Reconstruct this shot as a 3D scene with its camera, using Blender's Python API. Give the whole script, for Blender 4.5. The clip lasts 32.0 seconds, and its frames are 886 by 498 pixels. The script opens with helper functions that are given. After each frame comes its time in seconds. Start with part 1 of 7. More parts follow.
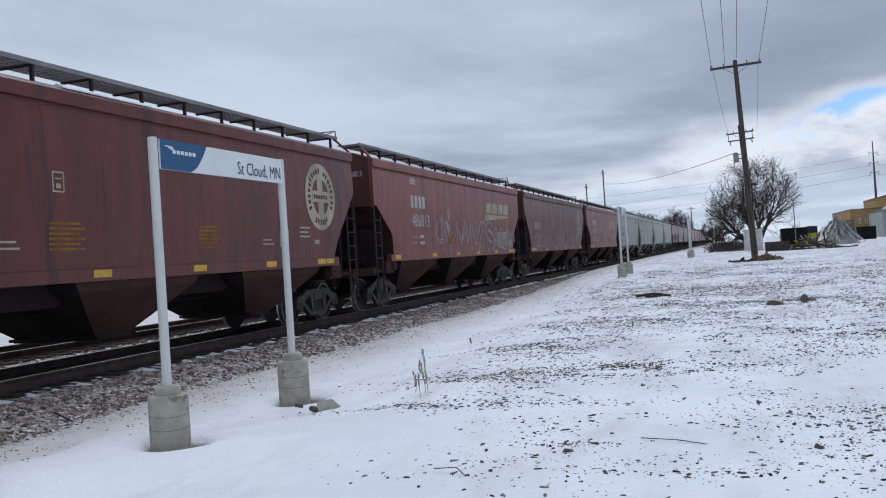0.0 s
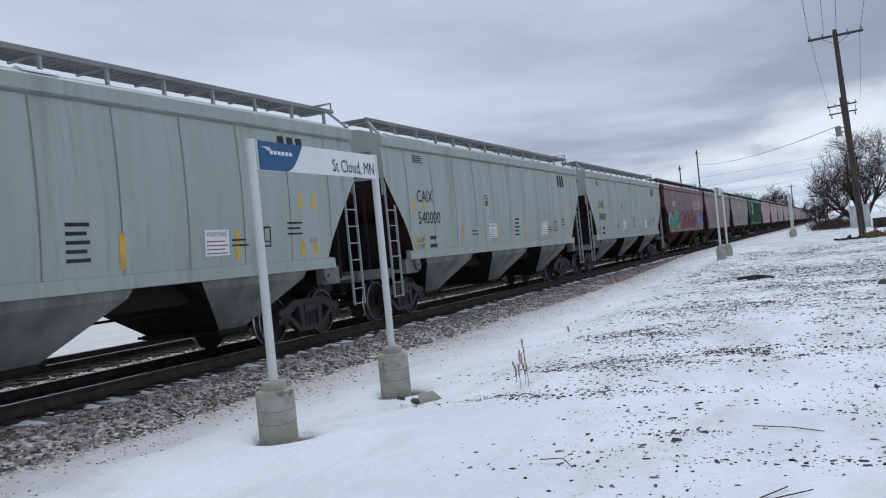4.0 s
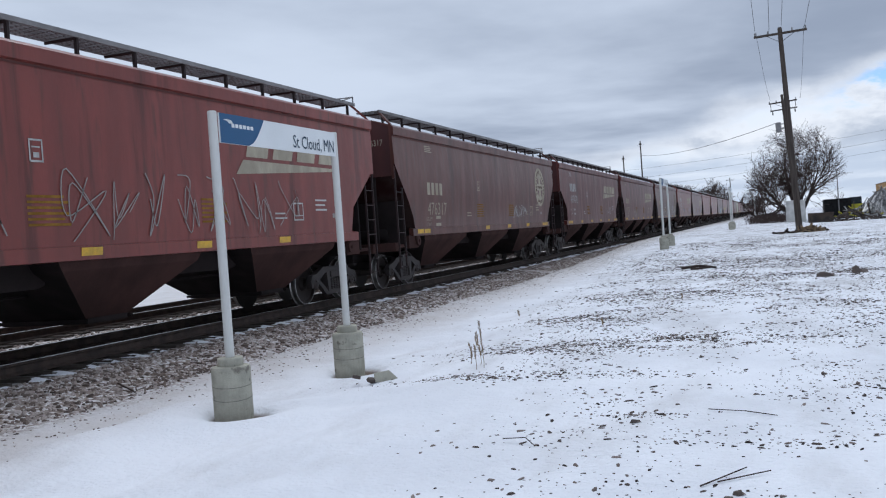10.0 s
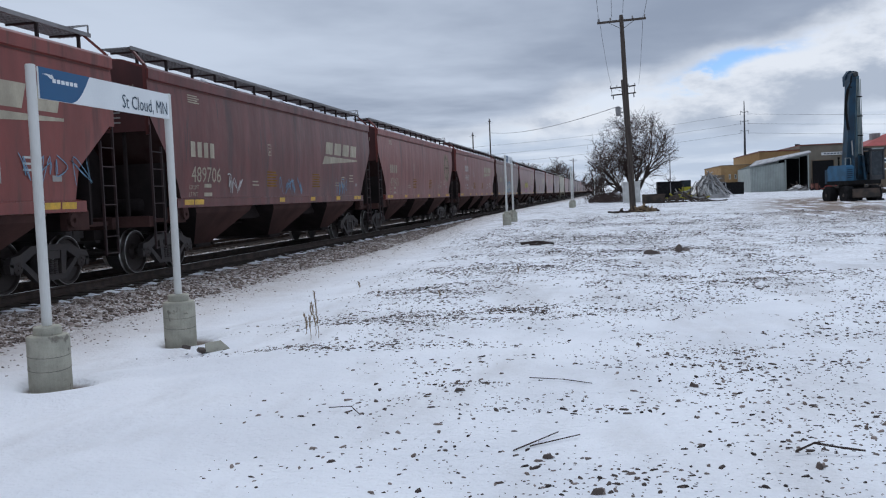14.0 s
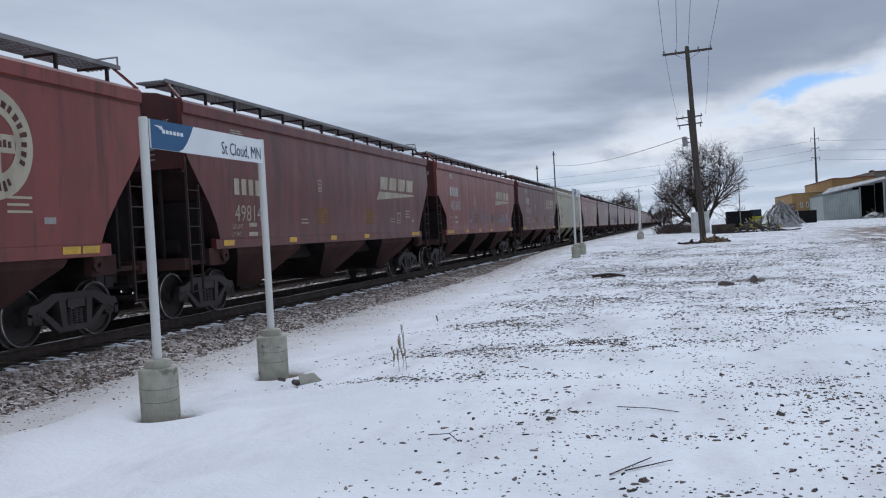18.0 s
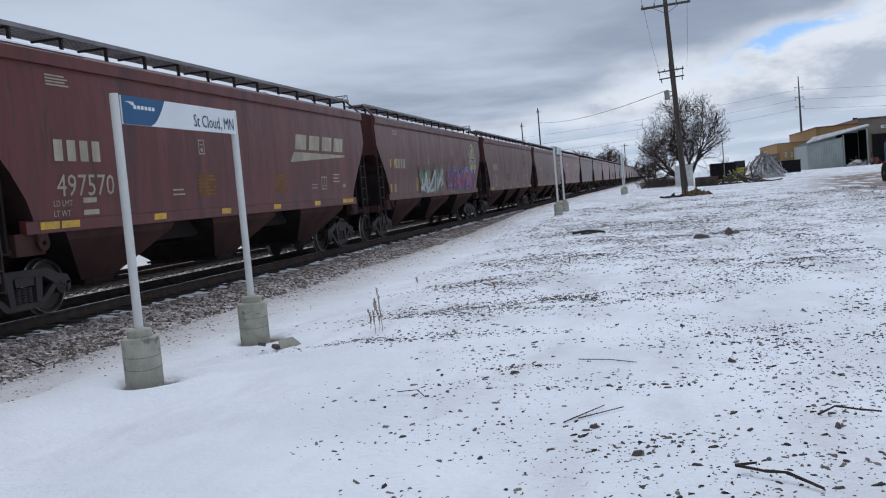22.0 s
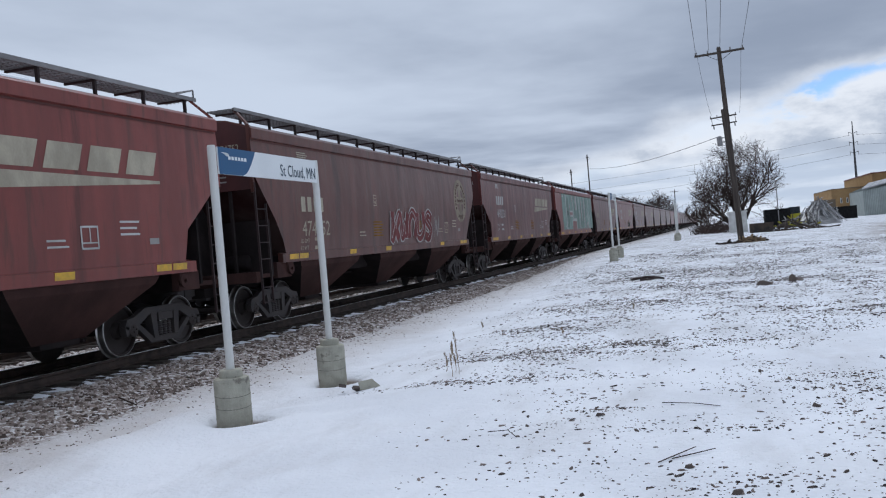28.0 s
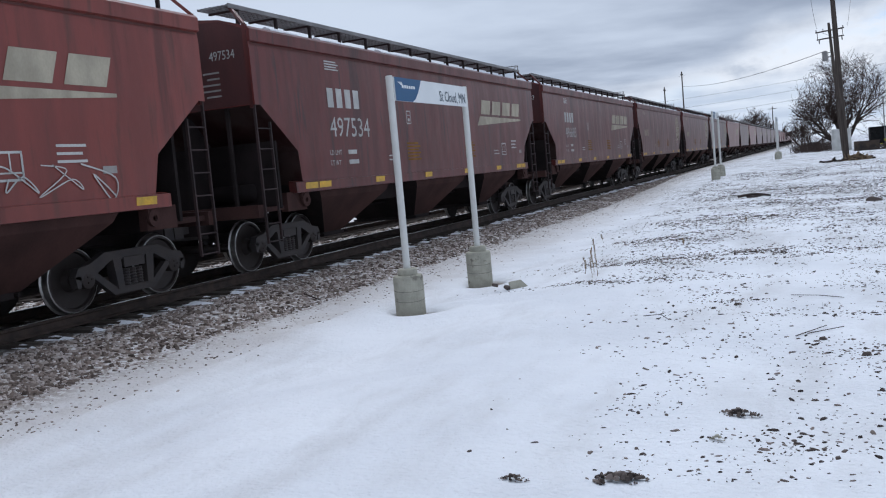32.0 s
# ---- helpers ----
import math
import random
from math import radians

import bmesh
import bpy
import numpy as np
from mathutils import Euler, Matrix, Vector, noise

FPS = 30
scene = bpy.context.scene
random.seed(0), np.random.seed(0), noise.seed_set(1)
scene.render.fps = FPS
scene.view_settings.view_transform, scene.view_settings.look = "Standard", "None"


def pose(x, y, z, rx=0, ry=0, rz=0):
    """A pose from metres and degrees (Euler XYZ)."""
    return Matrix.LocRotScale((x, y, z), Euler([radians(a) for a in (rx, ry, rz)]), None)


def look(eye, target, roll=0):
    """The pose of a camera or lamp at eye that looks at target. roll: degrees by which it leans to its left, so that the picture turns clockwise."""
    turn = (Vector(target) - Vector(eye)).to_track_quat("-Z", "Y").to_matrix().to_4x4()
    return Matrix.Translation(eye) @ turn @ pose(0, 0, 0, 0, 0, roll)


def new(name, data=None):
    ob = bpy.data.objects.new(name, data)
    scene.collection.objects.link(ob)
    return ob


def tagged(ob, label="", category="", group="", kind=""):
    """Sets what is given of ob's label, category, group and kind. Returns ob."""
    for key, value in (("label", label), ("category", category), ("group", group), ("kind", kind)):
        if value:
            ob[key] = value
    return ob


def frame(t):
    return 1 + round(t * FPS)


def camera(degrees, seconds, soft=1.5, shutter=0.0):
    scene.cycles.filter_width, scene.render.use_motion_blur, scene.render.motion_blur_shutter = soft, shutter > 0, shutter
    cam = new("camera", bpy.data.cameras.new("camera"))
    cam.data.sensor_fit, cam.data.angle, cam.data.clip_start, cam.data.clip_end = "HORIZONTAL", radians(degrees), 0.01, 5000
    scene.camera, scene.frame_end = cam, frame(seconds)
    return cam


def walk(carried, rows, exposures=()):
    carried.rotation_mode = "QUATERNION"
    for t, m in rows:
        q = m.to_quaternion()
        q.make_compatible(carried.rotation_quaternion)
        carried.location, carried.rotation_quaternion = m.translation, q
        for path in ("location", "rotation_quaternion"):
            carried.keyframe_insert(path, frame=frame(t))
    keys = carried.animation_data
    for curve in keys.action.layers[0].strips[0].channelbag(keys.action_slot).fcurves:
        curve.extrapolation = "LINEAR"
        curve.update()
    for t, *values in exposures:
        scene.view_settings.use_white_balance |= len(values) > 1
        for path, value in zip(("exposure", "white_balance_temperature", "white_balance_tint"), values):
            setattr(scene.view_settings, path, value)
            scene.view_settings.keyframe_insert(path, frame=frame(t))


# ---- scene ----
cam = camera(52.8, 32.0, 1.15)
PATH = [
    (0, (10.047, 0.236, 1.368), (9.431, 2.139, 1.386), -3.7),
    (0.5, (10.055, 0.24, 1.384), (9.427, 2.138, 1.421), -3.7),
    (1, (10.052, 0.236, 1.379), (9.414, 2.131, 1.42), -3.8),
    (1.5, (10.032, 0.251, 1.389), (9.398, 2.148, 1.422), -3.8),
    (2, (10.043, 0.255, 1.388), (9.401, 2.149, 1.403), -4.1),
    (2.5, (10.065, 0.25, 1.378), (9.346, 2.116, 1.399), -4.6),
    (4.5, (9.975, 0.24, 1.39), (9.165, 2.069, 1.4), -5.7),
    (5, (9.975, 0.204, 1.399), (9.24, 2.064, 1.429), -4.6),
    (5.5, (9.96, 0.208, 1.395), (9.28, 2.088, 1.444), -4.5),
    (6, (9.954, 0.216, 1.396), (9.347, 2.121, 1.444), -4.5),
    (6.5, (9.938, 0.21, 1.395), (9.356, 2.123, 1.437), -4.3),
    (7, (9.932, 0.227, 1.386), (9.355, 2.142, 1.426), -3.9),
    (7.5, (9.94, 0.231, 1.389), (9.27, 2.115, 1.422), -3.4),
    (8, (10.024, 0.281, 1.36), (9.138, 2.074, 1.34), -3.3),
    (8.5, (10.026, 0.258, 1.368), (8.997, 1.972, 1.296), -4.8),
    (9, (9.961, 0.173, 1.361), (9.021, 1.937, 1.287), -5.3),
    (9.5, (9.852, 0.096, 1.353), (9.059, 1.932, 1.288), -3.7),
    (10, (9.798, 0.156, 1.367), (9.105, 2.032, 1.331), -4.0),
    (10.5, (9.792, 0.189, 1.368), (9.062, 2.051, 1.347), -4.4),
    (11, (9.763, 0.098, 1.348), (8.977, 1.937, 1.318), -3.1),
    (11.5, (9.765, 0.028, 1.371), (9.098, 1.914, 1.362), -2.0),
    (12, (9.784, 0.036, 1.366), (9.293, 1.975, 1.356), -1.5),
    (12.5, (9.782, 0.034, 1.368), (9.34, 1.983, 1.314), -2.6),
    (13, (9.869, 0.109, 1.358), (9.47, 2.067, 1.259), -3.1),
    (13.5, (9.938, 0.182, 1.333), (9.63, 2.156, 1.236), -1.6),
    (14, (9.952, 0.174, 1.342), (9.58, 2.135, 1.226), -2.3),
    (14.5, (9.93, 0.123, 1.338), (9.418, 2.053, 1.222), -2.4),
    (15, (9.884, -0.016, 1.374), (9.353, 1.911, 1.307), -2.9),
    (15.5, (9.893, -0.123, 1.402), (9.413, 1.818, 1.336), -4.3),
    (17.5, (9.829, -0.252, 1.395), (9.358, 1.691, 1.362), -4.5),
    (18, (9.816, -0.288, 1.39), (9.306, 1.646, 1.356), -3.2),
    (18.5, (9.747, -0.296, 1.376), (9.134, 1.608, 1.346), -2.4),
    (19, (9.737, -0.286, 1.384), (9.248, 1.652, 1.319), -3.3),
    (19.5, (9.823, -0.287, 1.4), (9.465, 1.68, 1.322), -4.3),
    (20, (9.927, -0.281, 1.399), (9.5, 1.672, 1.327), -5.3),
    (20.5, (9.988, -0.292, 1.406), (9.379, 1.611, 1.325), -6.9),
    (21, (10.018, -0.328, 1.409), (9.368, 1.562, 1.329), -8.3),
    (21.5, (10.022, -0.437, 1.428), (9.503, 1.493, 1.337), -7.0),
    (22, (10.121, -0.55, 1.419), (9.63, 1.385, 1.295), -5.0),
    (22.5, (10.114, -0.59, 1.417), (9.596, 1.336, 1.267), -4.7),
    (23, (9.97, -0.632, 1.418), (9.475, 1.301, 1.279), -5.5),
    (23.5, (9.903, -0.676, 1.42), (9.473, 1.273, 1.296), -5.0),
    (24, (9.916, -0.691, 1.431), (9.504, 1.261, 1.296), -5.0),
    (24.5, (9.999, -0.706, 1.432), (9.509, 1.228, 1.289), -5.8),
    (25, (9.987, -0.74, 1.443), (9.431, 1.177, 1.33), -4.8),
    (25.5, (9.887, -0.777, 1.439), (9.359, 1.151, 1.374), -3.4),
    (27.5, (9.77, -0.886, 1.45), (9.181, 1.026, 1.43), -3.1),
    (28, (9.833, -0.986, 1.463), (9.248, 0.927, 1.45), -4.9),
    (28.5, (9.93, -1.089, 1.461), (9.316, 0.813, 1.386), -5.8),
    (29, (9.835, -1.274, 1.447), (9.147, 0.603, 1.374), -5.4),
    (29.5, (9.698, -1.524, 1.458), (9.049, 0.366, 1.388), -4.4),
    (30, (9.657, -1.763, 1.462), (9.085, 0.152, 1.399), -3.1),
    (30.5, (9.566, -1.984, 1.47), (9.005, -0.066, 1.389), -2.6),
    (31, (9.464, -2.255, 1.459), (8.753, -0.389, 1.341), -2.7),
    (31.5, (9.536, -2.545, 1.463), (8.698, -0.737, 1.297), -3.9),
    (32, (9.52, -2.874, 1.482), (8.744, -1.038, 1.31), -5.2),
]
walk(cam, [(t, look(eye, target, roll)) for t, eye, target, roll in PATH], [(t, stops, 5900, 10) for t, stops in ((0, 0.13), (5, 0.15), (7.5, 0.18), (9, 0.27), (10.5, 0.2), (12.5, 0.11), (18, 0.06), (24, 0.06), (28, 0.13), (32, 0.21))])

# ---- world and light ----
world = bpy.data.worlds.new("sky")
scene.world = world
world.use_nodes = True


def build_sky():
    nt = world.node_tree
    N, L = nt.nodes, nt.links
    N.clear()

    def node(kind, **kw):
        n = N.new(kind)
        for k, v in kw.items():
            n.inputs[k].default_value = v
        return n

    def op(kind, a, b=None, c=None):
        n = N.new("ShaderNodeMath")
        n.operation = kind
        for i, v in enumerate((a, b, c)):
            if v is None:
                continue
            if isinstance(v, (int, float)):
                n.inputs[i].default_value = v
            else:
                L.new(v, n.inputs[i])
        return n.outputs[0]

    def smooth(v, lo, hi):
        n = N.new("ShaderNodeMapRange")
        n.interpolation_type = "SMOOTHSTEP"
        n.inputs[1].default_value, n.inputs[2].default_value = lo, hi
        L.new(v, n.inputs[0])
        return n.outputs[0]

    def mix(f, a, b):
        n = N.new("ShaderNodeMix")
        n.data_type = "RGBA"
        for i, v in ((0, f), (6, a), (7, b)):
            if isinstance(v, (int, float, tuple)):
                n.inputs[i].default_value = v
            else:
                L.new(v, n.inputs[i])
        return n.outputs[2]

    co = N.new("ShaderNodeTexCoord").outputs["Generated"]
    sep = N.new("ShaderNodeSeparateXYZ")
    L.new(co, sep.inputs[0])
    x, y, z = sep.outputs
    # the cloud deck seen in perspective: rays meet a level ceiling
    zz = op("MAXIMUM", z, 0.05)
    comb = N.new("ShaderNodeCombineXYZ")
    L.new(op("MULTIPLY", op("DIVIDE", x, zz), 0.30), comb.inputs[0])
    L.new(op("MULTIPLY", op("DIVIDE", y, zz), 0.20), comb.inputs[1])
    n1 = node("ShaderNodeTexNoise", Scale=1.35, Detail=6.0, Roughness=0.52)
    L.new(comb.outputs[0], n1.inputs["Vector"])

    def noise_at(sx, sz, scale, detail, rough, shift=0.0):
        c = N.new("ShaderNodeCombineXYZ")
        L.new(op("MULTIPLY_ADD", x, sx, shift), c.inputs[0])
        L.new(op("MULTIPLY", y, sx), c.inputs[1])
        L.new(op("MULTIPLY", z, sz), c.inputs[2])
        n = node("ShaderNodeTexNoise", Scale=scale, Detail=detail, Roughness=rough)
        L.new(c.outputs[0], n.inputs["Vector"])
        return n.outputs[0]

    n2 = noise_at(5.5, 10.0, 1.6, 8.0, 0.55)
    n3 = noise_at(2.6, 22.0, 2.0, 6.0, 0.55, 4.0)
    n4 = noise_at(2.2, 5.0, 1.2, 5.0, 0.5, 9.0)
    # the deck is thinner and paler to the west, thick and grey over the yard
    thick = op("ADD", op("MULTIPLY", op("SUBTRACT", n1.outputs[0], 0.5), 2.1), op("MULTIPLY_ADD", x, 0.80, 0.66))
    deck = mix(smooth(thick, 0.0, 1.0), (0.56, 0.60, 0.66, 1), (0.28, 0.315, 0.38, 1))
    deck = mix(smooth(z, 0.35, 0.6), deck, (0.56, 0.59, 0.65, 1))
    sky = N.new("ShaderNodeTexSky")
    sky.sky_type, sky.sun_disc = "NISHITA", False
    sky.sun_elevation, sky.sun_rotation = radians(60), radians(333)
    blue = N.new("ShaderNodeVectorMath")
    blue.operation = "MULTIPLY"
    L.new(sky.outputs[0], blue.inputs[0])
    blue.inputs[1].default_value = (0.075, 0.095, 0.125)
    # broken bright cloud low over the horizon: white heads under the deck's edge, grey bands below, some blue between
    n5 = noise_at(9.0, 20.0, 1.7, 8.0, 0.6, 2.0)
    edge = op("SUBTRACT", op("ADD", z, op("ADD", op("MULTIPLY", op("SUBTRACT", n2, 0.5), 0.07), op("MULTIPLY", op("SUBTRACT", n4, 0.5), 0.08))), op("MULTIPLY_ADD", x, 0.24, 0.109))
    heads = op("ADD", op("MULTIPLY", op("SUBTRACT", n5, 0.5), 2.0), op("MULTIPLY", smooth(edge, -0.10, -0.015), 1.0))
    cumulus = mix(smooth(heads, 0.25, 1.0), (0.43, 0.465, 0.52, 1), (0.77, 0.77, 0.77, 1))
    haze = mix(smooth(n3, 0.38, 0.62), (0.50, 0.55, 0.62, 1), (0.72, 0.745, 0.775, 1))
    low = mix(smooth(op("ADD", z, op("MULTIPLY", op("SUBTRACT", n2, 0.5), 0.12)), 0.045, 0.085), haze, cumulus)
    here = op("MULTIPLY", smooth(x, 0.04, 0.11), smooth(x, 0.22, 0.14))
    gap = op("MULTIPLY", smooth(op("ABSOLUTE", op("ADD", edge, 0.010)), 0.017, 0.002), op("MULTIPLY", smooth(n5, 0.40, 0.54), op("MULTIPLY_ADD", here, 0.85, 0.12)))
    low = mix(gap, low, blue.outputs[0])
    below = mix(smooth(z, -0.02, 0.0), (0.5, 0.5, 0.52, 1), mix(smooth(edge, -0.014, 0.024), low, deck))
    bg = N.new("ShaderNodeBackground")
    bg.inputs["Strength"].default_value = 1.0
    L.new(below, bg.inputs[0])
    out = N.new("ShaderNodeOutputWorld")
    L.new(bg.outputs[0], out.inputs[0])


build_sky()
sun_data = bpy.data.lights.new("sun", "SUN")
sun_data.energy, sun_data.angle, sun_data.color = 1.1, radians(35), (1.0, 0.97, 0.93)
sun = new("sun", sun_data)
sun.matrix_world = look((-15, 30, 58), (0, 0, 0))


# ---- materials ----
def material(name, color, rough=0.7, metal=0.0, second=None, scale=4.0, stretch=(1, 1, 1), amount=1.0, fine=60.0, bump=0.15,
             lo=0.35, hi=0.65, dents=0.0, spot=None, spots=(0.62, 0.7), spot_scale=9.0, runs=None, film=None, gloss=None):
    """A two-scale procedural surface: broad patches, fine grain, relief, and a third colour in spots."""
    m = bpy.data.materials.new(name)
    m.use_nodes = True
    nt = m.node_tree
    N, L = nt.nodes, nt.links
    b = N["Principled BSDF"]
    co = N.new("ShaderNodeTexCoord")
    mp = N.new("ShaderNodeMapping")
    mp.inputs["Scale"].default_value = stretch
    L.new(co.outputs["Object"], mp.inputs[0])

    def tex(s, d=5.0):
        n = N.new("ShaderNodeTexNoise")
        n.inputs["Scale"].default_value, n.inputs["Detail"].default_value = s, d
        L.new(mp.outputs[0], n.inputs["Vector"])
        return n.outputs[0]

    def ramp(v, a, c):
        n = N.new("ShaderNodeMapRange")
        n.interpolation_type = "SMOOTHSTEP"
        n.inputs[1].default_value, n.inputs[2].default_value = a, c
        L.new(v, n.inputs[0])
        return n.outputs[0]

    def mix(f, a, c, kind="MIX"):
        n = N.new("ShaderNodeMix")
        n.data_type, n.blend_type = "RGBA", kind
        for i, v in ((0, f), (6, a), (7, c)):
            if isinstance(v, (float, int)):
                n.inputs[i].default_value = v
            elif isinstance(v, tuple):
                n.inputs[i].default_value = v if len(v) == 4 else (*v, 1)
            else:
                L.new(v, n.inputs[i])
        return n.outputs[2]

    second = second or tuple(c * 0.7 for c in color)
    broad, grain = tex(scale), tex(fine, 3.0)
    col = mix(ramp(broad, lo, hi), color, second)
    if spot:
        col = mix(ramp(tex(spot_scale, 6.0), *spots), col, spot)
    if film:
        # road dust in broad clouds
        wide = N.new("ShaderNodeTexNoise")
        wide.inputs["Scale"].default_value, wide.inputs["Detail"].default_value = 0.55, 6.0
        L.new(co.outputs["Object"], wide.inputs["Vector"])
        d = N.new("ShaderNodeMath")
        d.operation = "MULTIPLY"
        L.new(ramp(wide.outputs[0], 0.38, 0.70), d.inputs[0])
        d.inputs[1].default_value = 0.14
        col = mix(d.outputs[0], col, film)
    if runs:
        # narrow stains that rain has drawn down the sheets
        mp2 = N.new("ShaderNodeMapping")
        mp2.inputs["Scale"].default_value = (1.0, 1.3, 0.10)
        L.new(co.outputs["Object"], mp2.inputs[0])
        n = N.new("ShaderNodeTexNoise")
        n.inputs["Scale"].default_value, n.inputs["Detail"].default_value, n.inputs["Roughness"].default_value = 2.2, 7.0, 0.62
        L.new(mp2.outputs[0], n.inputs["Vector"])
        d = N.new("ShaderNodeMath")
        d.operation = "MULTIPLY"
        L.new(ramp(n.outputs[0], 0.53, 0.68), d.inputs[0])
        d.inputs[1].default_value = 0.75
        col = mix(d.outputs[0], col, runs)
    g = N.new("ShaderNodeMapRange")
    g.inputs[3].default_value, g.inputs[4].default_value = 1 - 0.22 * amount, 1 + 0.22 * amount
    L.new(grain, g.inputs[0])
    col = mix(1.0, col, g.outputs[0], "MULTIPLY")
    L.new(col, b.inputs["Base Color"])
    r = N.new("ShaderNodeMapRange")
    r.inputs[3].default_value, r.inputs[4].default_value = max(rough - 0.12, 0.04), min(rough + 0.12, 1)
    L.new(broad, r.inputs[0])
    L.new(r.outputs[0], b.inputs["Roughness"])
    b.inputs["Metallic"].default_value = metal
    b.inputs["Specular IOR Level"].default_value = 0.04 if rough > 0.74 and not metal else 0.32
    if gloss is not None:
        b.inputs["Specular IOR Level"].default_value = gloss
    if bump:
        bp = N.new("ShaderNodeBump")
        bp.inputs["Strength"].default_value, bp.inputs["Distance"].default_value = bump, 0.01
        L.new(grain, bp.inputs["Height"])
        if dents:
            # sheet steel that is no longer quite flat
            wide = N.new("ShaderNodeTexNoise")
            wide.inputs["Scale"].default_value, wide.inputs["Detail"].default_value = 0.9, 3.0
            L.new(co.outputs["Object"], wide.inputs["Vector"])
            b2 = N.new("ShaderNodeBump")
            b2.inputs["Strength"].default_value, b2.inputs["Distance"].default_value = dents, 0.06
            L.new(wide.outputs[0], b2.inputs["Height"])
            L.new(b2.outputs[0], bp.inputs["Normal"])
        L.new(bp.outputs[0], b.inputs["Normal"])
    return m


def pebbles(name, dark, mid, pale):
    """Loose stones, each of its own tone."""
    m = material(name, mid, 0.92, 0, dark, 9, (1, 1, 1), 0.9, 60, 0.3)
    nt = m.node_tree
    geo = nt.nodes.new("ShaderNodeNewGeometry")
    ramp = nt.nodes.new("ShaderNodeValToRGB")
    ramp.color_ramp.elements[0].color, ramp.color_ramp.elements[1].color = (*dark, 1), (*pale, 1)
    e = ramp.color_ramp.elements.new(0.55)
    e.color = (*mid, 1)
    nt.links.new(geo.outputs["Random Per Island"], ramp.inputs[0])
    nt.links.new(ramp.outputs[0], nt.nodes["Principled BSDF"].inputs["Base Color"])
    return m


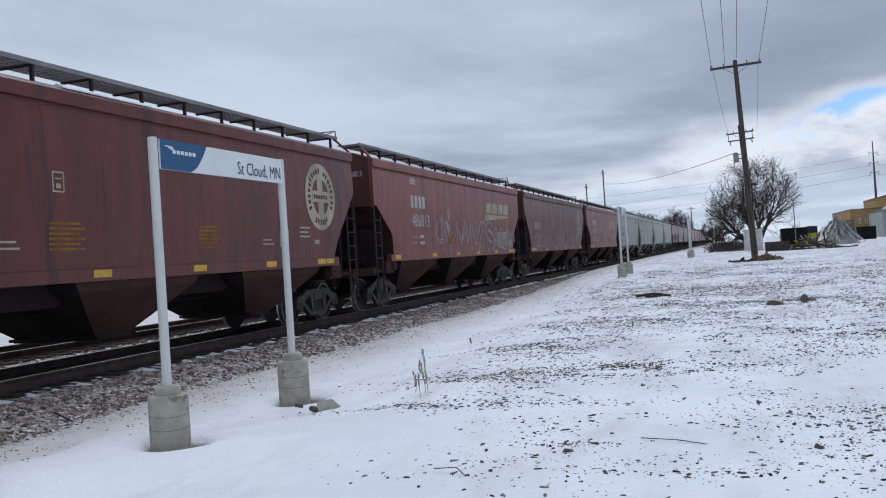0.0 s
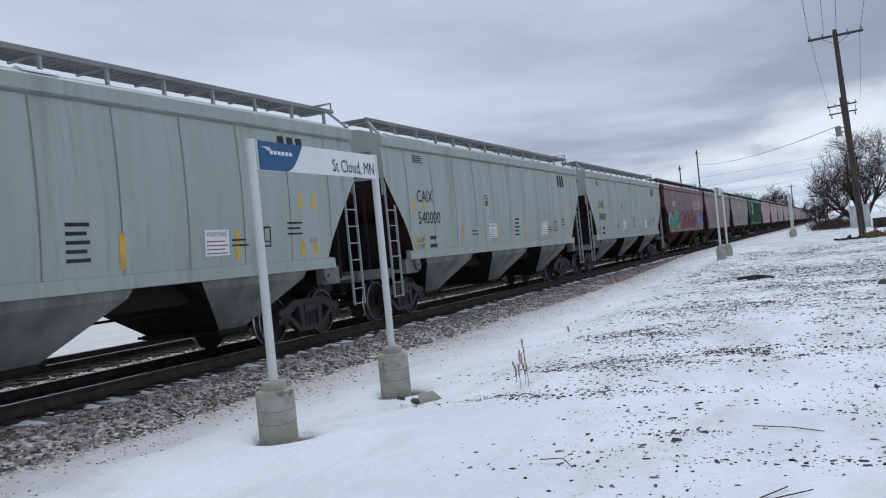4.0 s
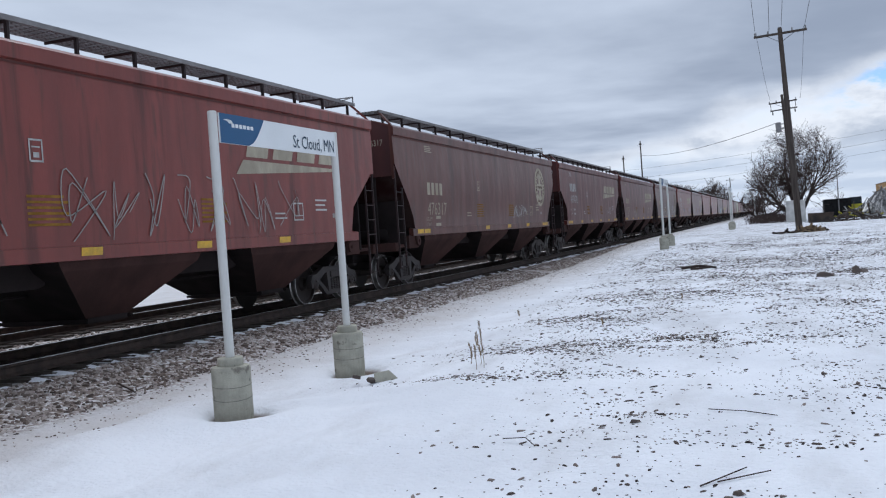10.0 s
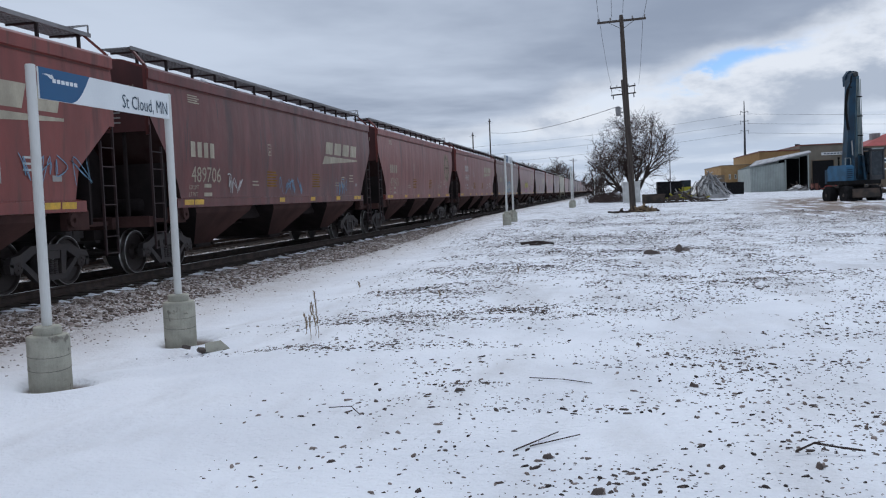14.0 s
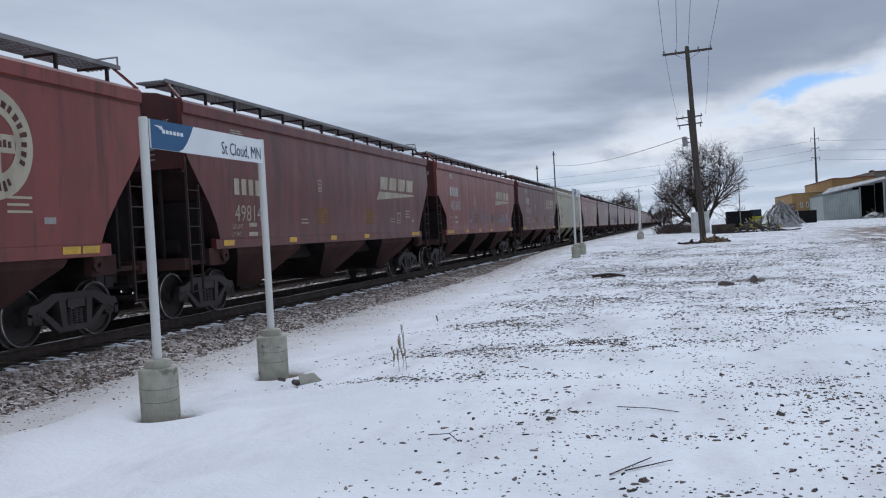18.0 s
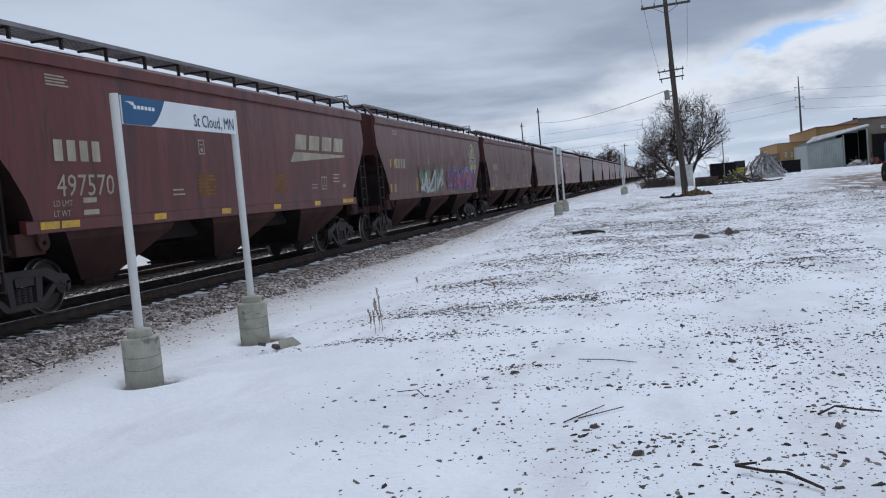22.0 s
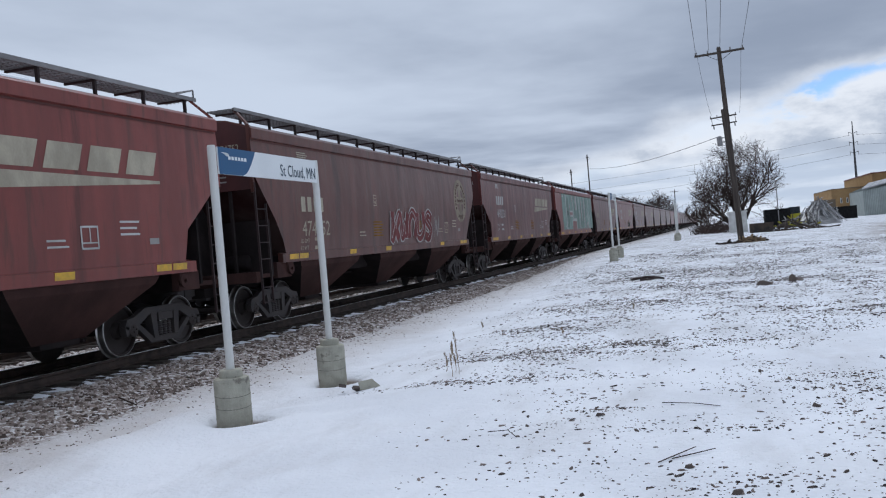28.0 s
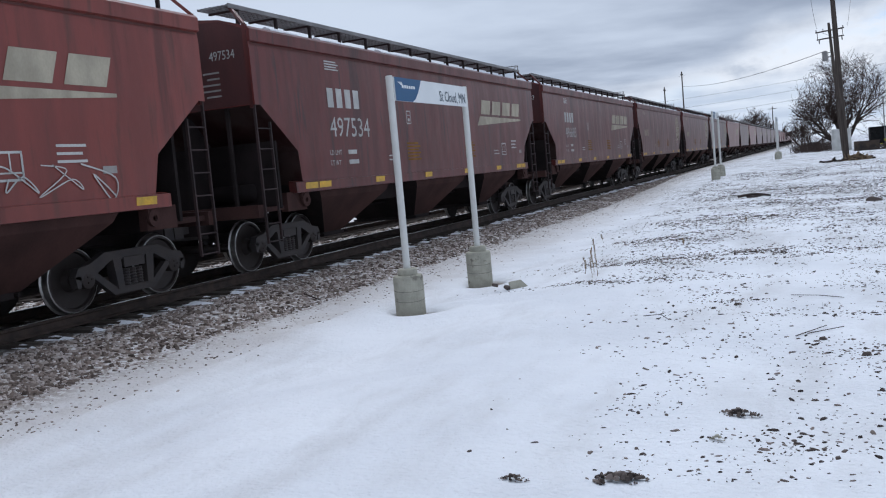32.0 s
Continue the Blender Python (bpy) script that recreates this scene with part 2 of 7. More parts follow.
STREAK = (2.6, 2.6, 0.35)
M = {
    "red": material("paint_red", (0.21, 0.050, 0.041), 0.35, 0, (0.17, 0.044, 0.037), 1.1, STREAK, 0.5, 30, 0.05, dents=0.5, spot=(0.12, 0.042, 0.034), spots=(0.56, 0.72), spot_scale=2.5, runs=(0.085, 0.027, 0.023), film=(0.150, 0.062, 0.050), gloss=0.36),
    "brown": material("paint_brown", (0.116, 0.036, 0.027), 0.35, 0, (0.088, 0.032, 0.025), 1.1, STREAK, 0.5, 30, 0.05, dents=0.5, spot=(0.107, 0.057, 0.045), spots=(0.55, 0.72), spot_scale=2.5, runs=(0.050, 0.024, 0.020), film=(0.135, 0.075, 0.060), gloss=0.36),
    "maroon": material("paint_maroon", (0.128, 0.029, 0.026), 0.35, 0, (0.092, 0.024, 0.021), 1.1, STREAK, 0.5, 30, 0.05, dents=0.5, spot=(0.055, 0.025, 0.024), spots=(0.56, 0.72), spot_scale=2.5, runs=(0.042, 0.017, 0.017), film=(0.125, 0.055, 0.047), gloss=0.36),
    "grey": material("paint_grey", (0.37, 0.41, 0.385), 0.5, 0, (0.335, 0.37, 0.345), 1.1, STREAK, 0.4, 30, 0.05, dents=0.5, spot=(0.30, 0.33, 0.31), spots=(0.58, 0.75), spot_scale=2.5, runs=(0.27, 0.285, 0.265), film=(0.29, 0.31, 0.285), gloss=0.36),
    "tan": material("paint_tan", (0.46, 0.42, 0.32), 0.55, 0, (0.385, 0.36, 0.295), 1.1, STREAK, 0.5, 30, 0.05, dents=0.5, spot=(0.30, 0.28, 0.24), spots=(0.56, 0.72), spot_scale=2.5, runs=(0.32, 0.29, 0.23), film=(0.40, 0.37, 0.29), gloss=0.36),
    "green": material("paint_green", (0.040, 0.135, 0.066), 0.5, 0, (0.034, 0.115, 0.058), 1.1, STREAK, 0.5, 30, 0.05, dents=0.5, spot=(0.05, 0.10, 0.07), spots=(0.58, 0.75), spot_scale=2.5, runs=(0.016, 0.045, 0.028), film=(0.05, 0.12, 0.07), gloss=0.36),
    "under": material("underframe_grime_shade", (0.030, 0.024, 0.024), 0.8, 0, (0.020, 0.017, 0.017), 1.5, (1, 1, 1), 0.8, 40, 0.2),
    "truck": material("truck_steel", (0.034, 0.030, 0.031), 0.65, 0.0, (0.050, 0.042, 0.040), 3, (1, 1, 1), 0.8, 50, 0.2),
    "wheel": material("wheel_steel", (0.038, 0.030, 0.028), 0.6, 0.3, (0.05, 0.042, 0.04), 4, (1, 1, 1), 0.6, 50, 0.1),
    "tread": material("tread_steel", (0.45, 0.44, 0.43), 0.35, 0.9, (0.3, 0.29, 0.28), 6),
    "grate": material("galvanised_grating", (0.19, 0.185, 0.185), 0.6, 0.2, (0.27, 0.265, 0.265), 2),
    "white_paint": material("white_lettering", (0.62, 0.58, 0.50), 0.7, 0, (0.45, 0.41, 0.36), 5, (1, 1, 1), 0.6),
    "black_paint": material("black_lettering", (0.03, 0.03, 0.03), 0.7),
    "yellow": material("yellow_reflector", (0.70, 0.42, 0.045), 0.5, 0, (0.5, 0.32, 0.06), 5),
    "snow": None,
    "seam_concrete": material("mould_seam", (0.22, 0.21, 0.18), 0.9),
    "concrete": material("cast_concrete", (0.43, 0.42, 0.35), 0.9, 0, (0.34, 0.335, 0.28), 6, (1, 1, 1), 0.7, 90, 0.35, spot=(0.20, 0.19, 0.16), spots=(0.60, 0.68), spot_scale=8),
    "post": material("white_post_paint", (0.63, 0.635, 0.61), 0.4, 0, (0.56, 0.565, 0.54), 2, (1, 1, 0.3), 0.3, 40, 0.05),
    "sign_white": material("sign_white", (0.74, 0.77, 0.78), 0.4, 0, (0.70, 0.73, 0.74), 1.5, (1, 1, 1), 0.2, 40, 0.02),
    "sign_blue": material("sign_blue", (0.018, 0.085, 0.20), 0.4, 0, (0.02, 0.095, 0.21), 1.5, (1, 1, 1), 0.2, 40, 0.02),
    "ink": material("sign_ink", (0.03, 0.06, 0.10), 0.5),
    "rail": material("rail_steel", (0.07, 0.05, 0.042), 0.75, 0.3, (0.045, 0.036, 0.032), 5),
    "railhead": material("rail_head", (0.5, 0.49, 0.48), 0.3, 0.95, (0.35, 0.34, 0.33), 3),
    "tie": material("tie_timber", (0.05, 0.042, 0.036), 0.95, 0, (0.09, 0.08, 0.072), 2, (1, 6, 1), 1.0, 30, 0.5),
    "stone": pebbles("ballast_stone", (0.08, 0.064, 0.056), (0.24, 0.195, 0.17), (0.52, 0.47, 0.44)),
    "rock": pebbles("field_stone", (0.04, 0.034, 0.033), (0.10, 0.083, 0.075), (0.26, 0.22, 0.20)),
    "pole": material("pole_timber", (0.10, 0.085, 0.075), 0.9, 0, (0.065, 0.055, 0.05), 1.5, (6, 6, 0.5), 0.9, 30, 0.4),
    "wire": material("cable", (0.05, 0.05, 0.055), 0.6),
    "bark": material("bark", (0.065, 0.05, 0.044), 0.95, 0, (0.045, 0.036, 0.033), 4, (1, 1, 0.4), 0.9, 40, 0.4),
    "twig": material("twig", (0.085, 0.062, 0.056), 0.95, 0, (0.065, 0.05, 0.046), 1.5),
    "straw": material("dry_weed", (0.27, 0.20, 0.13), 0.95),
    "tan_wall": material("tan_block_wall", (0.36, 0.235, 0.115), 0.9, 0, (0.31, 0.20, 0.10), 0.8),
    "shed": material("shed_metal", (0.31, 0.345, 0.33), 0.6, 0.0, (0.26, 0.29, 0.275), 0.6),
    "shed_roof": material("shed_roof_metal", (0.27, 0.27, 0.28), 0.6, 0.2, (0.46, 0.46, 0.48), 0.5),
    "dark": material("dark_interior", (0.02, 0.02, 0.022), 0.9),
    "blue": material("blue_machine_paint", (0.010, 0.042, 0.08), 0.6, 0, (0.014, 0.033, 0.055), 2),
    "black": material("black_rubber", (0.02, 0.02, 0.021), 0.85),
    "white_box": material("white_cabinet", (0.62, 0.62, 0.60), 0.6, 0, (0.5, 0.5, 0.48), 2),
    "scrap": material("scrap_metal", (0.10, 0.075, 0.06), 0.8, 0.3, (0.05, 0.045, 0.042), 2),
    "silver": material("aluminium_scrap", (0.50, 0.50, 0.50), 0.5, 0.6, (0.3, 0.3, 0.3), 3),
    "yellowgreen": material("yellow_green_paint", (0.45, 0.42, 0.03), 0.6),
    "glass": material("cab_glass", (0.03, 0.04, 0.05), 0.12, 0.0),
}


# ---- mesh helpers ----
class Geo:
    """Collects corners and faces of one mesh."""

    def __init__(self):
        self.v, self.f = [], []

    def add(self, verts, faces):
        n = len(self.v)
        self.v += [tuple(p) for p in verts]
        self.f += [tuple(i + n for i in f) for f in faces]
        return self

    def box(self, x0, x1, y0, y1, z0, z1):
        return self.add([(x, y, z) for z in (z0, z1) for x, y in ((x0, y0), (x1, y0), (x1, y1), (x0, y1))],
                        [(3, 2, 1, 0), (4, 5, 6, 7), (0, 1, 5, 4), (1, 2, 6, 5), (2, 3, 7, 6), (3, 0, 4, 7)])

    def bar(self, a, b, r=0.02, n=6, r2=None):
        """A round bar from a to b."""
        a, b = Vector(a), Vector(b)
        d = (b - a).normalized()
        u = d.cross(Vector((0, 0, 1)) if abs(d.z) < 0.9 else Vector((1, 0, 0))).normalized()
        w = d.cross(u)
        r2 = r if r2 is None else r2
        pts = [c + (u * math.cos(q) + w * math.sin(q)) * s for c, s in ((a, r), (b, r2)) for q in [2 * math.pi * i / n for i in range(n)]]
        return self.add(pts, [(i, (i + 1) % n, n + (i + 1) % n, n + i) for i in range(n)] + [tuple(range(n))[::-1], tuple(range(n, 2 * n))])

    def beam(self, a, b, w=0.05, h=0.05):
        """A square bar from a to b."""
        a, b = Vector(a), Vector(b)
        d = (b - a).normalized()
        u = d.cross(Vector((0, 0, 1)) if abs(d.z) < 0.95 else Vector((0, 1, 0))).normalized() * w / 2
        q = d.cross(u).normalized() * h / 2
        pts = [c + i * u + j * q for c in (a, b) for i, j in ((-1, -1), (1, -1), (1, 1), (-1, 1))]
        return self.add(pts, [(3, 2, 1, 0), (4, 5, 6, 7), (0, 1, 5, 4), (1, 2, 6, 5), (2, 3, 7, 6), (3, 0, 4, 7)])

    def lathe(self, rings, axis="z", n=24, at=(0, 0, 0), caps=True):
        """rings: (radius, height) along the axis."""
        pts = []
        for r, h in rings:
            for i in range(n):
                c, s = r * math.cos(2 * math.pi * i / n), r * math.sin(2 * math.pi * i / n)
                p = (c, s, h) if axis == "z" else (h, c, s) if axis == "x" else (s, h, c)
                pts.append((p[0] + at[0], p[1] + at[1], p[2] + at[2]))
        faces = [(k * n + i, k * n + (i + 1) % n, (k + 1) * n + (i + 1) % n, (k + 1) * n + i) for k in range(len(rings) - 1) for i in range(n)]
        if caps:
            faces += [tuple(range(n))[::-1], tuple(range((len(rings) - 1) * n, len(rings) * n))]
        return self.add(pts, faces)

    def prism(self, outline, axis, a, b):
        """An outline in the other two axes, drawn out along axis from a to b."""
        n = len(outline)
        put = {"x": lambda p, c: (c, p[0], p[1]), "y": lambda p, c: (p[0], c, p[1]), "z": lambda p, c: (p[0], p[1], c)}[axis]
        return self.add([put(p, a) for p in outline] + [put(p, b) for p in outline],
                        [(i, (i + 1) % n, n + (i + 1) % n, n + i) for i in range(n)] + [tuple(range(n))[::-1], tuple(range(n, 2 * n))])

    def tube(self, pts, r, n=5):
        """One connected tube through points."""
        pts = [Vector(p) for p in pts]
        first, k = len(self.v), len(pts)
        for i, p in enumerate(pts):
            d = (pts[min(i + 1, k - 1)] - pts[max(i - 1, 0)]).normalized()
            u = d.cross(Vector((0, 0, 1)) if abs(d.z) < 0.95 else Vector((1, 0, 0))).normalized()
            w = d.cross(u)
            self.v += [tuple(p + (u * math.cos(q) + w * math.sin(q)) * r) for q in [2 * math.pi * j / n for j in range(n)]]
        self.f += [tuple(first + c for c in (i * n + j, i * n + (j + 1) % n, (i + 1) * n + (j + 1) % n, (i + 1) * n + j)) for i in range(k - 1) for j in range(n)]
        return self

    def mesh(self, name, smooth=False):
        me = bpy.data.meshes.new(name)
        me.from_pydata(self.v, [], self.f)
        me.validate()
        bm = bmesh.new()
        bm.from_mesh(me)
        bmesh.ops.recalc_face_normals(bm, faces=bm.faces)
        bm.to_mesh(me)
        bm.free()
        if smooth:
            me.polygons.foreach_set("use_smooth", [True] * len(me.polygons))
        return me


FINE = {"notice_lines", "data_lines", "warning_lines", "load_figure", "seed_head", "warning_text", "end_notice", "emblem_lettering"}


def part(name, geo, mat, parent=None, label="", m=None, smooth=False):
    """One mesh object, under a thing or a part. geo: a Geo or a ready mesh, which is then shared."""
    me = geo.mesh(name, smooth) if isinstance(geo, Geo) else geo
    ob = new(name, me)
    if not me.materials:
        me.materials.append(mat)
    elif me.materials[0] != mat:
        ob.material_slots[0].link = "OBJECT"
        ob.material_slots[0].material = mat
    if parent:
        ob.parent = parent
    if m is not None:
        ob.matrix_basis = m
    if label:
        tagged(ob, label)
    if name in FINE:
        tagged(ob, kind="stuff")
    return ob


def thing(name, label, category, m=None, group="", kind=""):
    ob = new(name)
    ob.empty_display_size = 0.2
    if m is not None:
        ob.matrix_basis = m
    return tagged(ob, label, category, group, kind)


CACHE = {}


def cached(key, make):
    if key not in CACHE:
        CACHE[key] = make()
    return CACHE[key]


def text_mesh(text, size, squeeze=1.0, depth=0.0):
    """Letters as a mesh in the plane x = 0, reading along +y with z up."""
    def make():
        cu = bpy.data.curves.new("letters", "FONT")
        cu.body, cu.size, cu.align_x, cu.align_y, cu.resolution_u = text, size, "LEFT", "BOTTOM_BASELINE", 2
        ob = bpy.data.objects.new("letters", cu)
        me = bpy.data.meshes.new_from_object(ob)
        me.transform(Matrix(((0, 0, 1, 0), (squeeze, 0, 0, 0), (0, 1, 0, 0), (0, 0, 0, 1))))
        bpy.data.objects.remove(ob)
        return me
    return cached(("text", text, size, squeeze), make)


def step(v, a, b):
    q = min(max((v - a) / (b - a), 0.0), 1.0)
    return q * q * (3 - 2 * q)


# ---- ground ----
def ground_height(x, y):
    """The lie of the land: a shallow ditch beside the ballast, a slow rise down the line."""
    rise = -0.33 + 0.40 * step(y, 30, 56) - 0.25 * step(y, 90, 180)
    ditch = -0.15 * math.exp(-((x - 4.0) / 1.5) ** 2) * (1 - step(y, 20, 45))
    drift = 0.035 * noise.noise((x * 0.35, y * 0.35, 0)) + 0.016 * noise.noise((x * 1.1, y * 0.9, 3))
    if abs(x) > 60 or abs(y) > 300:
        drift = 0
    u, v = 0.85 * x + 0.5 * y, 0.85 * y - 0.5 * x
    near = 1 - step(y, 14, 24)
    drift += 0.042 * near * noise.noise((u * 0.22, v * 1.1, 9)) + 0.008 * near * noise.noise((u * 0.8, v * 3.2, 11))
    # the wind-cut lip of the drift that lies along the ditch
    lip = 0.10 * (math.exp(-((x - 3.45) / (0.22 if x < 3.45 else 0.75)) ** 2)) * (1 - step(y, 8.2, 10.5))
    land = rise + ditch + drift + lip
    bed = -0.215 + 0.012 * noise.noise((x * 4, y * 4, 5))
    side = step(x, 1.0, 2.4)
    far = step(-x, 6.4, 7.6)
    z = bed * (1 - side) + land * side if x > -3 else bed * (1 - far) + (-0.24 + drift) * far
    for bx, by in ((4.13, 8.51), (4.13, 11.39)):
        d = math.hypot(x - bx - 0.15, y - by + 0.1)
        z -= 0.13 * math.exp(-(d / 0.36) ** 8)
        z += 0.05 * math.exp(-((d - 0.75) / 0.3) ** 2)
    return z


def snow_material():
    m = bpy.data.materials.new("wind_blown_snow")
    m.use_nodes = True
    nt = m.node_tree
    N, L = nt.nodes, nt.links
    b = N["Principled BSDF"]
    co = N.new("ShaderNodeTexCoord").outputs["Object"]
    sep = N.new("ShaderNodeSeparateXYZ")
    L.new(co, sep.inputs[0])

    def tex(s, d=6.0, r=0.55, stretch=None):
        n = N.new("ShaderNodeTexNoise")
        n.inputs["Scale"].default_value, n.inputs["Detail"].default_value, n.inputs["Roughness"].default_value = s, d, r
        v = co
        if stretch:
            mp = N.new("ShaderNodeMapping")
            mp.inputs["Scale"].default_value = stretch
            L.new(co, mp.inputs[0])
            v = mp.outputs[0]
        L.new(v, n.inputs["Vector"])
        return n.outputs[0]

    def op(kind, a, c, d=None):
        n = N.new("ShaderNodeMath")
        n.operation = kind
        for i, v in enumerate((a, c, d)):
            if v is None:
                continue
            if isinstance(v, (int, float)):
                n.inputs[i].default_value = v
            else:
                L.new(v, n.inputs[i])
        return n.outputs[0]

    def ramp(v, a, c):
        n = N.new("ShaderNodeMapRange")
        n.interpolation_type = "SMOOTHSTEP"
        n.inputs[1].default_value, n.inputs[2].default_value = a, c
        L.new(v, n.inputs[0])
        return n.outputs[0]

    def mix(f, a, c):
        n = N.new("ShaderNodeMix")
        n.data_type = "RGBA"
        for i, v in ((0, f), (6, a), (7, c)):
            if isinstance(v, tuple):
                n.inputs[i].default_value = v
            else:
                L.new(v, n.inputs[i])
        return n.outputs[2]

    snow = mix(ramp(tex(0.5), 0.35, 0.7), (0.785, 0.812, 0.856, 1), (0.695, 0.722, 0.77, 1))
    dusty = mix(ramp(tex(1.3, 6, 0.6, (1, 0.35, 1)), 0.45, 0.80), snow, (0.60, 0.61, 0.635, 1))
    # fine dust from the ballast on the flat beside it
    dusty = mix(op("MULTIPLY", ramp(sep.outputs[0], 4.3, 2.6), op("MULTIPLY_ADD", tex(2.0), 0.7, 0.25)), dusty, (0.50, 0.46, 0.43, 1))
    # thin snow where the gravel shows, farther off in the open yard
    open_yard = ramp(op("ADD", sep.outputs[0], op("MULTIPLY", sep.outputs[1], 0.16)), 6.9, 10.5)
    patches = ramp(tex(0.30, 5, 0.62, (1, 0.5, 1)), 0.40, 0.60)
    specks = ramp(tex(9, 5, 0.70, (1, 0.8, 1)), 0.50, 0.58)
    bare = op("MULTIPLY", op("MULTIPLY", open_yard, op("MULTIPLY_ADD", patches, 0.7, 0.3)), op("MULTIPLY", specks, ramp(sep.outputs[1], 14, 38)))
    thin = op("MULTIPLY", op("MULTIPLY", open_yard, ramp(tex(0.9, 6, 0.65, (1, 0.45, 1)), 0.47, 0.66)), op("MULTIPLY_ADD", ramp(sep.outputs[1], 6, 22), 0.45, 0.18))
    dusty = mix(thin, dusty, (0.46, 0.465, 0.48, 1))
    # bare earth in the hollows round the sign footings, darkened with the hollows' shade
    def hollow(cx, cy):
        dx, dy = op("SUBTRACT", sep.outputs[0], cx), op("SUBTRACT", sep.outputs[1], cy)
        return ramp(op("ADD", op("MULTIPLY", dx, dx), op("MULTIPLY", dy, dy)), 0.135, 0.085)
    soil_and_shade = op("MAXIMUM", hollow(4.27, 8.43), hollow(4.27, 11.31))
    mud = op("MULTIPLY", op("MULTIPLY", ramp(op("ABSOLUTE", op("SUBTRACT", sep.outputs[0], op("MULTIPLY_ADD", sep.outputs[1], 0.14, 14.5)), 0.0), 5.5, 1.0), ramp(op("ABSOLUTE", op("SUBTRACT", sep.outputs[1], 60.0), 0.0), 28.0, 8.0)), ramp(tex(0.8, 5, 0.6, (1.6, 0.3, 1)), 0.40, 0.52))
    col = mix(bare, dusty, (0.10, 0.088, 0.082, 1))
    col = mix(soil_and_shade, col, (0.20, 0.16, 0.13, 1))
    col = mix(mud, col, (0.17, 0.125, 0.095, 1))
    # the ballast: stone with snow between
    bed = op("MULTIPLY", ramp(op("ADD", sep.outputs[0], op("MULTIPLY", op("SUBTRACT", tex(1.1), 0.5), 1.3)), 2.75, 1.95),
             ramp(op("ADD", sep.outputs[0], op("MULTIPLY", op("SUBTRACT", tex(1.1), 0.5), 1.6)), -7.2, -6.5))
    # the train's shade painted on the ballast, a dark band along the near track
    under_train_shade = op("MULTIPLY", ramp(sep.outputs[0], 0.55, 0.3), ramp(sep.outputs[0], -2.0, -1.7))
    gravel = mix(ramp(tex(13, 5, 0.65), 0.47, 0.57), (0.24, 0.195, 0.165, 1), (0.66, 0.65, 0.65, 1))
    gravel = mix(under_train_shade, gravel, mix(ramp(tex(12, 5, 0.65), 0.45, 0.62), (0.055, 0.048, 0.043, 1), (0.30, 0.29, 0.28, 1)))
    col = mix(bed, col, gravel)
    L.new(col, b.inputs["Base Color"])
    b.inputs["Roughness"].default_value = 0.85
    bp = N.new("ShaderNodeBump")
    bp.inputs["Strength"].default_value, bp.inputs["Distance"].default_value = 0.8, 0.03
    L.new(op("ADD", tex(22, 5), op("MULTIPLY", tex(3), 2.0)), bp.inputs["Height"])
    L.new(bp.outputs[0], b.inputs["Normal"])
    return m


M["snow"] = snow_material()


def spaced(*runs):
    out = []
    for a, b, s in runs:
        out += list(np.arange(a, b, s))
    return out


def build_ground():
    xs = spaced((-3000, -300, 300), (-300, -40, 20), (-40, -9, 3), (-9, 2, 0.4), (2, 3.5, 0.16), (3.5, 5.0, 0.07), (5.0, 13, 0.16), (13, 30, 0.7), (30, 300, 18), (300, 3001, 300))
    ys = spaced((-3000, -300, 300), (-300, -20, 20), (-20, 2, 1.0), (2, 7.8, 0.18), (7.8, 9.2, 0.08), (9.2, 10.7, 0.18), (10.7, 12.1, 0.08), (12.1, 16, 0.18), (16, 60, 0.6), (60, 300, 10), (300, 3001, 150))
    verts = [(x, y, ground_height(x, y)) for y in ys for x in xs]
    n = len(xs)
    faces = [(j * n + i, j * n + i + 1, (j + 1) * n + i + 1, (j + 1) * n + i) for j in range(len(ys) - 1) for i in range(n - 1)]
    me = bpy.data.meshes.new("ground")
    me.from_pydata(verts, [], faces)
    me.polygons.foreach_set("use_smooth", [True] * len(me.polygons))
    me.materials.append(M["snow"])
    return tagged(new("ground", me), "snow-covered gravel yard beside the railway", "ground", kind="structure")


build_ground()

GAUGE_MID = -0.75
TRACK_2 = -4.95


# ---- tracks ----
def rail_outline():
    return [(-0.07, -0.17), (0.07, -0.17), (0.07, -0.155), (0.012, -0.13), (0.01, -0.05), (0.036, -0.035), (0.037, -0.004), (0.025, 0),
            (-0.025, 0), (-0.037, -0.004), (-0.036, -0.035), (-0.01, -0.05), (-0.012, -0.13), (-0.07, -0.155)]


def build_tracks():
    for mid in (GAUGE_MID, TRACK_2):
        for side in (-0.75, 0.75):
            rail = tagged(new("rail", Geo().prism([(mid + side + x, z) for x, z in rail_outline()], "y", -900, 2500).mesh("rail")),
                          "rusty steel rail with a polished head", "rail", "rails", "structure")
            rail.data.materials.append(M["rail"])
            head = Geo().box(mid + side - 0.026, mid + side + 0.026, -900, 2500, 0.0005, 0.002)
            part("rail_head", head, M["railhead"], rail)


build_tracks()


# ---- the train ----
SPEED = 24.077
GAPS = [22.14, 40.8, 59.69, 77.98, 95.9, 113.72, 131.53, 149.47, 167.54, 186.24, 205.28, 224.28, 242.78, 261.34, 280.1, 298.37,
        316.56, 334.95, 353.1, 371.47, 389.89, 408.85, 427.82, 446.78, 465.18, 483.58, 501.64, 519.66, 538.05, 556.34, 575.0,
        593.86, 612.85, 631.44, 650.02, 668.59, 687.17, 706.01, 723.77, 741.5, 759.36, 777.65, 795.75, 814.15]
DRIFT = {14: 0.3, 17: 0.45, 18: 0.25, 21: 0.4, 22: 0.6, 31: 1.1, 32: 1.4, 33: 1.4, 34: 1.6, 35: 1.7}
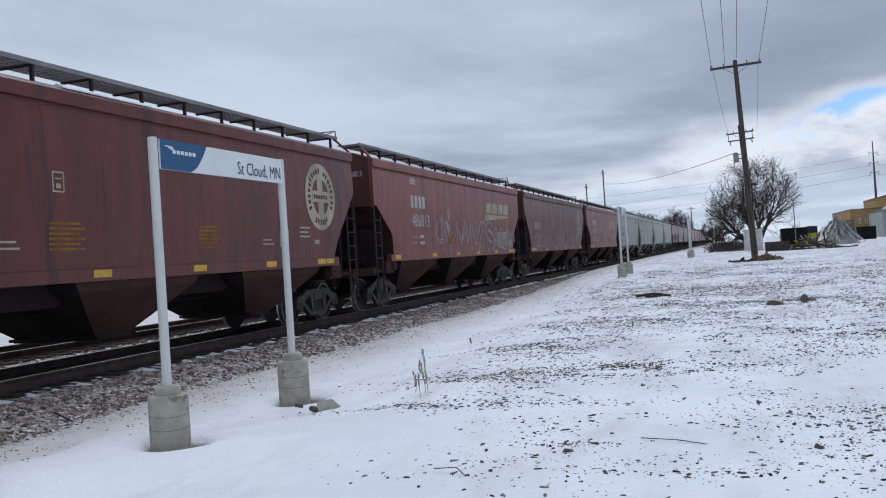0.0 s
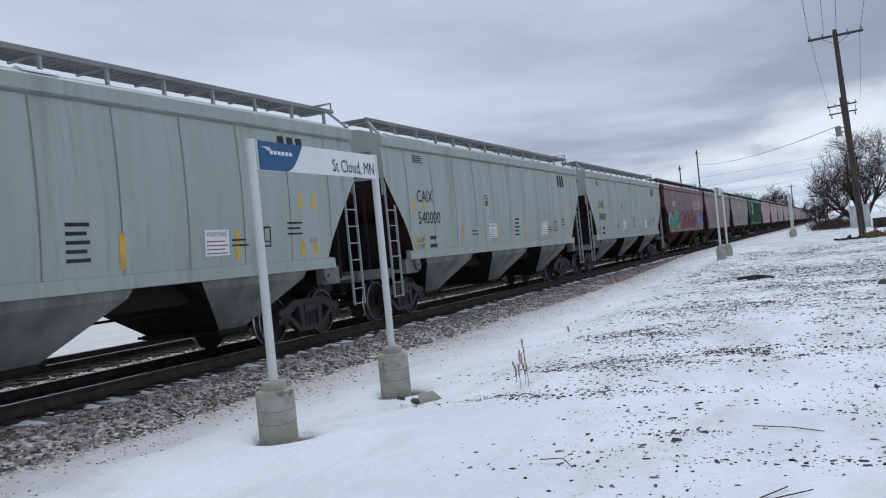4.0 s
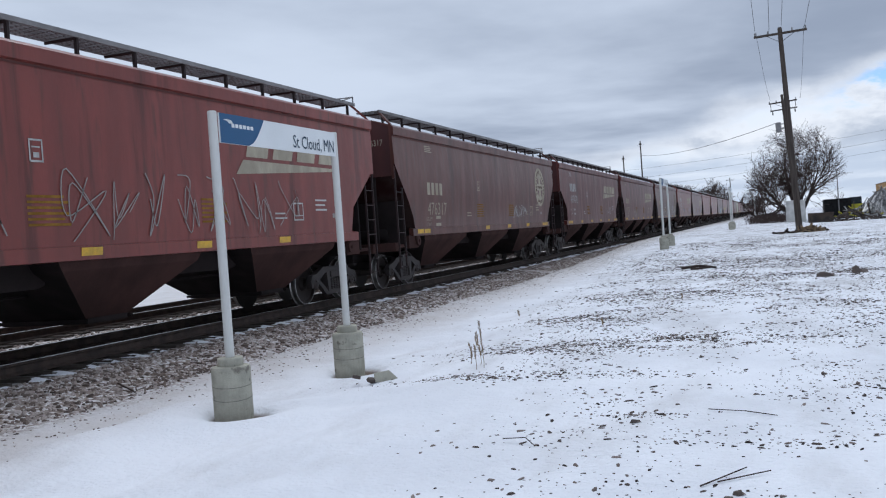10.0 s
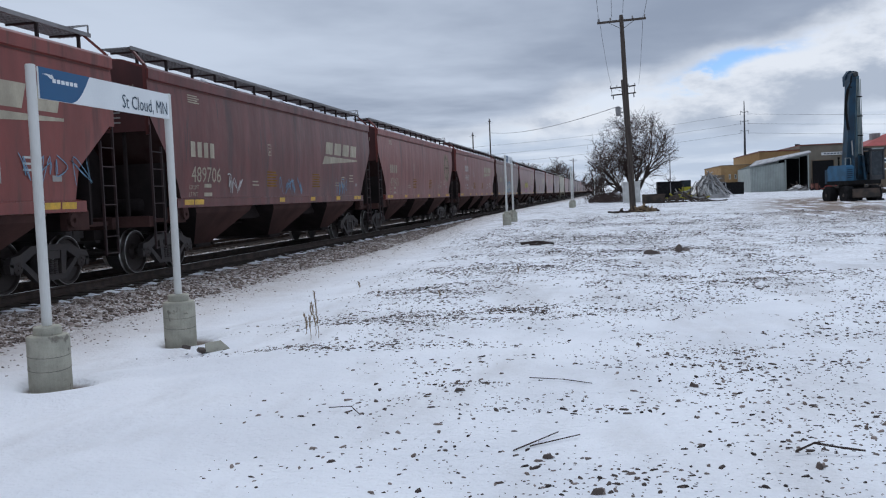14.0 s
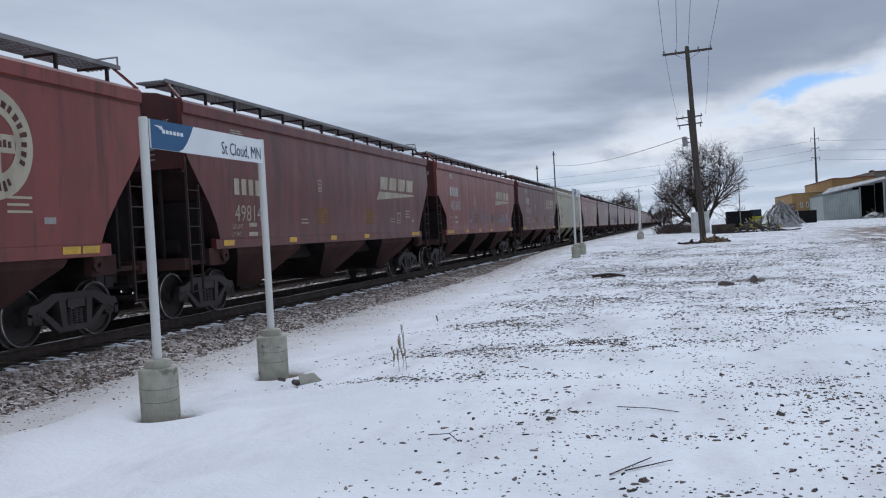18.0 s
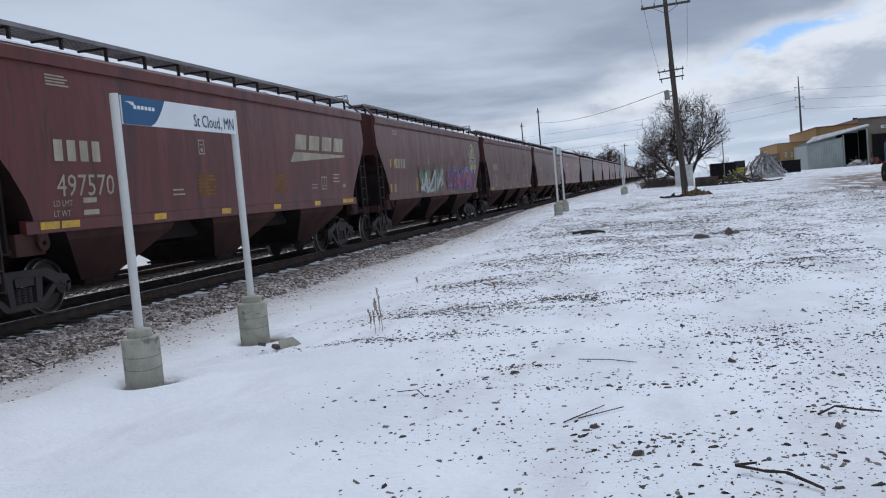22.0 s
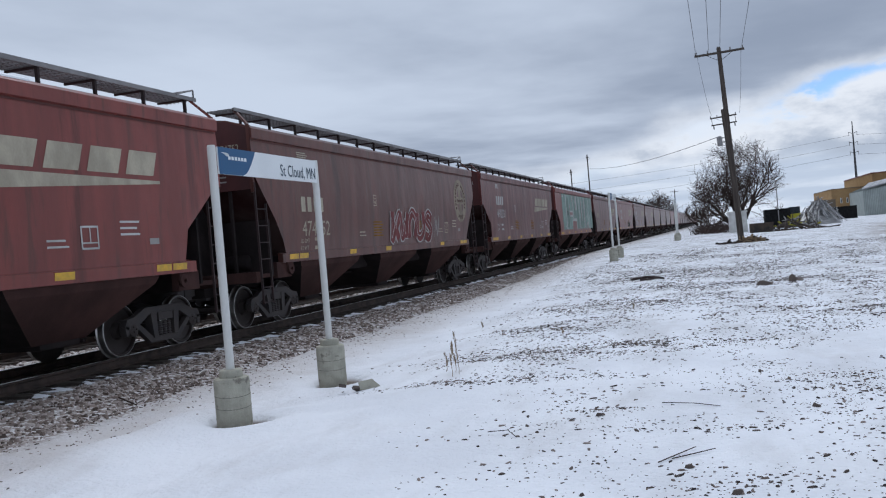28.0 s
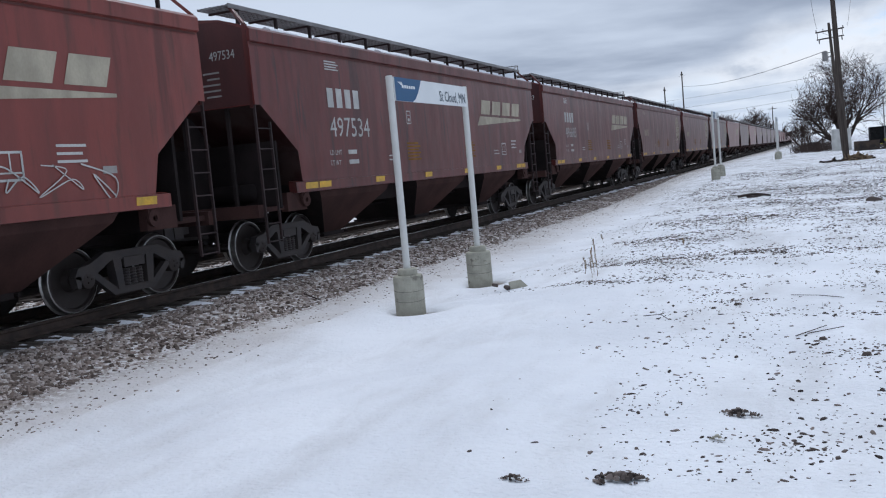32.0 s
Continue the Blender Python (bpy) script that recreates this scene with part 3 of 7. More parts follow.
GAPS = [g + (DRIFT.get(i, 0) if i < 21 else (2.2 if i == 41 else 1.85) if i > 35 else DRIFT.get(i, 0.85)) for i, g in enumerate(GAPS)]
ENDS = [GAPS[0] - 18.7] + GAPS
while len(ENDS) < 67:
    ENDS.append(ENDS[-1] + 18.4)
CAR_Y = [(a + b) / 2 for a, b in zip(ENDS, ENDS[1:])]
CARS, WHEELSETS = [], []
NEAR_CARS = 47

PAINT = {}
for name, rgb in {"white": (0.66, 0.66, 0.64), "pink": (0.55, 0.12, 0.14), "crimson": (0.40, 0.03, 0.05), "aqua": (0.30, 0.42, 0.365), "teal": (0.05, 0.42, 0.42),
                  "lime": (0.42, 0.58, 0.20), "violet": (0.20, 0.15, 0.42), "sky": (0.20, 0.38, 0.55), "lemon": (0.68, 0.60, 0.16), "ink": (0.02, 0.015, 0.02),
                  "salmon": (0.60, 0.24, 0.18), "pale": (0.44, 0.42, 0.40), "rose": (0.58, 0.30, 0.40), "moss": (0.14, 0.26, 0.14), "cream": (0.56, 0.50, 0.38), "dim_cream": (0.36, 0.30, 0.22), "aqua_dark": (0.13, 0.19, 0.165)}.items():
    rgb = tuple(0.78 * c + 0.012 for c in rgb)
    PAINT[name] = material("spray_" + name, rgb, 0.65, 0, tuple(c * 0.72 for c in rgb), 2.2, (1, 1, 0.6), 0.6, 40, 0.03)
# hopper tones: body paint darkened for grime and for the shade under the car
M["grime_shade_red"] = material("grime_shade_red", (0.075, 0.040, 0.036), 0.75, 0, (0.048, 0.028, 0.026), 1.3, (1, 1, 0.6), 0.8, 40, 0.15)
# end sheets: a darker copy of the paint, with the gap's shade in it
M["end_red"] = material("shaded_end_sheet", (0.085, 0.027, 0.026), 0.6, 0, (0.055, 0.021, 0.021), 1.2, (1, 1, 0.4), 0.6, 40, 0.05)
# near-black brown that stands for the shade under the body's sloping ends
M["slope"] = material("slope_sheet_shade", (0.042, 0.027, 0.025), 0.85, 0, (0.026, 0.010, 0.010), 1.3)
M["grime_shade_tan"] = material("grime_shade_tan", (0.29, 0.265, 0.20), 0.85, 0, (0.17, 0.155, 0.12), 1.3, (1, 1, 0.6), 0.8, 40, 0.15)
M["grime_shade_grey"] = material("grime_shade_grey", (0.25, 0.265, 0.245), 0.85, 0, (0.14, 0.145, 0.13), 1.3, (1, 1, 0.6), 0.8, 40, 0.15)
M["grime_shade_green"] = material("grime_shade_green", (0.026, 0.078, 0.044), 0.85, 0, (0.02, 0.045, 0.03), 1.3, (1, 1, 0.6), 0.8, 40, 0.15)


def side_x(style, z):
    """Half the car's width at a height: flat sides, or gently bowed ones."""
    if style == "flat":
        return 1.60 - 0.04 * step(z, 1.75, 1.36) - 0.03 * step(z, 3.85, 4.06)
    return 1.47 + 0.13 * math.sin(math.pi * min(max((z - 1.0) / 3.9, 0), 1)) ** 0.8


END_FLAT = ((0, 2.90), (0.16, 2.90), (1.22, 2.10), (1.36, 1.36))
END_CURVED = ((0, 3.22), (0.10, 3.08), (0.40, 2.72), (0.80, 2.28), (1.12, 1.85), (1.26, 1.55), (1.32, 1.36))


def low_edge(style, d):
    """The height of the body's lower edge, d metres in from its end."""
    line = END_FLAT if style == "flat" else END_CURVED
    for (d0, z0), (d1, z1) in zip(line, line[1:]):
        if d <= d1:
            return z0 + (z1 - z0) * max(d - d0, 0) / (d1 - d0)
    return 1.36


def body_mesh(style, half):
    def make():
        ds = [p[0] for p in (END_FLAT if style == "flat" else END_CURVED)] + [2.4]
        stations = [-half + d for d in ds] + [half - d for d in reversed(ds)]
        g, rings = Geo(), []
        for y in stations:
            zl = low_edge(style, half - abs(y))
            zs = [zl + (3.955 - zl) * i / 8 for i in range(9)]
            prof = [(side_x(style, z), z) for z in zs]
            e = prof[-1][0]
            prof += [(e + 0.05, 3.975), (e + 0.055, 4.17), (e + 0.01, 4.215), (e - 0.10, 4.25), (1.05, 4.39), (0.5, 4.46)]
            ring = [(x, y, z) for x, z in prof] + [(-x, y, z) for x, z in reversed(prof)]
            rings.append(ring)
        n = len(rings[0])
        verts = [p for r in rings for p in r]
        faces = [(k * n + i, k * n + (i + 1) % n, (k + 1) * n + (i + 1) % n, (k + 1) * n + i) for k in range(len(rings) - 1) for i in range(n)]
        faces += [tuple(range(n)), tuple(range((len(rings) - 1) * n, len(rings) * n))]
        me = g.add(verts, faces).mesh("body", True)
        me.set_sharp_from_angle(angle=radians(28))
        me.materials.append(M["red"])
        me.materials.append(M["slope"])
        # faces turned down or endwards get the underside's shade as colour
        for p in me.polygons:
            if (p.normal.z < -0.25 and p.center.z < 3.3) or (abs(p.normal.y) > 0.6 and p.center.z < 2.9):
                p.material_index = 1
        return me
    return cached(("body", style, round(half, 2)), make)


def laid(key, source, style, y=0.0, z=0.0, off=0.007):
    """A flat mesh in the y-z plane, laid onto the car's side."""
    def make():
        me = source.mesh("decal") if isinstance(source, Geo) else source.copy()
        for v in me.vertices:
            v.co = (side_x(style, v.co.z + z) + off + v.co.x, v.co.y + y, v.co.z + z)
        return me
    return cached(("laid", style, round(y, 2), round(z, 2), off, key), make) if key else make()


def flat_poly(g, pts):
    """A flat face in the y-z plane, cut into level strips so that it follows the side."""
    return g.add([(0, p[0], p[1]) for p in pts], [tuple(range(len(pts)))])


def flat_box(g, y0, y1, z0, z1):
    return flat_poly(g, [(y0, z0), (y1, z0), (y1, z1), (y0, z1)])


def ribbon(g, pts, w, lift=0.0):
    """A painted stroke along points in the y-z plane."""
    side = []
    for i, p in enumerate(pts):
        a, b = pts[max(i - 1, 0)], pts[min(i + 1, len(pts) - 1)]
        d = math.hypot(b[0] - a[0], b[1] - a[1]) or 1
        ny, nz = -(b[1] - a[1]) / d * w / 2, (b[0] - a[0]) / d * w / 2
        side += [(lift, p[0] + ny, p[1] + nz), (lift, p[0] - ny, p[1] - nz)]
    return g.add(side, [(2 * i, 2 * i + 1, 2 * i + 3, 2 * i + 2) for i in range(len(pts) - 1)])


def smooth_line(ctrl, closed=False, n=6):
    pts = []
    m = len(ctrl)
    for i in range(m if closed else m - 1):
        p = [ctrl[(i + j) % m] if closed else ctrl[min(max(i + j, 0), m - 1)] for j in (-1, 0, 1, 2)]
        for s in range(n):
            t = s / n
            pts.append(tuple(0.5 * (2 * p[1][c] + (p[2][c] - p[0][c]) * t + (2 * p[0][c] - 5 * p[1][c] + 4 * p[2][c] - p[3][c]) * t * t
                                    + (3 * p[1][c] - p[0][c] - 3 * p[2][c] + p[3][c]) * t ** 3) for c in (0, 1)))
    pts.append(pts[0] if closed else ctrl[-1])
    return pts


def scribble(rng, y0, y1, z0, z1, n, w):
    """Loose hand-sprayed strokes with no meaning."""
    g = Geo()
    step_y = (y1 - y0) / n
    for i in range(n):
        c = y0 + step_y * (i + 0.5)
        ctrl = [(c + rng.uniform(-0.6, 0.6) * step_y, z0 + (z1 - z0) * ((j % 2) * 0.6 + rng.uniform(0, 0.4))) for j in range(rng.randint(5, 8))]
        ctrl[0] = (c - 0.4 * step_y, rng.choice((z0, z1)))
        ribbon(g, smooth_line(ctrl), w * rng.uniform(0.5, 0.75), 0.0004 * i)
    return g


def blob(rng, y, z, ry, rz, n=11):
    return smooth_line([(y + ry * math.cos(q) * rng.uniform(0.72, 1.12), z + rz * math.sin(q) * rng.uniform(0.78, 1.08))
                        for q in [2 * math.pi * i / n for i in range(n)]], True, 4)


def fill(g, loop):
    cy, cz = sum(p[0] for p in loop) / len(loop), sum(p[1] for p in loop) / len(loop)
    n = len(loop) - 1
    return g.add([(0, cy, cz)] + [(0, *p) for p in loop[:-1]], [(0, 1 + i, 1 + (i + 1) % n) for i in range(n)])


# bent fat strokes for sprayed forms, in a unit square
BENDS = ([(0.15, 0.0), (0.08, 0.6), (0.45, 1.02), (0.88, 0.7), (0.82, 0.0)], [(0.88, 0.80), (0.45, 1.02), (0.12, 0.75), (0.80, 0.38), (0.65, 0.02), (0.12, 0.12)],
         [(0.05, 1.0), (0.35, 0.05), (0.55, 0.55), (0.70, 0.10), (0.98, 0.98)], [(0.55, 0.02), (0.12, 0.25), (0.16, 0.85), (0.60, 1.0), (0.90, 0.6), (0.78, 0.12), (0.40, 0.05)],
         [(0.18, 1.05), (0.22, 0.0), (0.55, 0.45), (0.95, 0.95), (0.70, 0.40), (0.98, -0.02)], [(0.08, 0.95), (0.15, 0.1), (0.60, 0.0), (0.92, 0.35), (0.85, 1.0)])


def throw_up(car, style, rng, y0, y1, z0, z1, n, body, outline, halo=None, shine=None):
    """Sprayed forms that overlap: a halo, an outline, a filled bent stroke, a second tone and a thin highlight."""
    w, h = (y1 - y0) / n, z1 - z0
    lift = 0.0 if style == "flat" else 0.006
    fat = min(0.36 * w, 0.36)
    last = -1
    for i in range(n):
        y, z = y0 + w * i, z0 + rng.uniform(-0.04, 0.05)
        pick = rng.choice([j for j in range(len(BENDS)) if j != last])
        last = pick
        lean = rng.uniform(-0.12, 0.2)
        ctrl = [(y + w * (0.02 + 0.98 * u + lean * (v - 0.5)) + rng.gauss(0, 0.03), z + h * (0.12 + 0.76 * v)) for u, v in BENDS[pick]]
        line = smooth_line(ctrl, False, 7)
        up = 0.002 * (i % 2) + lift
        if body[-4:] == "none":
            # outline only, the car's own paint inside
            for side in (-1, 1):
                rim = []
                for j, p in enumerate(line):
                    q0, q1 = line[max(j - 1, 0)], line[min(j + 1, len(line) - 1)]
                    d = math.hypot(q1[0] - q0[0], q1[1] - q0[1]) or 1
                    rim.append((p[0] - side * (q1[1] - q0[1]) / d * fat / 2, p[1] + side * (q1[0] - q0[0]) / d * fat / 2))
                part("graffiti_line", laid(None, ribbon(Geo(), rim, 0.04), style, off=0.016 + up + 0.001 * side), PAINT[outline], car)
            continue
        if halo:
            part("graffiti_cloud", laid(None, fill(Geo(), blob(rng, y + w / 2, z + h / 2 + 0.05, w * 0.8, h * 0.55, 15)), style, off=0.008 + lift + 0.0005 * (i % 3)), PAINT[halo], car)
        form = part("graffiti_form", laid(None, ribbon(Geo(), line, fat), style, off=0.016 + up), PAINT[body], car, "bent sprayed form")
        part("outline", laid(None, ribbon(Geo(), line, fat + (0.09 if h > 0.7 else 0.06)), style, off=0.012 + up), PAINT[outline], form)
        if shine:
            part("second_tone", laid(None, ribbon(Geo(), [(p[0] + 0.2 * fat, p[1] - 0.12 * fat) for p in line[3:-3]], fat * 0.34), style, off=0.0195 + up), PAINT[shine], form)
            cross = smooth_line([(y + w * rng.uniform(-0.2, 0.3), z + h * rng.uniform(0, 0.4)), (y + w * rng.uniform(0.2, 0.7), z + h * rng.uniform(0.3, 0.8)), (y + w * rng.uniform(0.7, 1.3), z + h * rng.uniform(0.1, 0.9)), (y + w * rng.uniform(0.6, 1.2), z + h * rng.uniform(-0.05, 0.3))])
            part("barb", laid(None, ribbon(Geo(), cross, fat * 0.42), style, off=0.024 + up), PAINT[shine], form)
            part("barb_edge", laid(None, ribbon(Geo(), cross, fat * 0.42 + 0.06), style, off=0.0225 + up), PAINT[outline], form)
        if h > 0.7:
            part("highlight", laid(None, ribbon(Geo(), [(p[0] - 0.24 * fat, p[1] + 0.12 * fat) for p in line[2:-6]], 0.028), style, off=0.0215 + up), PAINT["white"], form)


def wheelset_mesh():
    def make():
        g = Geo().lathe([(0.065, -0.95), (0.085, -0.6), (0.08, 0), (0.085, 0.6), (0.065, 0.95)], "x", 10)
        for s in (-1, 1):
            g.lathe([(0.485, s * 0.685), (0.487, s * 0.70), (0.46, s * 0.715), (0.452, s * 0.815), (0.436, s * 0.819), (0.40, s * 0.82), (0.385, s * 0.775), (0.16, s * 0.74), (0.12, s * 0.83), (0.09, s * 0.84)], "x", 28)
            g.lathe([(0.10, s * 0.93), (0.125, s * 0.95), (0.125, s * 1.09), (0.07, s * 1.11)], "x", 14)
            for q in range(3):
                a = 2 * math.pi * q / 3
                g.lathe([(0.017, s * 1.1), (0.017, s * 1.125)], "x", 6, (0, 0.045 * math.cos(a), 0.045 * math.sin(a)))
        me = g.mesh("wheelset", True)
        me.set_sharp_from_angle(angle=radians(35))
        me.materials.append(M["wheel"])
        me.materials.append(M["tread"])
        for p in me.polygons:
            r = math.hypot(p.center.y, p.center.z)
            if 0.438 < r < 0.475:
                p.material_index = 1
        return me
    return cached("wheelset", make)


def side_frame_mesh():
    def make():
        g = Geo()
        a, b = 0.98, 1.1
        g.prism([(-1.13, 0.50), (-1.06, 0.63), (-0.86, 0.66), (-0.55, 0.79), (0.55, 0.79), (0.86, 0.66), (1.06, 0.63), (1.13, 0.50), (1.02, 0.46), (0.76, 0.50), (0.46, 0.66), (-0.46, 0.66), (-0.76, 0.50), (-1.02, 0.46)], "x", a, b)
        g.prism([(-0.90, 0.56), (-0.42, 0.17), (0.42, 0.17), (0.90, 0.56), (0.76, 0.56), (0.36, 0.27), (-0.36, 0.27), (-0.76, 0.56)], "x", a + 0.01, b - 0.012)
        for s in (-1, 1):
            g.prism([(s * 0.24, 0.27), (s * 0.36, 0.25), (s * 0.42, 0.68), (s * 0.26, 0.68)], "x", a - 0.02, b + 0.015)
            g.prism([(s * 1.13, 0.52), (s * 1.1, 0.36), (s * 1.03, 0.36), (s * 1.02, 0.52)], "x", a, b)
        return g.mesh("side_frame")
    return cached("side_frame", make)


def spring_mesh():
    def make():
        g = Geo()
        for y in (-0.13, 0.0, 0.13):
            rings = []
            for i in range(13):
                rings.append((0.068 if i % 2 else 0.052, 0.275 + 0.02 * i))
            g.lathe(rings, "z", 10, (1.05, y, 0))
        return g.mesh("spring_group")
    return cached("springs", make)


def truck(car, y, near):
    t = part("truck", cached("bolster", lambda: Geo().prism([(-0.98, 0.62), (-1.12, 0.54), (-1.12, 0.68), (-0.5, 0.84), (0.5, 0.84), (1.12, 0.68), (1.12, 0.54), (0.98, 0.62), (0.4, 0.5), (-0.4, 0.5)], "y", -0.21, 0.21).mesh("bolster")),
             M["truck"], car, "dark cast-steel freight truck", pose(0, y, 0))
    for s in (0, 180):
        part("side_frame", side_frame_mesh(), M["truck"], t, m=pose(0, 0, 0, 0, 0, s))
        if near:
            part("spring_group", spring_mesh(), M["truck"], t, m=pose(0, 0, 0, 0, 0, s))
    for i, a in enumerate((0.889, -0.889)):
        w = part("wheelset", wheelset_mesh(), M["wheel"], t, "wheels with bright worn rims", pose(0, a, 0.457))
        WHEELSETS.append((i, w))
    if near:
        for s in (-1, 1):
            part("brake_beam", cached("beam", lambda: Geo().box(-0.7, 0.7, -0.04, 0.04, 0.36, 0.46).mesh("beam")), M["truck"], t, m=pose(0, s * 0.36, 0))


def ladder_mesh():
    def make():
        g = Geo()
        g.beam((1.56, 0.0, 0.52), (1.56, 0.0, 3.05), 0.045, 0.03)
        g.beam((1.56, 0.42, 0.52), (1.56, 0.42, 2.62), 0.045, 0.03)
        for z in (0.55, 0.86, 1.45, 1.80, 2.15, 2.5):
            g.bar((1.57, 0.0, z), (1.57, 0.42, z), 0.013, 6)
        return g.mesh("ladder")
    return cached("ladder", make)


def bracket_mesh():
    return cached("bracket", lambda: Geo().box(1.17, 1.225, -0.022, 0.022, 4.24, 4.595).box(0.62, 1.22, -0.02, 0.02, 4.56, 4.595).mesh("bracket"))


def walkway_mesh(half, side):
    def make():
        g = Geo()
        for x in [0.62 + 0.085 * i for i in range(8)]:
            g.box(side * x - 0.009, side * x + 0.009, -half + 0.03, half - 0.03, 4.60, 4.635)
        y = -half + 0.03
        while y < half - 0.05:
            g.box(side * 0.92 - 0.31, side * 0.92 + 0.31, y, y + 0.014, 4.602, 4.63)
            y += 0.16
        g.box(side * 1.245 - 0.012, side * 1.245 + 0.012, -half + 0.03, half - 0.03, 4.575, 4.65)
        return g.mesh("walkway")
    return cached(("walkway", side, round(half, 2)), make)


def roundel(car, style, y, z, faint):
    """The round railway emblem: a ring, a cross in it, and bars for its lettering."""
    r = 0.79
    ring, cross, bars = Geo(), Geo(), Geo()
    n = 40
    for i in range(n):
        a, b = 2 * math.pi * i / n, 2 * math.pi * (i + 1) / n
        flat_poly(ring, [(r * math.cos(a), r * math.sin(a)), (r * math.cos(b), r * math.sin(b)), (0.56 * r * math.cos(b), 0.56 * r * math.sin(b)), (0.56 * r * math.cos(a), 0.56 * r * math.sin(a))])
    for i in range(8):
        k = -0.44 + 0.11 * i
        flat_box(cross, -0.14, 0.14, k, k + 0.11)
    flat_box(cross, -0.43, -0.14, -0.13, 0.13)
    flat_box(cross, 0.14, 0.43, -0.13, 0.13)
    def arc(a0, a1, n, seed):
        """Short radial bars of uneven width, in place of the lettering."""
        g, r2 = Geo(), random.Random(seed)
        for i in range(n):
            if i in (10,):
                continue
            w = (a1 - a0) / n
            a, b = radians(a0 + w * (i + 0.14)), radians(a0 + w * (i + r2.uniform(0.62, 0.82)))
            lo, hi = 0.55, 0.70 if i % 5 == 0 else r2.uniform(0.65, 0.68)
            flat_poly(g, [(lo * math.cos(a), lo * math.sin(a)), (hi * math.cos(a), hi * math.sin(a)), (hi * math.cos(b), hi * math.sin(b)), (lo * math.cos(b), lo * math.sin(b))])
        return g
    upper, lower, middle = arc(212, -32, 19, 1), arc(238, 302, 7, 2), Geo()
    for i in range(8):
        flat_box(middle, -0.36 + 0.092 * i, -0.295 + 0.092 * i, -0.055, 0.055 if i in (0, 6) else 0.035)
    paint = PAINT["dim_cream"] if faint else PAINT["cream"]
    emblem = part("emblem_ring", laid("ring", ring, style, y, z), paint, car, "round cream railway emblem")
    part("emblem_cross", laid("cross", cross, style, y, z), paint, emblem)
    for key, g in (("upper", upper), ("lower", lower), ("middle", middle)):
        part("emblem_lettering", laid("e" + key, g, style, y, z, 0.011), M["brown_ink"], emblem)


M["brown_ink"] = material("brown_stencil", (0.085, 0.035, 0.028), 0.7)


def slab(slant, w, h):
    """One plain slanted slab of a brand mark."""
    return flat_poly(Geo(), [(0, 0), (w, 0), (slant * h + w, h), (slant * h, h)])


def small_lines(rows, w, h, gap):
    g = Geo()
    for i in range(rows):
        flat_box(g, 0, w * (1 if i % 2 == 0 else 0.86), i * gap, i * gap + h)
    return g


def frame_mark():
    g = Geo()
    for a in ((0, 0.4, 0, 0.03), (0, 0.4, 0.33, 0.36), (0, 0.03, 0, 0.36), (0.37, 0.4, 0, 0.36), (0.2, 0.22, 0.1, 0.33), (0, 0.4, 0.09, 0.11)):
        flat_box(g, *a)
    return g


def hopper_mesh(length):
    """One outlet hopper under the body, narrowing downwards."""
    def make():
        t, b = length / 2, length / 2 - 1.2
        g = Geo()
        g.add([(sx * 1.50, sy * t, 1.37) for sx in (-1, 1) for sy in (-1, 1)] + [(sx * 1.46, sy * (t - 0.12), 1.20) for sx in (-1, 1) for sy in (-1, 1)]
              + [(sx * 0.82, sy * b, 0.45) for sx in (-1, 1) for sy in (-1, 1)],
              [(0, 1, 5, 4), (2, 6, 7, 3), (0, 4, 6, 2), (1, 3, 7, 5), (4, 5, 9, 8), (6, 10, 11, 7), (4, 8, 10, 6), (5, 7, 11, 9), (0, 2, 3, 1), (8, 9, 11, 10)])
        me = g.mesh("hopper")
        me.materials.append(M["grime_shade_red"])
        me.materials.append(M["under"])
        # faces across the car are painted darker, as the hoppers' shaded sides
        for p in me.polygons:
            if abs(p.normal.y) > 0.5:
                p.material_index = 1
        return me
    return cached(("hopper", round(length, 2)), make)


def ridge_mesh():
    """The sloping sheets between two hoppers, under the body."""
    return cached("ridge", lambda: Geo().prism([(-1.05, 1.36), (1.05, 1.36), (1.05, 1.02), (0.9, 0.98), (-0.9, 0.98), (-1.05, 1.02)], "x", -0.95, 0.95).mesh("ridge"))


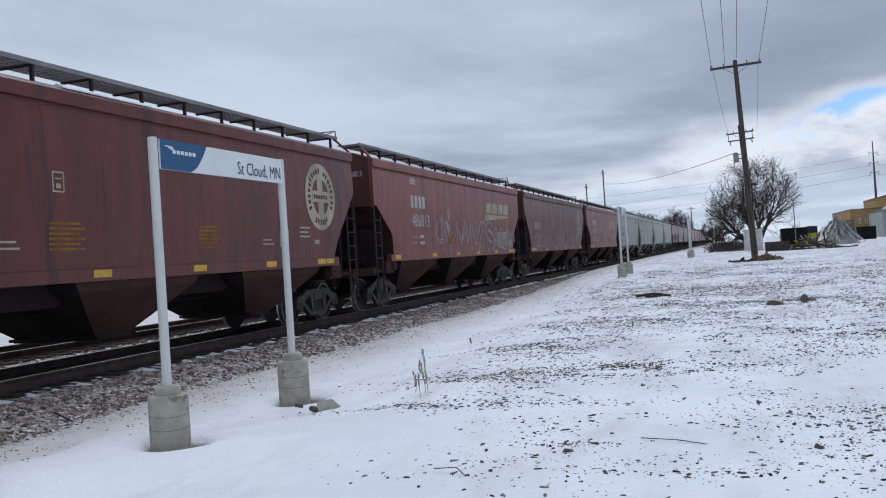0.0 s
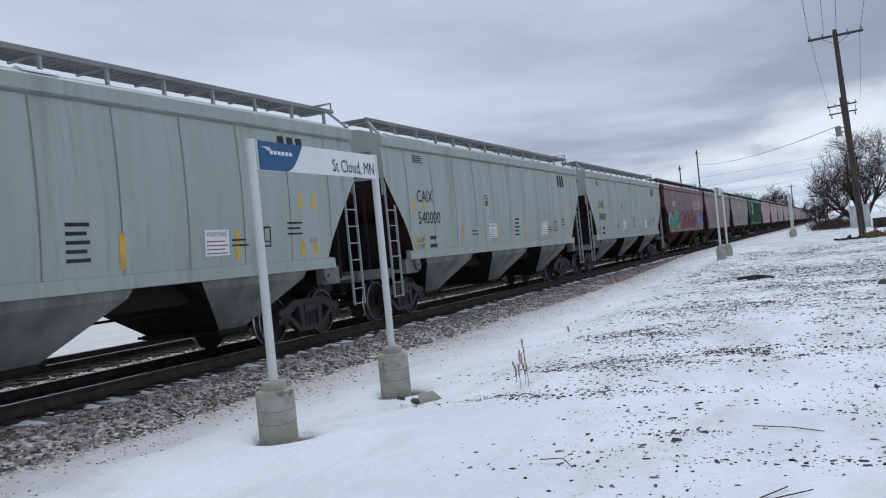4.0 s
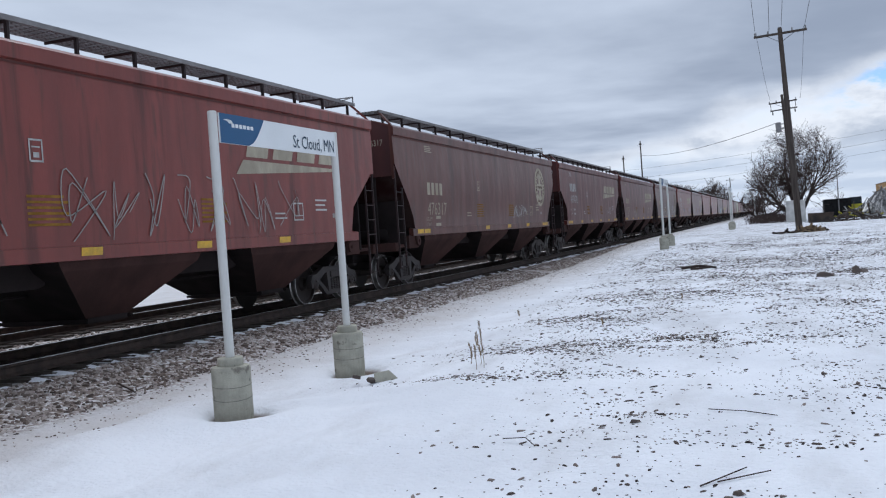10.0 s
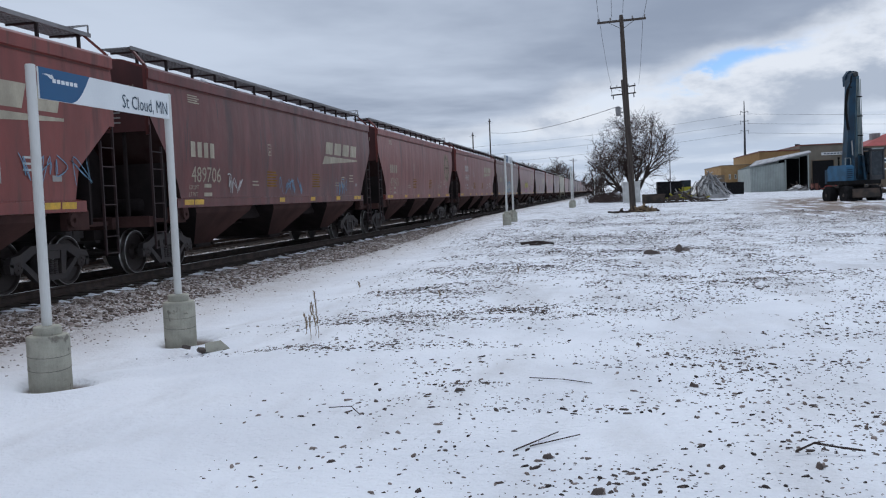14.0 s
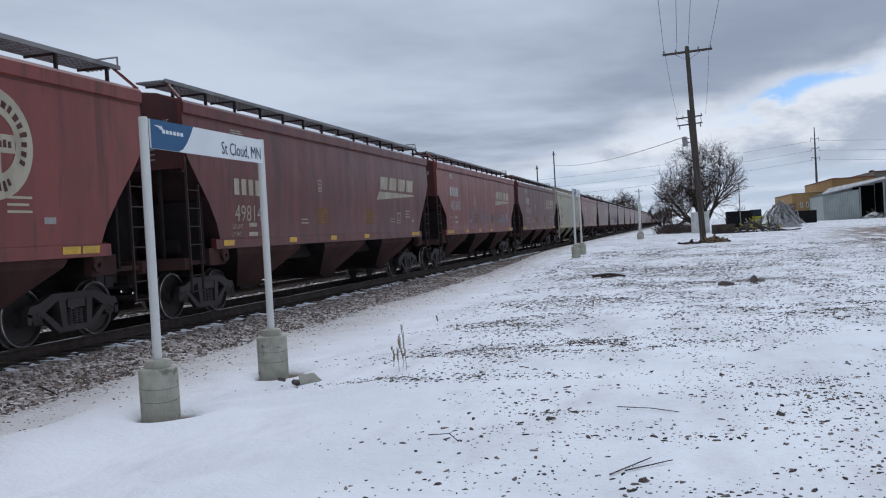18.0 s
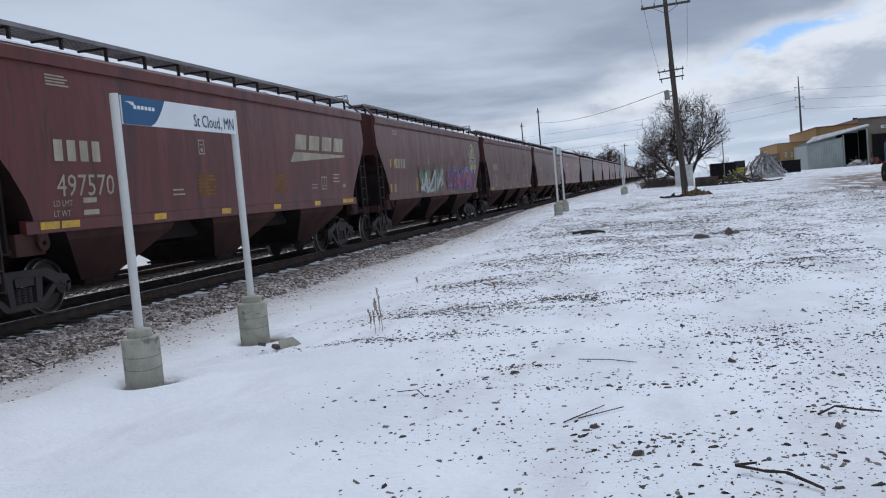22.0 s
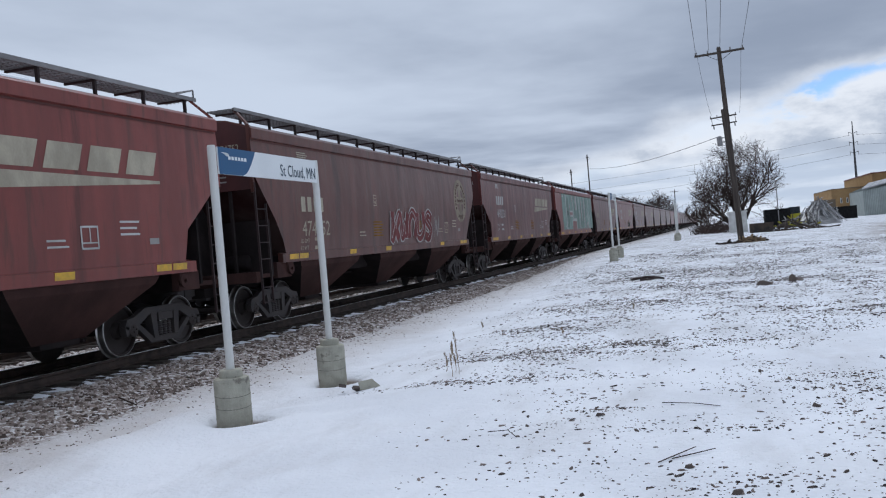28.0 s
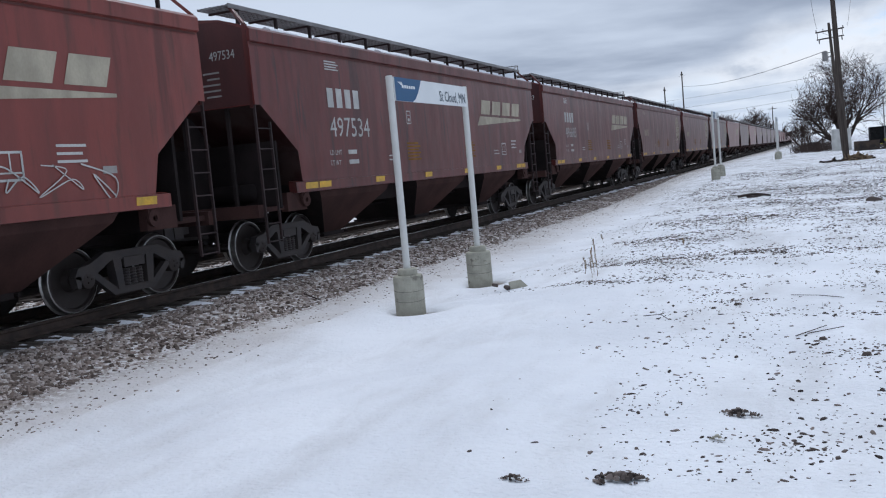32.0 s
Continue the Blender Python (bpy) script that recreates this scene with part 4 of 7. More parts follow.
def hopper_car(k, style, paint, number, marks, ribs=0, extras=()):
    rng = random.Random(100 + k)
    pitch = ENDS[k + 1] - ENDS[k]
    half = round((pitch - 1.36) / 2, 2)
    near = k < NEAR_CARS
    words = {"red": "weathered red", "brown": "faded brown", "maroon": "dark maroon", "grey": "pale grey", "tan": "dusty tan", "green": "dark green"}[paint]
    look_words = {"logo": "with round cream emblem", "brand": "with slanted white mark", "": "with vertical seams"}[marks if marks in ("logo", "brand") else ""]
    spray = " and graffiti" if extras else ""
    car = thing("hopper_car", f"{words} covered hopper car {look_words}{spray}", "freight car", pose(GAUGE_MID, CAR_Y[k], 0), "cars of the grain train")
    skin = M[paint]
    # tone for parts below the body, grime and painted shade together
    grime_shade = M["grime_shade_tan" if paint == "tan" else "grime_shade_grey" if paint == "grey" else "grime_shade_green" if paint == "green" else "grime_shade_red"]
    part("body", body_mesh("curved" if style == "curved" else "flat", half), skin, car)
    bs = "curved" if style == "curved" else "flat"
    inner = half - 1.3 if style == "flat" else half - 1.3
    for s in (-1, 1):
        part("side_sill", cached(("sill", style, s, half), lambda: Geo().prism([(s * 1.44, 1.33), (s * (side_x(bs, 1.45) + 0.035), 1.34), (s * (side_x(bs, 1.45) + 0.035), 1.53), (s * 1.44, 1.56)], "y", -inner - 0.25, inner + 0.25).mesh("sill")), skin, car)
        part("walkway", walkway_mesh(half, s), M["grate"], car, "dark steel roof walkway grating")
    part("hatch_trough", cached(("trough", half), lambda: Geo().prism([(-0.42, 4.43), (0.42, 4.43), (0.40, 4.54), (0.25, 4.585), (-0.25, 4.585), (-0.40, 4.54)], "y", -half + 0.8, half - 0.8).mesh("trough")), skin, car)
    n = 14
    for i in range(n):
        y = -half + 0.35 + (2 * half - 0.7) * i / (n - 1)
        if near:
            part("walkway_bracket", bracket_mesh(), skin if paint in ("grey", "tan") else M["under_red"], car, m=pose(0, y, 0))
    # hoppers under the body
    reach = half - 2.0
    for c, length in ((-(reach + 3.1) / 2, reach - 3.1), (0, 3.3), ((reach + 3.1) / 2, reach - 3.1)):
        h = part("hopper", hopper_mesh(length), grime_shade, car, m=pose(0, c, 0))
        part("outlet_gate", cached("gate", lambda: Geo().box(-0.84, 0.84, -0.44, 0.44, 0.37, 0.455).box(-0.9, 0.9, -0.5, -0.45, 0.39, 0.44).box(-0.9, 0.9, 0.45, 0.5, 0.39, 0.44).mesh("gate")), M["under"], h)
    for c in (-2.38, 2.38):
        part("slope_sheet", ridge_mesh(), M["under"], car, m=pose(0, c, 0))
    for c in (-1, 1):
        part("center_sill", cached(("center", half, c), lambda: Geo().box(-0.32, 0.32, c * 4.5, c * (half + 0.2), 0.74, 1.04).mesh("center")), M["under"], car)
    part("brake_pipe", cached(("pipe", half), lambda: Geo().bar((0.3, -half + 1.9, 0.86), (0.3, half - 1.9, 0.86), 0.025).mesh("pipe")), M["under"], car)
    for s in (0, 180):
        turn = pose(0, 0, 0, 0, 0, s)
        part("end_platform", cached(("platform", half), lambda: Geo().box(-1.42, 1.42, half - 1.25, half + 0.02, 1.06, 1.14).box(-1.5, 1.5, half - 0.1, half + 0.08, 0.98, 1.2)
                                    .box(1.36, 1.5, half - 1.5, half - 0.85, 1.02, 1.36).box(-1.5, -1.36, half - 1.5, half - 0.85, 1.02, 1.36).mesh("platform")), grime_shade, car, m=turn)
        part("slope_web", cached(("web", half), lambda: Geo().prism([(half - 1.3, 1.1), (half - 0.1, 1.1), (half - 0.1, 2.88), (half - 0.3, 2.80), (half - 1.3, 1.75)], "x", -0.04, 0.04).mesh("web")), M["under"], car, m=turn)
        if near:
            for x in (-0.95, 0.95):
                part("end_post", cached(("endpost", half, x), lambda: Geo().beam((x, half - 0.1, 1.1), (x, half - 0.1, 2.92), 0.06, 0.06).mesh("endpost")), M["under"], car, m=turn)
            part("end_notice", cached(("endlines", half), lambda: end_lines(half)), M["black_paint"] if paint in ("grey", "tan") else PAINT["pale"], car, m=turn)
        # darker plate over each end: the shade between cars is painted on
        if near and paint not in ("grey", "tan"):
            part("end_sheet", cached(("endsheet", half, paint == "green"), lambda: Geo().prism([(-1.56, 2.92), (1.56, 2.92), (1.58, 4.16), (1.05, 4.36), (0, 4.42), (-1.05, 4.36), (-1.58, 4.16)], "y", half, half + 0.004).mesh("endsheet")), grime_shade if paint == "green" else M["end_red"], car, "end sheet with the shade between cars in its colour", turn)
        # added dark plate that closes the view through the open, shaded car end
        part("end_gap_screen", cached(("bulk", half), lambda: Geo().box(-1.47, 1.47, half - 0.74, half - 0.68, 1.1, 2.3).mesh("bulk")), M["under"], car, m=turn)
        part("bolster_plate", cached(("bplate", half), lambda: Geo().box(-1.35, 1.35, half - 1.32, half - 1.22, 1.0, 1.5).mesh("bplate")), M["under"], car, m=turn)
        part("coupler", cached(("coupler", half), lambda: Geo().box(-0.09, 0.09, half, half + 0.5, 0.80, 0.96).box(-0.17, 0.15, half + 0.45, half + 0.68, 0.74, 1.02).box(-0.3, 0.3, half - 0.05, half + 0.12, 0.68, 1.06).mesh("coupler")), M["truck"], car, m=turn)
        truck(car, (half - 1.42) * (1 if s == 0 else -1), near)
        if near:
            for sx, flip in ((1, 0), (-1, 180)):
                y = (half - 0.03) * (1 if s == 0 else -1)
                # ladder stands at the corner with its short stile inboard
                inb = -1 if s == 0 else 1
                mirror = Matrix.Diagonal((sx, inb, 1, 1))
                me = cached(("ladder", sx, inb), lambda: mirrored(ladder_mesh(), mirror))
                part("ladder", me, skin if paint in ("grey", "tan") else M["under_red"], car, m=pose(0, y, 0))
                part("corner_post", cached(("post", sx, inb), lambda: mirrored(Geo().beam((1.53, 0, 2.85), (1.53, 0, 4.25), 0.07, 0.07).beam((1.53, 0, 4.25), (1.15, 0.15, 4.64), 0.05, 0.05).mesh("post"), mirror)),
                     skin, car, m=pose(0, y, 0))
            part("hand_rail", cached(("rail", s, half), lambda: Geo().bar((0.62, half - 0.06, 4.62), (0.62, half - 0.06, 4.80), 0.016).bar((1.22, half - 0.06, 4.62), (1.22, half - 0.06, 4.80), 0.016)
                                     .bar((0.62, half - 0.06, 4.80), (1.22, half - 0.06, 4.80), 0.016).bar((1.22, half - 0.06, 4.80), (1.26, half - 0.7, 4.64), 0.016).mesh("rail")), M["grate"], car, m=turn)
    if near:
        part("air_reservoir", cached("tank", lambda: Geo().lathe([(0.02, -0.5), (0.17, -0.46), (0.19, -0.4), (0.19, 0.4), (0.17, 0.46), (0.02, 0.5)], "x", 14).mesh("tank", True)), M["under"], car, m=pose(0.5, -half + 0.75, 1.40))
        part("brake_valve", cached("valve", lambda: Geo().box(-0.16, 0.16, -0.12, 0.12, -0.14, 0.16).lathe([(0.08, 0.16), (0.09, 0.3)], "x", 10).lathe([(0.07, -0.14), (0.07, -0.3)], "z", 8).mesh("valve")), M["grate"], car, m=pose(1.0, -half + 0.85, 1.32))
        part("brake_wheel", cached("bwheel", lambda: Geo().lathe([(0.25, -0.015), (0.28, 0), (0.25, 0.015), (0.225, 0), (0.25, -0.015)], "y", 20, caps=False).box(-0.24, 0.24, -0.012, 0.012, -0.015, 0.015).box(-0.015, 0.015, -0.012, 0.012, -0.24, 0.24).mesh("bwheel")),
             M["truck"], car, m=pose(-0.55, -half - 0.06, 2.6))
    if near:
        for _ in range(rng.choice((0, 1, 2, 3))):
            y, w = rng.uniform(-half + 0.2, half - 2.5), rng.uniform(0.4, 2.2)
            part("snow_ridge", Geo().prism([(1.40, 4.262), (1.59, 4.219), (1.585, 4.245), (1.47, 4.30)], "y", y, y + w), M["fresh_snow"], car, "thin line of snow on the roof edge")
    # seams and ribs
    if paint in ("grey", "tan"):
        for i in range(11):
            y = -7.1 + 1.42 * i
            zl = low_edge(bs, half - abs(y)) + 0.1
            g = Geo()
            zs = [zl + (3.93 - zl) * j / 8 for j in range(9)]
            g.add([(0, y + s * 0.016, q) for q in zs for s in (-1, 1)], [(2 * j, 2 * j + 1, 2 * j + 3, 2 * j + 2) for j in range(8)])
            part("weld_seam", laid(("seam", half, i), g, bs, off=0.004), M["seam_" + ("grey" if paint in ("grey", "tan") else "brown")], car)
    for i in range(ribs):
        y = -7.45 + 14.9 * i / (ribs - 1)
        zl = low_edge(bs, half - abs(y)) + 0.02
        def rib(s):
            g = Geo()
            for j in range(6):
                z0, z1 = zl + (3.95 - zl) * j / 6, zl + (3.95 - zl) * (j + 1) / 6
                a, b = side_x(bs, z0), side_x(bs, z1)
                g.add([(s * (a - 0.02), y - 0.055, z0), (s * (a + 0.07), y - 0.04, z0), (s * (a + 0.07), y + 0.04, z0), (s * (a - 0.02), y + 0.055, z0),
                       (s * (b - 0.02), y - 0.055, z1), (s * (b + 0.07), y - 0.04, z1), (s * (b + 0.07), y + 0.04, z1), (s * (b - 0.02), y + 0.055, z1)],
                      [(0, 1, 5, 4), (1, 2, 6, 5), (2, 3, 7, 6), (3, 2, 1, 0), (4, 5, 6, 7)])
            return g
        part("rib", rib(1), skin, car)
        if near:
            part("rib", rib(-1), skin, car)
    if near:
        # the chord lip's shadow line, painted as a dark strip below it
        part("chord_shadow_line", laid(("chord", half), flat_box(Geo(), -half + 0.05, half - 0.05, 3.915, 3.95), bs, off=0.006), M["seam_" + ("grey" if paint in ("grey", "tan") else "brown")], car)
    # markings
    dark = paint in ("grey", "tan")
    ink = M["black_paint"] if dark else PAINT["cream"] if style != "flat" else PAINT["white"]
    if style == "flat" and not dark:
        mz, nz, size = 2.93, 2.36, 0.54
    else:
        mz, nz, size = (2.70, 2.17, 0.42) if dark else (2.46, 1.90, 0.49)
    off = 0.09 if ribs else 0.007
    lead = {25: -6.5, 15: -6.2}.get(k, -5.72 if style == "flat" else -6.65)
    if near:
        if dark:
            part("owner_code", laid("code" + paint, text_mesh("CAIX" if paint == "grey" else "CBFX", size, 0.95), bs, lead, mz, off), ink, car, "stencilled owner code")
        for i in range(0 if dark or ribs else 4):
            part("owner_mark_slab", laid("owner%.2f" % size, slab(0, size * 0.44, size * 0.70), bs, lead + i * size * 0.66, mz, off), ink, car)
        if number and not ribs:
            part("car_number", laid("num" + number, text_mesh(number, size * 1.03, 1.02), bs, lead, nz, off), ink, car, "stencilled car number")
        if number:
            part("end_number", cached(("endnum", number, half), lambda: end_text(number, half)), ink, car)
        if number and not ribs:
            part("load_limit", laid("ld", text_mesh("LD LMT", 0.14, 1.0), bs, lead - 0.1, 2.0 if mz > 2.8 else 1.74, off), ink, car)
            part("light_weight", laid("lt", text_mesh("LT WT", 0.14, 1.0), bs, lead - 0.1, 1.80 if mz > 2.8 else 1.58, off), ink, car)
            part("load_figure", laid("ldf", small_lines(2, 0.42, 0.085, 0.2), bs, lead + 0.65, 1.81 if mz > 2.8 else 1.58, off), ink, car)
        part("plate_letter_box", laid("plate", frame_small(), bs, -2.1, 2.66, off), ink, car)
        part("notice_lines", laid("notice", small_lines(4, 0.55, 0.025, 0.05), bs, lead, 3.66, off), ink, car)
        part("data_lines", laid("data", small_lines(3, 0.5, 0.035, 0.1), bs, 5.55, 2.02, off), ink, car)
        part("data_lines", laid("data2", small_lines(2, 0.45, 0.03, 0.09), bs, 3.9, 1.86, off), ink, car)
        part("data_lines", laid("data3", small_lines(2, 0.45, 0.03, 0.09), bs, -3.2, 1.84, off), ink, car)
        part("test_panel", laid("panel", frame_mark(), bs, 4.62, 1.82, off), ink, car)
        if not dark:
            for y in (-2.2, 1.55):
                part("warning_lines", laid("warn", small_lines(6, 0.75, 0.035, 0.075), bs, y, 1.82, off), M["old_yellow"], car)
        part("dirt_card", laid("card", flat_box(Geo(), 0, 0.26, 0, 0.10), bs, 6.3, 1.86, off), PAINT["pale"], car)
        for y, w in ((-inner + 0.06, 0.45), (-inner + 0.56, 0.45), (-3.95, 0.42), (-1.3, 0.42), (1.35, 0.42), (4.0, 0.42), (inner - 0.95, 0.42), (inner - 0.48, 0.42)):
            if rng.random() > 0.08:
                upright = paint == "grey" or k == 30
                tall = 1.15 if upright and abs(y) > inner - 1.3 else 0.5
                part("reflector", laid("refl%d%.1f" % (upright, tall), flat_box(Geo(), 0, 0.12 if upright else w, 0, tall if upright else 0.115), bs, y, 1.395 if not upright else 1.62, off if upright else 0.041 if not ribs else 0.1), M["yellow"], car)
        for s in (-1, 1):
            part("jacking_pad", cached("jack", lambda: Geo().lathe([(0.05, 1.53), (0.13, 1.53), (0.13, 1.575), (0.05, 1.575), (0.05, 1.53)], "x", 12, (0, 0, 1.2), caps=False).box(1.5, 1.56, -0.12, 0.12, 1.22, 1.42).mesh("jack")), grime_shade, car, m=pose(0, s * (inner - 0.1), 0))
    if paint == "grey" and near:
        for y in (-1.9, 3.2):
            card = part("warning_card", laid("wcard", flat_box(Geo(), 0, 0.62, 0, 0.42), bs, y, 1.72, 0.009), M["sign_white"], car, "white warning card with red lines")
            part("warning_word", laid("wword", text_mesh("WARNING", 0.12, 0.9), bs, y + 0.04, 2.03, 0.011), M["warning_red"], card)
            part("warning_text", laid("wtext", small_lines(4, 0.54, 0.018, 0.065), bs, y + 0.04, 1.75, 0.011), M["warning_red"], card)
        part("notice_lines", laid("gnote", small_lines(5, 0.42, 0.05, 0.12), bs, 0.4, 1.75, off), ink, car)
    if marks == "brand":
        for i in range(4):
            part("brand_slab", laid("brand", slab(0.35, 0.74, 0.40), bs, (3.02 if style == "flat" else 2.90) + 0.93 * i, 3.01 if style == "flat" else 2.90), PAINT["cream"], car)
        part("brand_wedge", laid("wedge", flat_poly(Geo(), [(0, 0), (4.05, 0.20), (4.05, 0.25), (0.25, 0.27)]), bs, 2.67 if style == "flat" else 2.55, 2.68 if style == "flat" else 2.56), PAINT["cream"], car)
    elif marks == "logo":
        roundel(car, bs, half - ({23: 3.6, 31: 3.8, 14: 2.5}.get(k, 1.98)), 2.98, k in (37, 31, 17, 20))
    elif marks == "monogram":
        g = Geo()
        for i in range(3):
            flat_box(g, 0.3 * i, 0.3 * i + 0.2, 0, 0.42)
        part("monogram_slabs", laid("mono", g, bs, 5.5, 3.42), M["black_paint"], car)
    for kind, *a in extras:
        if kind == "tag":
            y0, y1, z0, z1, n, w, colour = a
            part("graffiti_tag", laid(None, scribble(rng, y0, y1, z0, z1, n, w), bs, off=0.017), PAINT[colour], car, "thin sprayed tag")
        elif kind == "throw":
            throw_up(car, bs, rng, *a)
        elif kind == "patch":
            y0, y1, z0, z1, colour = a
            part("paint_patch", laid(None, fill(Geo(), blob(rng, (y0 + y1) / 2, (z0 + z1) / 2, (y1 - y0) / 2, (z1 - z0) / 2)), bs, off=0.009), PAINT[colour], car, "patch of other paint")
        elif kind == "panel":
            # the old owner's mark as plain slabs, and the ruled data panel under it
            y0, = a
            for u0, u1, z0, z1 in ((0.15, 2.0, 3.48, 3.82), (1.45, 2.1, 2.95, 3.44), (0.0, 1.95, 2.62, 2.92), (0.75, 1.2, 3.1, 3.44)):
                part("mark_slab", laid(None, flat_box(Geo(), y0 + u0, y0 + u1, z0, z1), bs, off=0.078), PAINT["white"], car, "faded white slab of an old mark")
            for z0 in (2.50, 2.06, 1.56):
                part("panel_rule", laid(None, flat_box(Geo(), y0, y0 + 2.25, z0, z0 + 0.05), bs, off=0.078), PAINT["white"], car)
            for i in range(4):
                part("lettering_bar", laid(None, flat_box(Geo(), y0 + 0.12 + 0.5 * (i % 2), y0 + 0.42 + 0.62 * (i % 2), 1.70 + 0.13 * i, 1.77 + 0.13 * i), bs, off=0.078), PAINT["pale"], car)
        elif kind == "blocks":
            block_mural(car, bs)
    CARS.append((k, car))
    return car


def mirrored(me, m):
    out = me.copy()
    out.transform(m)
    if m.determinant() < 0:
        out.flip_normals()
    return out


def end_text(number, half):
    me = text_mesh(number, 0.22, 0.8).copy()
    me.transform(Matrix.Translation((0.78, -half - 0.010, 3.72)) @ Matrix.Rotation(radians(-90), 4, "Z"))
    return me


def end_lines(half):
    """Small lines of lettering on the end sheet."""
    g = Geo()
    for i in range(5):
        g.box(-0.95, -0.95 + (0.34, 0.26, 0.40, 0.36, 0.30)[i], half + 0.0045, half + 0.008, 3.50 - 0.1 * i, 3.53 - 0.1 * i)
    return g.mesh("end_lines")


def frame_small():
    g = Geo()
    for a in ((0, 0.24, 0, 0.025), (0, 0.24, 0.28, 0.305), (0, 0.025, 0, 0.305), (0.215, 0.24, 0, 0.305), (0.07, 0.17, 0.06, 0.13), (0.05, 0.19, 0.19, 0.21)):
        flat_box(g, *a)
    return g


def block_mural(car, bs):
    """Pale block letters that fill the side, with the old red showing in their gaps."""
    base = Geo()
    for j in range(5):
        z0, z1 = 1.66 + 0.45 * j, 1.66 + 0.45 * (j + 1)
        for i in range(8):
            flat_box(base, -5.9 + 1.72 * i, -5.9 + 1.72 * (i + 1), z0, z1)
    mural = part("graffiti_fill", laid(None, base, bs, off=0.010), PAINT["aqua"], car, "pale green block letters over the whole side")
    edge = PAINT["white"]
    # the old red shows between the letters; white edges run along the gaps
    for y0, y1, z0, z1, rim in ((-3.05, -1.86, 2.56, 2.80, ((0, 1.1), (1, 1.1))), (-3.05, -1.9, 2.54, 2.56, ((0, 0), (1, 0))), (-3.09, -2.98, 2.30, 3.32, ((1, 1), (1, 0.75))), (-1.98, -1.80, 1.66, 3.90, ((1, 1), (1, 0.26))),
                                (-2.0, -0.30, 1.66, 2.20, ((0, 1.06), (1.06, 1.06), (1.06, 0))), (-0.50, -0.26, 2.96, 3.90, ((1.25, 1), (1.25, 0), (0, 0), (0, 1))), (1.14, 1.22, 1.66, 3.90, ((-0.6, 1), (-0.6, 0))),
                                (2.18, 2.32, 2.20, 3.90, ((1.6, 1), (1.6, 0))), (3.70, 3.82, 1.66, 3.85, ((-0.8, 1), (-0.8, 0))), (4.95, 5.4, 1.66, 2.1, ((0, 0), (0.1, 1), (1, 0.6)))):
        gap = part("letter_gap", laid(None, flat_box(Geo(), y0, y1, z0, z1), bs, off=0.014), M["red"], mural)
        part("outline", laid(None, ribbon(Geo(), [(y0 + (y1 - y0) * u, z0 + (z1 - z0) * v) for u, v in rim], 0.10), bs, off=0.0175), edge, gap)
    for line, w in ((((-1.62, 3.86), (-1.55, 2.30), (-0.15, 2.30), (-0.15, 1.66)), 0.17), (((-0.02, 3.90), (0.05, 2.95)), 0.14), (((1.38, 3.9), (1.40, 1.68)), 0.12), (((1.62, 3.85), (1.60, 1.72)), 0.05),
                    (((2.72, 3.7), (2.70, 2.2)), 0.10), (((4.02, 3.85), (4.0, 1.7)), 0.12), (((4.75, 3.4), (5.65, 2.30), (6.05, 3.80)), 0.16), (((5.15, 2.9), (5.75, 1.70), (6.30, 2.70), (6.50, 1.68)), 0.12),
                    (((-4.42, 1.66), (-4.36, 3.9)), 0.22), (((7.0, 3.85), (7.45, 3.2), (7.2, 2.4)), 0.07)):
        part("white_stroke", laid(None, ribbon(Geo(), line, w), bs, off=0.020), edge, mural)
    for y, w, z0 in ((-4.05, 0.16, 1.8), (-3.62, 0.20, 1.7), (-0.9, 0.10, 2.5), (0.55, 0.14, 1.7), (2.0, 0.10, 1.9), (3.2, 0.12, 1.8), (4.5, 0.10, 2.0)):
        part("dark_run", laid(None, ribbon(Geo(), smooth_line([(y, z0), (y + 0.05, z0 + 0.7), (y - 0.03, 3.4), (y + 0.02, 3.75)]), w), bs, off=0.0125), PAINT["aqua_dark"], mural)
    plate = part("letter_plate", laid(None, flat_box(Geo(), -4.02, -3.80, 2.58, 2.86), bs, off=0.022), M["brown_ink"], mural)
    part("plate_frame", laid(None, ribbon(Geo(), [(-4.0, 2.6), (-4.0, 2.84), (-3.82, 2.84), (-3.82, 2.6), (-4.0, 2.6)], 0.02), bs, off=0.024), edge, plate)


M["fresh_snow"] = material("roof_snow", (0.80, 0.82, 0.85), 0.8, 0, (0.72, 0.74, 0.78), 3)
M["warning_red"] = material("warning_red", (0.35, 0.09, 0.07), 0.7)
M["old_yellow"] = material("old_yellow_stencil", (0.28, 0.15, 0.035), 0.75)
M["under_red"] = material("ladder_grime", (0.042, 0.024, 0.024), 0.7, 0, (0.028, 0.02, 0.02), 2)
M["seam_grey"] = material("seam_grey", (0.19, 0.205, 0.195), 0.75, 0, (0.25, 0.265, 0.25), 2)
M["seam_brown"] = material("seam_brown", (0.085, 0.029, 0.025), 0.6, 0, (0.105, 0.040, 0.034), 2)

